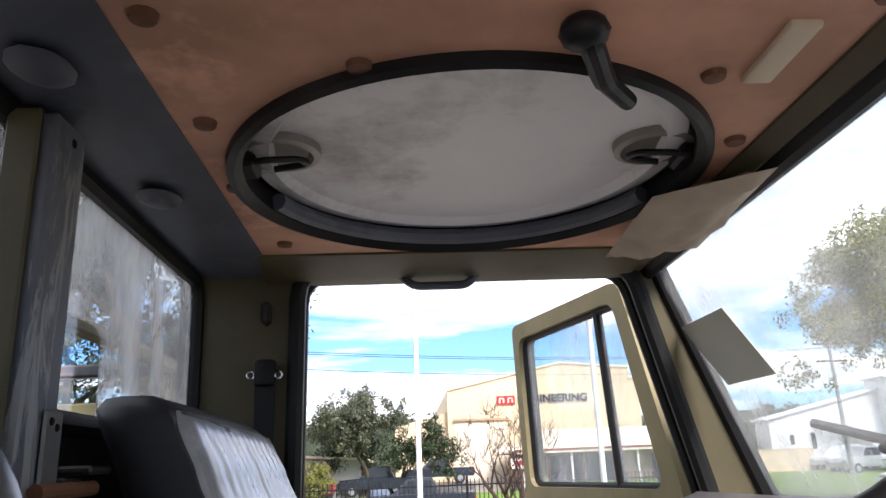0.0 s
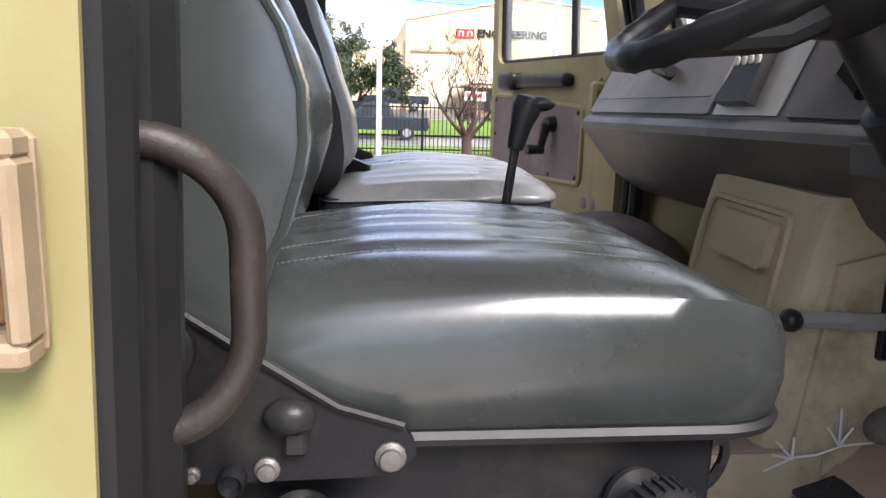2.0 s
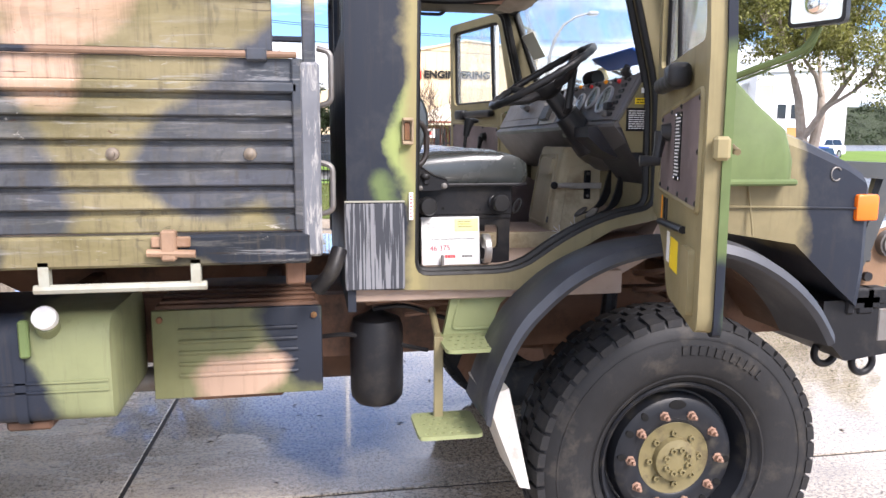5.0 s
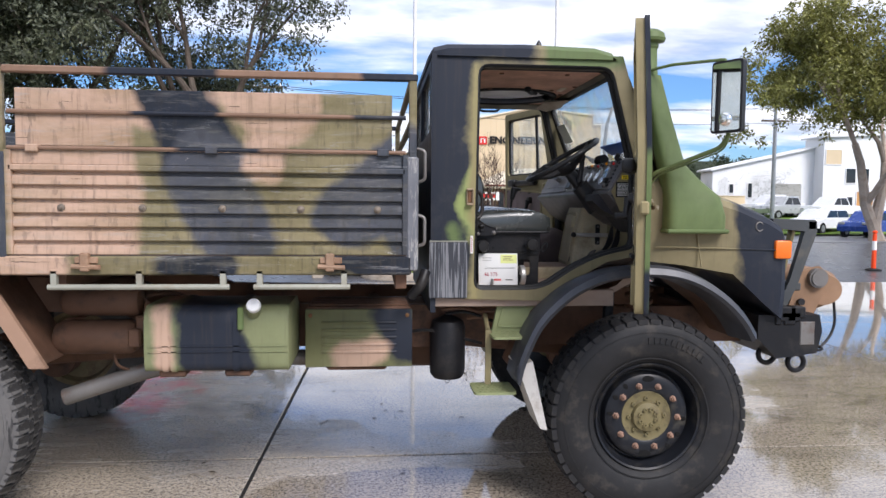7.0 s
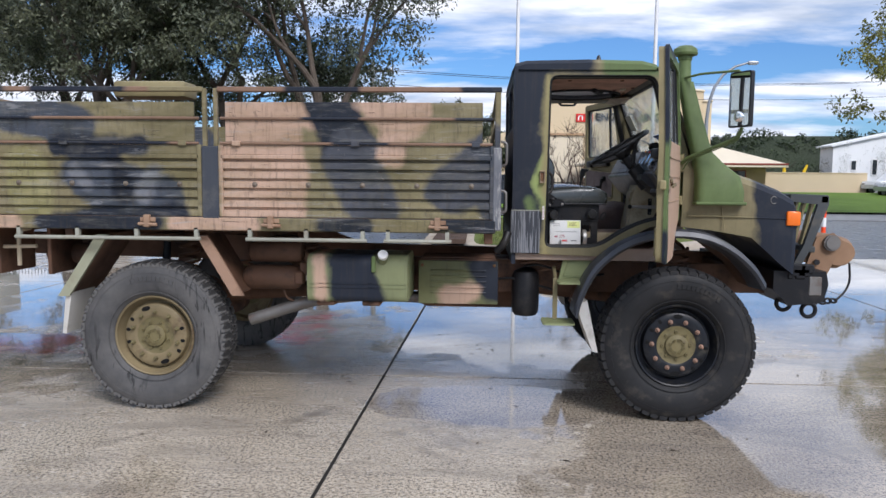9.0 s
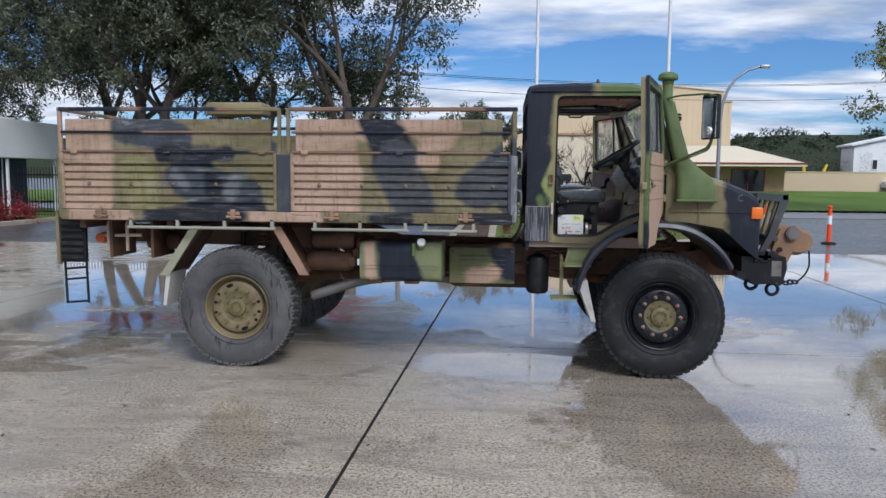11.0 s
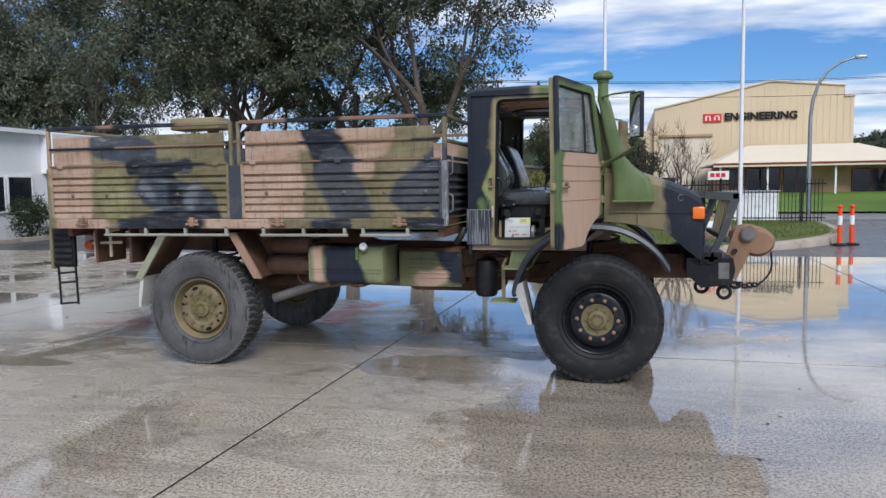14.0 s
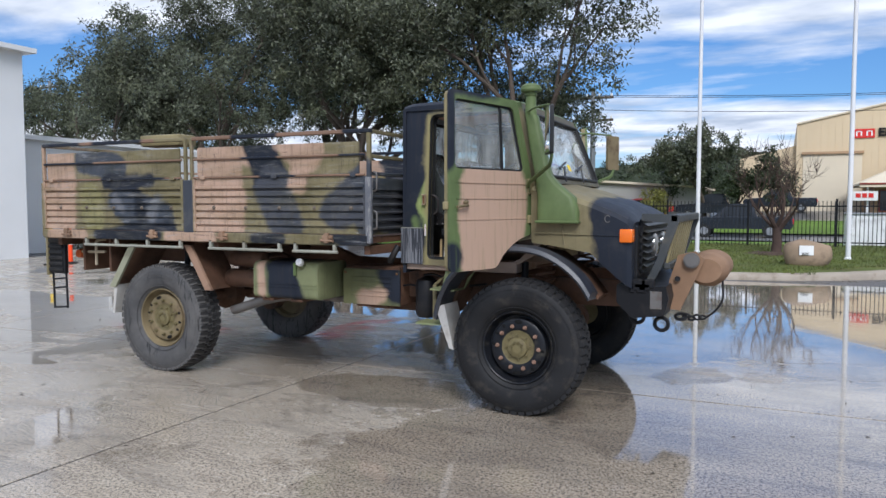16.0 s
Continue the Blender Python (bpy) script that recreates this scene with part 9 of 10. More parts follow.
def build_island():
    edge = [(2.20, 20.9), (2.15, 13.6), (2.30, 12.85), (3.0, 12.62), (4.6, 12.60), (6.0, 12.95), (7.4, 13.75), (8.6, 14.75), (9.6, 16.0), (10.2, 17.6), (10.5, 19.5), (10.5, 20.9)]
    edge = [Vector((p[0], p[1])) for p in rounded([(x, y, 0) for x, y in edge], 0.5, 3)]
    n = len(edge)
    bm = bmesh.new()
    rows = []
    for i, p in enumerate(edge):
        a, b = edge[max(0, i - 1)], edge[min(n - 1, i + 1)]
        d = (b - a).normalized()
        out = Vector((d.y, -d.x))
        if out.y > 0 and 2 < i < n - 3:
            out = -out
        z = island_z(p.y)
        q = lambda w, h: Vector((p.x + out.x * w, p.y + out.y * w, h))
        rows.append([q(0.16, -0.02), q(0.15, z - 0.06), q(0.12, z - 0.02), q(0.02, z), q(-0.10, z + 0.005), q(-0.10, -0.02)])
    loft(bm, rows)
    structure(part("kerb", bm, m_kerb, None, smooth=0.7), "weathered concrete kerb round the grass island")
    bm = bmesh.new()
    ys = [12.55 + 0.55 * k for k in range(17)]
    for y0, y1 in zip(ys, ys[1:]):
        def span(y):
            hits = []
            for a, b in zip(edge, edge[1:]):
                if (a.y - y) * (b.y - y) <= 0 and abs(a.y - b.y) > 1e-6:
                    hits.append(a.x + (b.x - a.x) * (y - a.y) / (b.y - a.y))
            return (min(hits) + 0.05, max(hits) - 0.05) if len(hits) > 1 else (3.6, 4.2)
        (a0, a1), (b0, b1) = span(y0), span(min(y1, 20.85))
        m = 8
        lo = [bm.verts.new((a0 + (a1 - a0) * k / m, y0, island_z(y0) + 0.03 * noise.noise((k, y0, 0)) * (0 < k < m))) for k in range(m + 1)]
        hi = [bm.verts.new((b0 + (b1 - b0) * k / m, y1, island_z(y1) + 0.03 * noise.noise((k, y1, 0)) * (0 < k < m))) for k in range(m + 1)]
        for k in range(m):
            bm.faces.new((lo[k], lo[k + 1], hi[k + 1], hi[k]))
    bmesh.ops.remove_doubles(bm, verts=bm.verts, dist=0.001)
    structure(part("lawn", bm, m_grass, None, smooth=1.5), "short winter grass on the island")
    # grass blades
    rnd = random.Random(3)
    bm = bmesh.new()
    for _ in range(16000):
        x, y = rnd.uniform(2.4, 10.2), rnd.uniform(12.9, 20.8)
        if x > 6.5 and y < 12.9 + (x - 5.6) * 0.85:
            continue
        z = island_z(y) - 0.01
        h, a = rnd.uniform(0.03, 0.085), rnd.uniform(0, 6.28)
        d = Vector((math.cos(a), math.sin(a), 0)) * 0.012
        tip = Vector((x + rnd.gauss(0, 0.02), y + rnd.gauss(0, 0.02), z + h))
        bm.faces.new((bm.verts.new(Vector((x, y, z)) - d), bm.verts.new(Vector((x, y, z)) + d), bm.verts.new(tip)))
    tagged(part("grass_blades", bm, m_leaf_lawn, None, smooth=0), "green and straw grass blades", "grass", "", "stuff")
    bm = bmesh.new()
    blob(bm, (5.62, 17.8, 0.24), (1.0, 0.75, 0.10), 3, 0.25)
    structure(part("mulch_bed", bm, m_mulch, None), "dark mulch bed round the bare tree")
    bm = bmesh.new()
    prism(bm, [(1.2, 13.6), (2.05, 13.6), (2.05, 20.9), (1.2, 20.9)], lambda u, v, w: Vector((u, v, 0.10 + w)), 0.0, 0.12)
    structure(part("garden_bed", bm, m_mulch, None, smooth=0), "bare soil strip beside the grass")
    bm = bmesh.new()
    box(bm, (0.9, 13.2, -0.05), (1.15, 20.9, 0.15), 0.03)
    structure(part("kerb", bm, m_kerb, None), "concrete edging of the garden strip")
    # boulder with a plaque
    rock = empty("boulder", "sandstone boulder with a small white plaque on grass", "boulder", "", (6.35, 15.0, 0.2))
    bm = bmesh.new()
    for v in blob(bm, (0, 0, 0.28), (0.60, 0.38, 0.42), 4, 0.0):
        v.co += Vector((1, 0.7, 0.8)) * 0.10 * noise.noise(v.co * 2.0 + Vector((7, 3, 1)))
        v.co.z = max(-0.05, min(v.co.z, 0.62 - 0.25 * v.co.x))
    part("rock", bm, m_stone, rock, smooth=0.5)
    bm = bmesh.new()
    box(bm, (-0.18, -0.44, 0.22), (0.14, -0.40, 0.46), 0.005, pose(0, 0, 0, -6, 0, 0))
    part("plaque", bm, m_white, rock)
    bars(3, pose(-0.02, -0.415, 0.30, 84, 0, 0) @ Matrix.Translation((0, 0, 0.004)), 0.20, 0.07, m_ink, rock, "plaque_text", 4)
    bm = bmesh.new()
    for k in range(5):
        a = k * 1.257
        prism(bm, [(3.3 + 0.03 * math.cos(a + 1.5), 13.6 + 0.03 * math.sin(a + 1.5)), (3.3 + 0.16 * math.cos(a), 13.6 + 0.16 * math.sin(a)), (3.3 + 0.03 * math.cos(a - 1.5), 13.6 + 0.03 * math.sin(a - 1.5))],
              lambda u, v, w: Vector((u, v, 0.17 + w)), 0.0, 0.015)
    tagged(part("white_marker", bm, m_white, None, smooth=0), "small white marker lying in the grass", "marker")


m_leaf_lawn = leafy("grass blades", (0.115, 0.14, 0.035), 0.5, 0.25)
build_island()


def build_fence(x0, x1, y, z0, gates=()):
    fence = empty("picket_fence", "black steel picket fence along the island", "fence", "", (x0, y, z0))
    L = x1 - x0
    for z in (0.16, 1.30):
        bm = bmesh.new()
        box(bm, (0, -0.02, z), (L, 0.02, z + 0.04), 0)
        part("rail", bm, m_fence, fence, smooth=0)
    bm = bmesh.new()
    box(bm, (-0.011, -0.011, 0.06), (0.011, 0.011, 1.47))
    box(bm, (-0.018, -0.018, 1.455), (0.018, 0.018, 1.475))
    picket = part("picket", bm, m_fence, fence, smooth=0)
    n = int(L / 0.115)
    for k in range(1, n):
        p = picket.copy()
        scene.collection.objects.link(p)
        p.location.x = k * L / n
    for k in range(int(L / 2.55) + 1):
        bm = bmesh.new()
        x = min(L, k * 2.55)
        box(bm, (x - 0.032, -0.032, -0.3), (x + 0.032, 0.032, 1.55), 0.004)
        part("fence_post", bm, m_fence, fence, smooth=0)


build_fence(-0.35, 10.6, 20.5, 0.34)


def flagpole(x, y, z):
    pole = empty("flagpole", "tall white flagpole standing in the grass", "flagpole", "flagpoles", (x, y, z))
    bm = bmesh.new()
    tube(bm, [(0, 0, -0.2), (0, 0, 3), (0, 0, 7), (0, 0, 10.5)], [0.065, 0.06, 0.05, 0.04], 16)
    part("mast", bm, m_pole, pole)
    bm = bmesh.new()
    turned(bm, [(0.10, 0.0), (0.09, 0.04), (0.07, 0.06)], Matrix.Identity(4), 16)
    part("base_collar", bm, m_pole, pole)
    bm = bmesh.new()
    box(bm, (0.05, -0.02, 1.1), (0.09, 0.02, 1.16), 0.004)
    part("rope_cleat", bm, m_galv, pole)


flagpole(3.47, 17.6, 0.28)
flagpole(7.38, 16.7, 0.25)


def street_lamp(x, y, z):
    lamp = empty("street_lamp", "galvanised street lamp with a curved arm", "street lamp", "", (x, y, z))
    bm = bmesh.new()
    tube(bm, [(0, 0, -0.2), (0, 0, 2.0), (0.0, 0, 3.6), (0.06, 0, 4.2), (0.22, 0, 4.72), (0.5, 0, 5.15), (0.9, 0, 5.42), (1.35, 0, 5.55)], [0.075, 0.07, 0.06, 0.055, 0.05, 0.045, 0.04, 0.035], 12)
    part("mast", bm, m_galv, lamp)
    bm = bmesh.new()
    box(bm, (1.30, -0.08, 5.49), (1.65, 0.08, 5.60), 0.03, pose(0, 0, 0), 2)
    head = part("lamp_head", bm, m_galv, lamp)
    bm = bmesh.new()
    box(bm, (1.36, -0.06, 5.475), (1.60, 0.06, 5.49), 0.004)
    part("lens", bm, m_lid, head)


street_lamp(10.15, 20.9, 0.25)


def bollard(x, y, post=None):
    b = empty("bollard", "yellow bollard with white band beside an orange one" if post else "orange bollard with white band on a black foot", "bollard", "bollards", (x, y, 0.0))
    bm = bmesh.new()
    turned(bm, [(0.20, 0.0), (0.20, 0.03), (0.12, 0.05), (0.07, 0.06)], Matrix.Identity(4), 20)
    part("foot", bm, m_tyre, b)
    bm = bmesh.new()
    turned(bm, [(0.060, 0.05), (0.055, 0.95), (0.045, 1.0), (0.065, 1.02), (0.065, 1.06), (0.03, 1.09)], Matrix.Identity(4), 16)
    part("post", bm, post or m_orange_post, b)
    bm = bmesh.new()
    turned(bm, [(0.062, 0.55), (0.061, 0.80)], Matrix.Identity(4), 16)
    part("white_band", bm, m_white, b)


for x, y in ((11.7, 15.2), (9.75, 15.5), (10.1, 15.7), (15.85, 15.0), (-13.0, 9.3)):
    bollard(x, y)
bollard(-13.1, 8.75, m_yellow_paint)


# ---- buildings ----
def build_workshop():
    hall = empty("workshop_hall", "cream steel workshop hall with lettering and office", "building", "", (6.6, 60, 0.8))
    X, Y, Z = 6.6, 60.0, 0.8
    top = lambda x: (8.1 + (10.05 - 8.1) * (x - 6.6) / 9.2 if x < 15.8 else (10.05 - 0.55 * (x - 15.8) / 5.6 if x < 21.4 else 8.65)) - Z
    bm = bmesh.new()
    outline = [(0, 0), (15.5, 0), (15.5, 8.65 - Z), (14.8, 8.65 - Z), (14.8, 9.5 - Z), (9.2, 10.05 - Z), (0, 8.1 - Z)]
    prism(bm, outline, lambda u, v, w: Vector((u, w, v)), 0.0, 24.0)
    part("wall", bm, m_cream_wall, hall, smooth=0)
    bm = bmesh.new()
    for k in range(31):
        x = 0.25 + 0.5 * k
        h = (8.1 - Z + (1.95) * x / 9.2) if x < 9.2 else (10.05 - Z - 0.55 * (x - 9.2) / 5.6 if x < 14.8 else 8.6 - Z)
        box(bm, (x - 0.02, -0.025, 0), (x + 0.02, 0.0, h - 0.02))
    part("sheet_rib", bm, m_cream_wall, hall, smooth=0)
    for a, b in (((0, 8.1 - Z), (9.2, 10.05 - Z)), ((9.2, 10.05 - Z), (14.8, 9.5 - Z)), ((14.8, 8.65 - Z), (15.5, 8.65 - Z))):
        bm = bmesh.new()
        tube(bm, [(a[0] - 0.05, -0.06, a[1]), (b[0] + 0.05, -0.06, b[1])], 0.09, 6)
        part("roof_capping", bm, m_cream_roof, hall)
    # roller door, red board with plain marks, black letters
    bm = bmesh.new()
    box(bm, (0.5, -0.06, 0), (4.6, -0.03, 4.85))
    part("roller_door", bm, m_cream_roof, hall, smooth=0)
    bm = bmesh.new()
    box(bm, (0.4, -0.25, 4.85), (4.7, 0.0, 5.05), 0.02)
    part("door_lintel", bm, m_brick, hall)
    bm = bmesh.new()
    box(bm, (3.95, -0.12, 6.02), (5.40, -0.04, 6.72), 0.02)
    board = part("sign_board", bm, m_redsign, hall)
    bm = bmesh.new()
    for x in (4.12, 4.82):
        box(bm, (x, -0.14, 6.17), (x + 0.10, -0.12, 6.57))
        box(bm, (x, -0.14, 6.50), (x + 0.42, -0.12, 6.57))
        box(bm, (x + 0.32, -0.14, 6.17), (x + 0.42, -0.12, 6.57))
    part("sign_mark", bm, m_white, board, smooth=0)
    lettering("ENGINEERING", 0.92, Matrix.Translation((8.45, -0.1, 6.40)) @ Matrix.Rotation(math.pi / 2, 4, "X") @ Matrix.Diagonal((0.96, 0.92, 1, 1)), m_ink, hall, "letters", 0.05, 0.028)
    # lower wing
    bm = bmesh.new()
    prism(bm, [(-4.2, 0), (0, 0), (0, 6.45 - Z), (-4.2, 5.45 - Z)], lambda u, v, w: Vector((u, w, v)), 0.6, 24.0)
    part("side_wing", bm, m_cream_wall, hall, smooth=0)
    # office in front with a hipped roof and dark windows
    bm = bmesh.new()
    x0, x1, y0, y1, e = 4.2, 16.7, -10.6, -1.0, 2.15
    eave = [(x0 - 0.6, y0 - 0.8), (x1 + 0.8, y0 - 0.8), (x1 + 0.8, y1), (x0 - 0.6, y1)]
    ridge = [(x0 + 2.4, y0 + 4.2), (x1 - 2.6, y0 + 4.2), (x1 - 2.6, y1), (x0 + 2.4, y1)]
    loft(bm, [[Vector((x, y, e)) for x, y in eave], [Vector((x, y, e + 0.12)) for x, y in eave], [Vector((x, y, e + 1.55)) for x, y in ridge]])
    part("roof", bm, m_cream_roof, hall, smooth=0)
    for dz, mat in ((0.02, m_redtrim), (-0.14, m_cream_roof)):
        bm = bmesh.new()
        box(bm, (x0 - 0.64, y0 - 0.86, e + dz), (x1 + 0.84, y0 - 0.78, e + dz + 0.12), 0.01)
        box(bm, (x1 + 0.80, y0 - 0.86, e + dz), (x1 + 0.88, y1, e + dz + 0.12), 0.01)
        part("fascia", bm, mat, hall)
    bm = bmesh.new()
    box(bm, (x0 + 0.4, y0 + 1.0, 0.0), (x1, y1, e + 0.02), 0)
    part("office_wall", bm, m_brick, hall, smooth=0)
    for a, b, z0, z1 in ((6.0, 8.2, 0.35, 1.9), (8.5, 10.2, 0.05, 1.95), (12.9, 15.2, 0.1, 1.75), (4.9, 5.7, 0.5, 1.8)):
        bm = bmesh.new()
        box(bm, (a, y0 + 0.94, z0), (b, y0 + 1.0, z1), 0)
        w = part("window", bm, m_dkglass, hall, smooth=0)
        bm = bmesh.new()
        for q0, q1, s0, s1 in ((a - 0.06, b + 0.06, z0 - 0.06, z0), (a - 0.06, b + 0.06, z1, z1 + 0.06), (a - 0.06, a, z0, z1), (b, b + 0.06, z0, z1), ((a + b) / 2 - 0.03, (a + b) / 2 + 0.03, z0, z1)):
            box(bm, (q0, y0 + 0.90, s0), (q1, y0 + 0.99, s1))
        part("frame", bm, m_redtrim, w, smooth=0)
    for x in (4.0, 7.1, 11.4):
        bm = bmesh.new()
        box(bm, (x, y0 - 0.6, 0.0), (x + 0.12, y0 - 0.48, e), 0.01)
        part("veranda_post", bm, m_white, hall)
    bm = bmesh.new()
    box(bm, (3.2, y0 - 0.9, 1.15), (4.6, y0 - 0.8, 1.75), 0.01)
    s = part("small_sign", bm, m_white, hall)
    bm = bmesh.new()
    for k in range(3):
        box(bm, (3.36 + 0.36 * k, y0 - 0.93, 1.35), (3.64 + 0.36 * k, y0 - 0.9, 1.62))
    part("sign_mark", bm, m_redsign, s, smooth=0)
    # power lines pass in front of the hall


build_workshop()


def block(name, label, at, size, wall, windows, roof=None, slope=0.0, rot=0.0, win_mat=None):
    """A plain building: walls, low-pitched roof with eaves, framed windows on its -y face."""
    b = empty(name, label, "building", "", at)
    b.rotation_euler.z = radians(rot)
    w, d, h = size
    bm = bmesh.new()
    prism(bm, [(0, 0), (w, 0), (w, h + slope), (0, h)], lambda u, v, q: Vector((u, q, v)), 0.0, d)
    part("wall", bm, wall, b, smooth=0)
    bm = bmesh.new()
    prism(bm, [(-0.3, h + 0.0), (w + 0.3, h + slope), (w + 0.3, h + slope + 0.15), (-0.3, h + 0.15)], lambda u, v, q: Vector((u, q, v)), -0.3, d + 0.3)
    part("roof", bm, roof or wall, b, smooth=0)
    for x0, x1, z0, z1, mat in windows:
        bm = bmesh.new()
        box(bm, (x0, -0.04, z0), (x1, 0.0, z1))
        p = part("window", bm, mat or win_mat or m_dkglass, b, smooth=0)
        bm = bmesh.new()
        for q in ((x0 - 0.06, x1 + 0.06, z0 - 0.06, z0), (x0 - 0.06, x1 + 0.06, z1, z1 + 0.06), (x0 - 0.06, x0, z0, z1), (x1, x1 + 0.06, z0, z1)):
            box(bm, (q[0], -0.07, q[2]), (q[1], 0.0, q[3]))
        part("frame", bm, m_white, p, smooth=0)
    return b


block("grey_shed", "low grey steel shed beyond the road", (-9.0, 47.0, 0.6), (9.4, 12, 2.9), m_grey_shed, [(2, 2.9, 0, 2.0, None)], m_cream_roof, -0.7)
block("white_factory", "white factory building with small windows", (33.4, 62.0, 1.0), (11.2, 2.5, 3.9), m_white_wall,
      [(1.6, 2.0, 1.9, 2.7, None), (3.4, 3.8, 1.5, 2.8, None), (6.0, 8.6, 0.4, 2.8, m_grey_shed)], None, 2.6)
block("white_factory", "white two-storey factory front with timber door", (43.2, 60.5, 1.0), (9.5, 3.0, 7.0), m_white_wall,
      [(2.2, 3.1, 2.9, 4.2, None), (3.6, 4.4, 2.9, 4.2, None), (2.2, 2.9, 0.3, 1.6, None), (3.3, 4.9, 0.0, 2.1, m_door_wood), (0.2, 1.7, 4.6, 5.9, m_cream_wall)], None, 0.5)
block("white_office", "low white office wing beside the yard", (-18.0, 10.5, 0.0), (12.0, 11.0, 3.95), m_white_wall,
      [(4.5, 5.6, 1.05, 2.3, None), (5.8, 6.9, 1.05, 2.3, None), (9.6, 10.6, 0.0, 2.55, m_navy), (10.7, 11.7, 0.0, 2.55, m_navy)], None, 0.0, 90)
block("white_hall", "tall white hall wall beside the yard", (-16.2, -9.7, 0.0), (20.0, 14.0, 6.5), m_white_wall, [(16.8, 17.8, 0.0, 2.1, m_grey_shed)], None, 0.0, 90)

# white canopy of the office, carried on posts past its end
canopy = empty("white_canopy", "deep white canopy fascia of the office on posts", "canopy", "", (-18.0, 16.0, 0.0))
bm = bmesh.new()
box(bm, (-2.0, 2.0, 2.45), (0.55, 9.4, 4.02), 0.02)
part("fascia", bm, m_white_wall, canopy)
for q in (2.4, 6.0, 9.2):
    bm = bmesh.new()
    box(bm, (0.36, q, 0.0), (0.46, q + 0.10, 2.45), 0.01)
    part("post", bm, m_white_wall, canopy)
for q in (4.4, 6.2):
    bm = bmesh.new()
    box(bm, (0.02, q, 0.02), (0.06, q + 1.6, 2.44), 0.01)
    part("screen_panel", bm, m_navy, canopy)

# cream boundary wall, hedge, hill
bm = bmesh.new()
box(bm, (23.2, 52.2, 0.7), (31.5, 52.4, 2.45), 0.01)
box(bm, (23.2, 52.15, 2.45), (31.5, 52.45, 2.52), 0.01)
structure(part("wall_east", bm, m_cream_wall, None), "long cream boundary wall")
bm = bmesh.new()
land(bm, 11.5, 90, 36.5, 51.0, 0.10)
structure(part("lawn", bm, m_grass_far, None, smooth=0), "bright green lawn beyond the road")
bm = bmesh.new()
land(bm, -60, 11.4, 37.5, 46.0, 0.08)
structure(part("lawn", bm, m_grass_far, None, smooth=0), "bright green verge beyond the road")
bm = bmesh.new()
land(bm, -60, 10.5, 21.2, 29.5, 0.10)
structure(part("lawn", bm, m_grass_far, None, smooth=0), "green verge behind the fence")
bm = bmesh.new()
box(bm, (-200, 29.6, -0.05), (200, 36.4, 0.03))
structure(part("road", bm, m_road, None, smooth=0), "pale wet road past the yard")


def build_hill():
    rnd = random.Random(8)
    bm = bmesh.new()
    cols = []
    for i in range(70):
        x = -140 + 7 * i
        h = 11.5 + 3.5 * noise.noise((i * 0.11, 0.3, 0)) + 1.0 * noise.noise((i * 0.5, 2, 0)) - 0.02 * max(0, -x)
        cols.append([bm.verts.new((x, 135, 0.5)), bm.verts.new((x, 145, h * 0.55)), bm.verts.new((x, 160, h)), bm.verts.new((x, 220, h * 0.4))])
    for a, b in zip(cols, cols[1:]):
        for k in range(3):
            bm.faces.new((a[k], b[k], b[k + 1], a[k + 1]))
    hill = structure(part("backdrop", bm, m_hill, None, smooth=1.5), "dark wooded hill on the skyline")
    # tree heads over the slope, as one mass of leaves
    bm = bmesh.new()
    for _ in range(620):
        x, f = rnd.uniform(-60, 200), rnd.random()
        y = 136 + 26 * f
        i = (x + 140) / 7
        h = 11.5 + 3.5 * noise.noise((i * 0.11, 0.3, 0)) + noise.noise((i * 0.5, 2, 0)) - 0.02 * max(0, -x)
        z = h * min(1, 0.1 + f * 1.0)
        r = rnd.uniform(1.3, 2.8)
        c = Vector((x, y, z))
        for _ in range(130):
            d = Vector((rnd.gauss(0, 1), rnd.gauss(0, 1), rnd.gauss(0, 1))).normalized()
            p = c + Vector((d.x * r, d.y * r, d.z * r * 0.85)) * rnd.uniform(0.5, 1.08)
            q = (d + Vector((rnd.gauss(0, 0.7), rnd.gauss(0, 0.7), rnd.gauss(0, 0.7)))).normalized()
            s = q.orthogonal().normalized()
            s.rotate(Matrix.Rotation(rnd.uniform(0, 6.28), 3, q))
            t = q.cross(s) * rnd.uniform(0.14, 0.30)
            s = s * rnd.uniform(0.14, 0.34)
            bm.faces.new((bm.verts.new(p - s), bm.verts.new(p - t), bm.verts.new(p + s), bm.verts.new(p + t)))
    tagged(part("hill_woods", bm, m_leaf_dark, None, smooth=0), "dense dark woods on the far hill", "woods", "", "stuff")


build_hill()


def bush(name, label, at, size, leaf, n, seed):
    ob = empty(name, label, "shrub", "", at)
    rnd = random.Random(seed)
    bm = bmesh.new()
    for k in range(9):
        a = rnd.uniform(0, 6.28)
        tube(bm, [(0, 0, -0.05), (0.3 * size[0] * math.cos(a), 0.3 * size[1] * math.sin(a), size[2] * 0.4), (0.7 * size[0] * math.cos(a), 0.7 * size[1] * math.sin(a), size[2] * 0.8)], [0.02, 0.014, 0.006], 5)
    part("stems", bm, m_twig, ob)
    bm = bmesh.new()
    crown(bm, [(Vector((rnd.uniform(-0.8, 0.8) * size[0], rnd.uniform(-0.8, 0.8) * size[1], rnd.uniform(0.2, 0.9) * size[2])), 0.5 * min(size[0], size[2])) for _ in range(14)], n, 0.10, seed, 0.0)
    part("leaves", bm, leaf, ob, smooth=0)


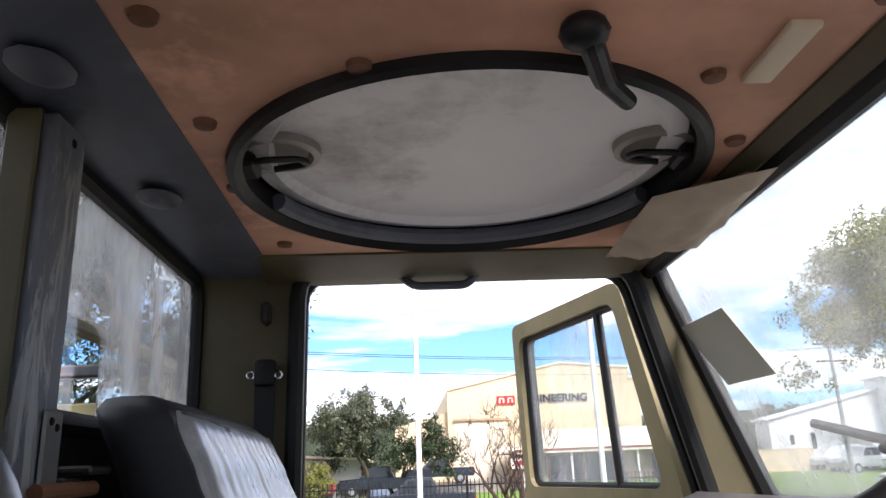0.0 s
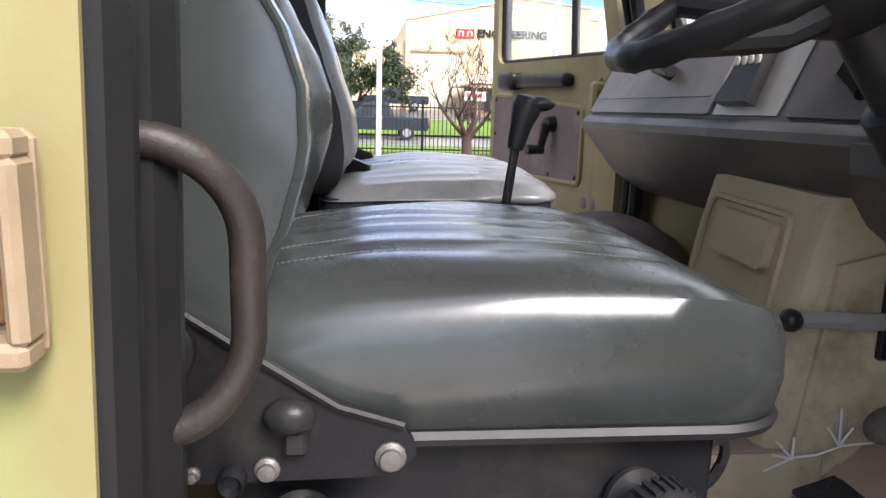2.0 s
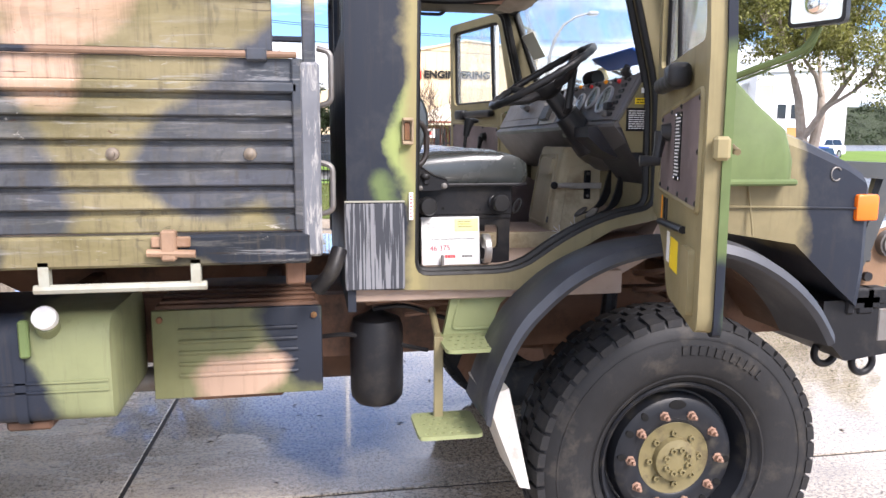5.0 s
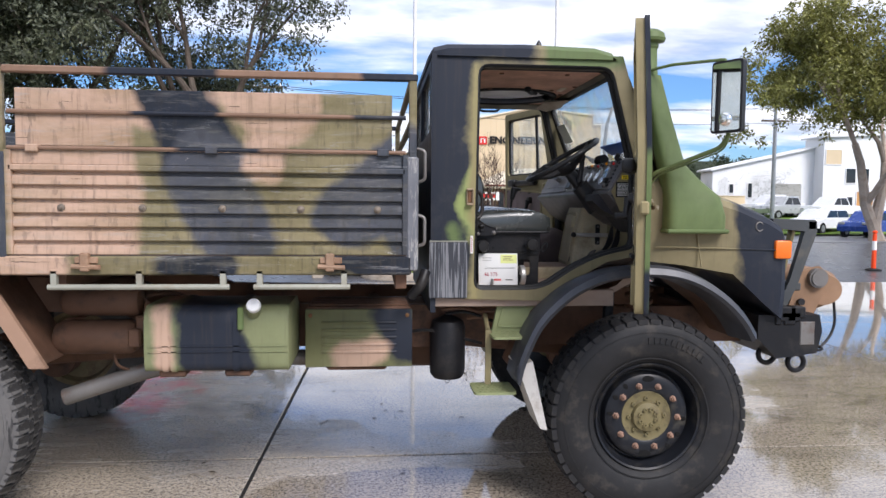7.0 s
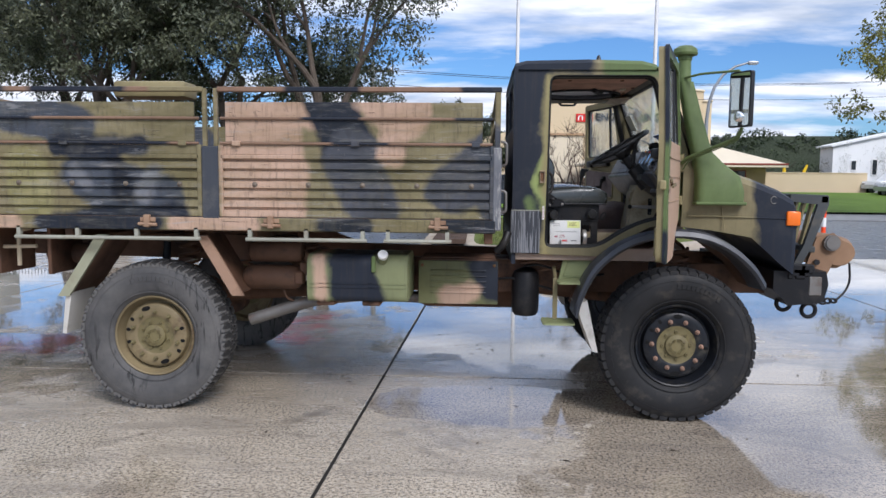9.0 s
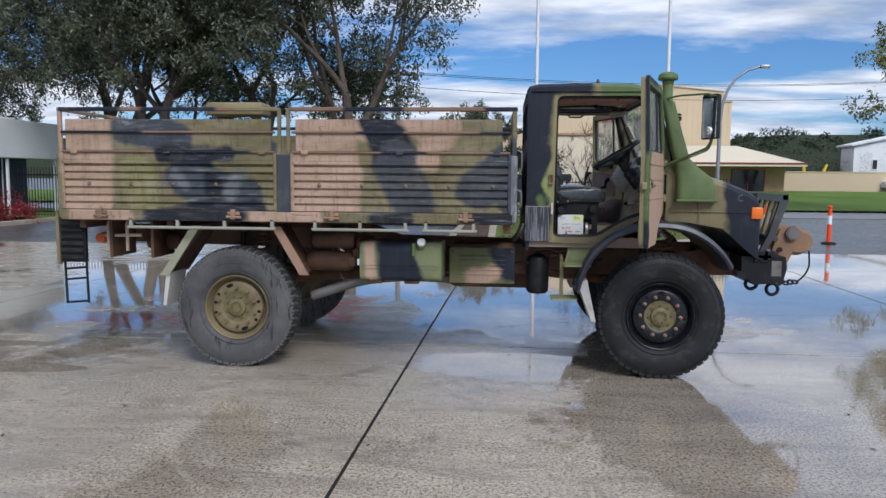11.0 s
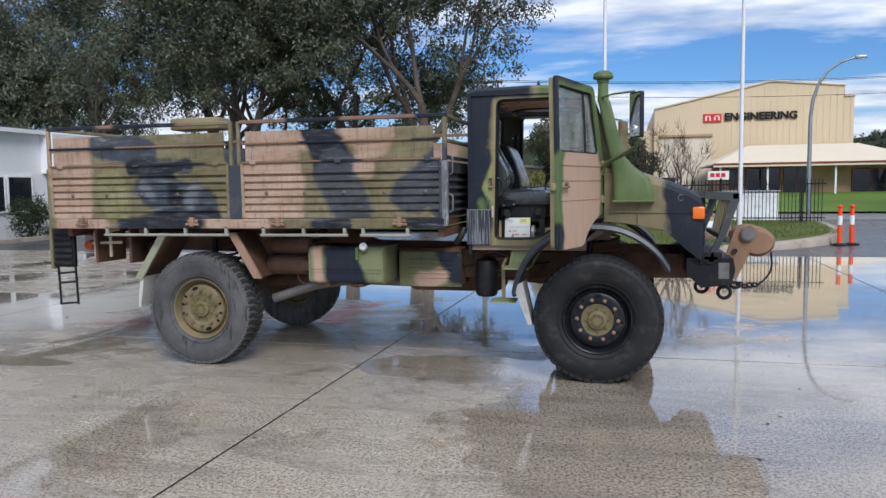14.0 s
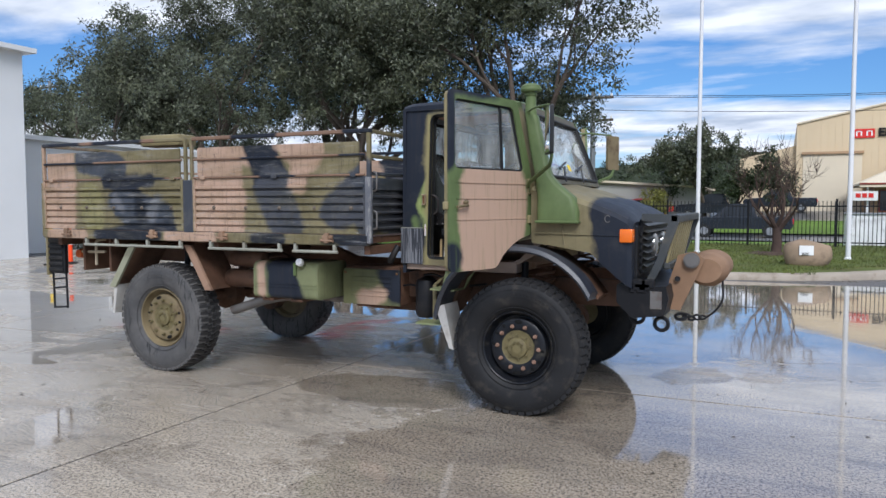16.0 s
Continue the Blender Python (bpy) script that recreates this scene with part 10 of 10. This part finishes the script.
bush("red_shrub", "red-leaved shrub beside the office", (-15.9, 19.2, 0), (0.9, 0.7, 1.0), m_leaf_red, 3500, 5)
bush("green_shrub", "dark green clipped shrub beside the office", (-17.0, 16.3, 0), (0.9, 0.9, 1.3), m_leaf_dark, 5000, 6)
bush("green_shrub", "dark green shrub beside the office", (-17.0, 13.6, 0), (0.7, 0.7, 1.1), m_leaf_dark, 3500, 7)
bush("green_shrub", "small green shrub by the fence", (1.6, 19.5, 0.2), (0.6, 0.6, 0.7), m_leaf_bright, 2500, 8)
for k, (x, y, s) in enumerate(((36.0, 58, 2.2), (39.0, 57, 2.4), (33.0, 57, 1.8), (28.5, 56, 2.0))):
    bush("round_bush", "large round dark bush behind the wall", (x, y + 6, 1.2), (s * 1.2, s, s * 1.5), m_leaf_dark, 4000, 20 + k)
bm = bmesh.new()
for a, b in (((-16.6, 12.0), (-16.6, 18.2)), ((-14.9, 17.0), (-14.9, 22.0))):
    box(bm, (a[0] - 0.1, a[1], -0.05), (b[0] + 0.1, b[1], 0.14), 0.02)
structure(part("kerb", bm, m_kerb, None), "concrete kerb by the office garden")


def far_fence():
    f = empty("picket_fence", "dark steel gate and fence beside the office", "fence", "", (-17.6, 22.6, 0.0))
    for z in (0.25, 1.75):
        bm = bmesh.new()
        box(bm, (0, -0.02, z), (6.0, 0.02, z + 0.05))
        part("rail", bm, m_fence, f, smooth=0)
    bm = bmesh.new()
    box(bm, (-0.012, -0.012, 0.05), (0.012, 0.012, 2.1))
    p = part("picket", bm, m_fence, f, smooth=0)
    for k in range(1, 46):
        q = p.copy()
        scene.collection.objects.link(q)
        q.location.x = k * 0.13


far_fence()


# ---- parked vehicles ----
def car(name, label, at, rot, paint, kind):
    c = empty(name, label, "car", "parked cars", at)
    c.rotation_euler.z = radians(rot)
    L, W = (5.0, 1.8) if kind == "ute" else (4.5, 1.78)
    if kind == "ute":
        low = [(0.05, 0.45), (0.0, 0.75), (0.12, 0.98), (1.3, 1.06), (1.75, 1.08), (3.35, 1.08), (3.4, 1.05), (4.95, 1.05), (5.0, 0.6), (4.9, 0.45)]
        top = [(1.30, 1.06), (1.95, 1.66), (2.3, 1.72), (3.1, 1.72), (3.36, 1.08)]
    else:
        low = [(0.05, 0.35), (0.0, 0.62), (0.15, 0.85), (1.1, 0.95), (3.9, 0.98), (4.4, 0.92), (4.5, 0.55), (4.4, 0.35)]
        top = [(1.10, 0.94), (1.75, 1.42), (2.2, 1.5), (3.3, 1.46), (4.1, 0.97)]
    bm = bmesh.new()
    def ring(y, s):
        return [Vector((u + (0.06 * s if u < 1 else -0.06 * s if u > 4 else 0), y, v - 0.05 * s * (v > 0.8))) for u, v in low]
    loft(bm, [ring(0.0, 1.0), ring(0.06, 0.0), ring(W - 0.06, 0.0), ring(W, 1.0)])
    part("body", bm, paint, c, smooth=0.5)
    bm = bmesh.new()
    cab = lambda y, s: [Vector((u, y + s * 0.20 * (v - 1.0), v)) for u, v in top]
    loft(bm, [cab(0.06, 1), cab(W - 0.06, -1)])
    part("cabin", bm, paint, c, smooth=0.4)
    for s in (0, 1):
        y = 0.035 if s == 0 else W - 0.035
        k = 1 if s == 0 else -1
        mid = [(u, v) for u, v in top]
        a, b = mid[0], mid[-1]
        x0, x1 = a[0] + 0.28, b[0] - 0.15
        xm = (x0 + x1) / 2
        zt = max(v for _, v in mid) - 0.12
        z0 = a[1] + 0.04
        for q in ([(x0, z0), (xm - 0.04, z0), (xm - 0.04, zt), (x0 + 0.48, zt)], [(xm + 0.04, z0), (x1, z0), (x1 - 0.18, zt), (xm + 0.04, zt)]):
            bm = bmesh.new()
            prism(bm, q, lambda u, v, w: Vector((u, y + k * (0.20 * (v - 1.0) + w), v)), 0.0, 0.02)
            part("window", bm, m_dkglass, c, smooth=0)
    for u in (0.85, L - 1.05):
        for y in (-0.02, W - 0.18):
            bm = bmesh.new()
            tube(bm, [(u, y, 0.34), (u, y + 0.2, 0.34)], 0.34, 20)
            wh = part("wheel", bm, m_tyre, c)
            bm = bmesh.new()
            tube(bm, [(u, y - 0.01, 0.34), (u, y + 0.21, 0.34)], 0.2, 14)
            part("rim", bm, m_galv, wh)
    for y in (0.12, W - 0.42):
        bm = bmesh.new()
        box(bm, (0.0, y, 0.72), (0.12, y + 0.3, 0.86), 0.02)
        part("headlight", bm, m_glass_lamp, c)
        bm = bmesh.new()
        box(bm, (L - 0.08, y, 0.68), (L + 0.01, y + 0.22, 0.95), 0.02)
        part("tail_light", bm, m_redsign, c)


m_car_dark = plain("dark blue-grey car paint", (0.025, 0.030, 0.040), 0.25, 0.2, 0.1, 3, 0.02)
m_car_white = plain("white car paint", (0.72, 0.73, 0.74), 0.25, 0, 0.05, 3, 0.02)
m_car_blue = plain("blue car paint", (0.02, 0.06, 0.28), 0.25, 0.1, 0.1, 3, 0.02)
m_car_red = plain("dull red car paint", (0.28, 0.04, 0.04), 0.3, 0.1, 0.1, 3, 0.02)
m_car_silver = plain("silver car paint", (0.45, 0.46, 0.47), 0.3, 0.4, 0.08, 3, 0.02)
CARS = (
    ("pickup", "dark blue-grey pickup parked by the road", (1.25, 34.5, 0.03), 0, m_car_dark, "ute"),
    ("white_car", "white car parked beyond the road", (-4.2, 47.5, 0.75), 8, m_car_white, "sedan"),
    ("red_car", "dull red car parked beyond the road", (-5.4, 45.0, 0.62), 5, m_car_red, "sedan"),
    ("dark_wagon", "black pickup parked beyond the road", (-0.9, 46.5, 0.70), 0, m_car_dark, "ute"),
    ("pickup", "black pickup parked by the hall", (3.0, 54.0, 1.15), 0, m_car_dark, "ute"),
    ("pickup", "silver pickup parked on the lawn", (31.0, 47.5, 0.75), 20, m_car_silver, "ute"),
    ("white_pickup", "white pickup parked on the lawn", (34.5, 47.0, 0.75), 20, m_car_white, "ute"),
    ("white_car", "white car parked on the lawn", (36.8, 43.5, 0.55), 25, m_car_white, "sedan"),
    ("blue_car", "blue car parked by the gum tree", (28.6, 33.2, 0.03), 30, m_car_blue, "sedan"),
    ("white_car", "white car parked by the gum tree", (27.6, 36.5, 0.10), 30, m_car_white, "sedan"),
    ("pickup", "white pickup parked before the factory", (31.5, 50.5, 0.9), 15, m_car_white, "ute"),
)
for entry in CARS:
    car(*entry)

# white utility cabinet and trailer behind the fence, yellow machines beyond the wall
cab_box = empty("utility_cabinet", "pale grey utility cabinet behind the fence", "cabinet", "", (7.8, 24.0, 0.1))
bm = bmesh.new()
box(bm, (0, 0, 0), (2.0, 0.9, 1.25), 0.03)
part("case", bm, m_lid, cab_box)
bm = bmesh.new()
box(bm, (-0.05, -0.05, 1.25), (2.05, 0.95, 1.32), 0.02)
part("cabinet_lid", bm, m_galv, cab_box)
for k, (x, y) in enumerate(((26.85, 56.0), (28.35, 56.0))):
    mach = empty("yellow_machine", "yellow machine part standing beyond the wall", "machine", "", (x, y, 1.2))
    bm = bmesh.new()
    box(bm, (-0.28, -0.2, 0), (0.28, 0.2, 0.9), 0.05)
    part("stand", bm, m_yellow_paint, mach)
    bm = bmesh.new()
    tube(bm, [(0, 0, 0.85), (0.1 * k, 0, 1.5), (0.3 * k, 0, 1.95)], [0.16, 0.12, 0.09], 10)
    part("arm", bm, m_yellow_paint, mach)


# ---- poles and wires ----
def utility_pole(x, y, z, h):
    p = empty("utility_pole", "grey timber power pole with crossarm", "power pole", "power poles", (x, y, z))
    bm = bmesh.new()
    tube(bm, [(0, 0, -0.3), (0, 0, h)], [0.16, 0.11], 10)
    part("mast", bm, m_galv, p)
    for q in (0.5, 1.6):
        bm = bmesh.new()
        box(bm, (-1.0, -0.06, h - q), (1.0, 0.06, h - q + 0.12), 0.01)
        part("crossarm", bm, m_bark, p)
        for u in (-0.9, -0.3, 0.3, 0.9):
            bm = bmesh.new()
            turned(bm, [(0.05, 0.0), (0.06, 0.06), (0.04, 0.14)], pose(u, 0, h - q + 0.12), 8)
            part("insulator", bm, m_white, p)


for x, y, h in ((30.3, 46.0, 8.6), (-2.9, 31.0, 7.4), (-42, 31.0, 10.5), (72, 46, 10)):
    utility_pole(x, y, rise(0, y), h)


def wire(a, b, sag):
    bm = bmesh.new()
    a, b = Vector(a), Vector(b)
    tube(bm, [a.lerp(b, k / 14) - Vector((0, 0, sag * 4 * (k / 14) * (1 - k / 14))) for k in range(15)], 0.016, 4)
    tagged(part("power_line", bm, m_fence, None), "black overhead power line over the road", "power line", "power lines")


for dz, dy in ((0.0, 0.0), (0.0, 0.6), (-1.15, 0.2)):
    wire((-2.9, 31.0 + dy, 7.1 + dz * 0.6), (30.3, 46.0 + dy, 8.6 + dz * 0.9), 0.5)
    wire((-42, 31.0 + dy, 10.1 + dz), (-2.9, 31.0 + dy, 7.1 + dz * 0.6), 0.6)
    wire((30.3, 46.0 + dy, 8.6 + dz * 0.9), (72, 46 + dy, 10 + dz), 0.6)


# fallen gum leaves on the wet slabs
bm = bmesh.new()
rnd = random.Random(31)
for k in range(170):
    x, y = rnd.uniform(-3.5, 6.5), rnd.choice((rnd.gauss(1.6, 0.7), rnd.uniform(-4.0, 3.5)))
    a, L = rnd.uniform(0, 6.28), rnd.uniform(0.012, 0.035)
    d, e = Vector((math.cos(a), math.sin(a), 0)) * L, Vector((-math.sin(a), math.cos(a), 0)) * L * 0.3
    p = Vector((x, y, 0.003))
    lift = Vector((0, 0, rnd.uniform(0.001, 0.006)))
    bm.faces.new([bm.verts.new(q) for q in (p - d, p + e + lift, p + d, p - e + lift)])
m_litter = plain("dead leaf", (0.045, 0.032, 0.022), 0.7, 0, 0.4, 20, 0.2)
tagged(part("leaf_litter", bm, m_litter, None, smooth=0), "small dark fallen leaves scattered on wet concrete", "leaves", "", "stuff")
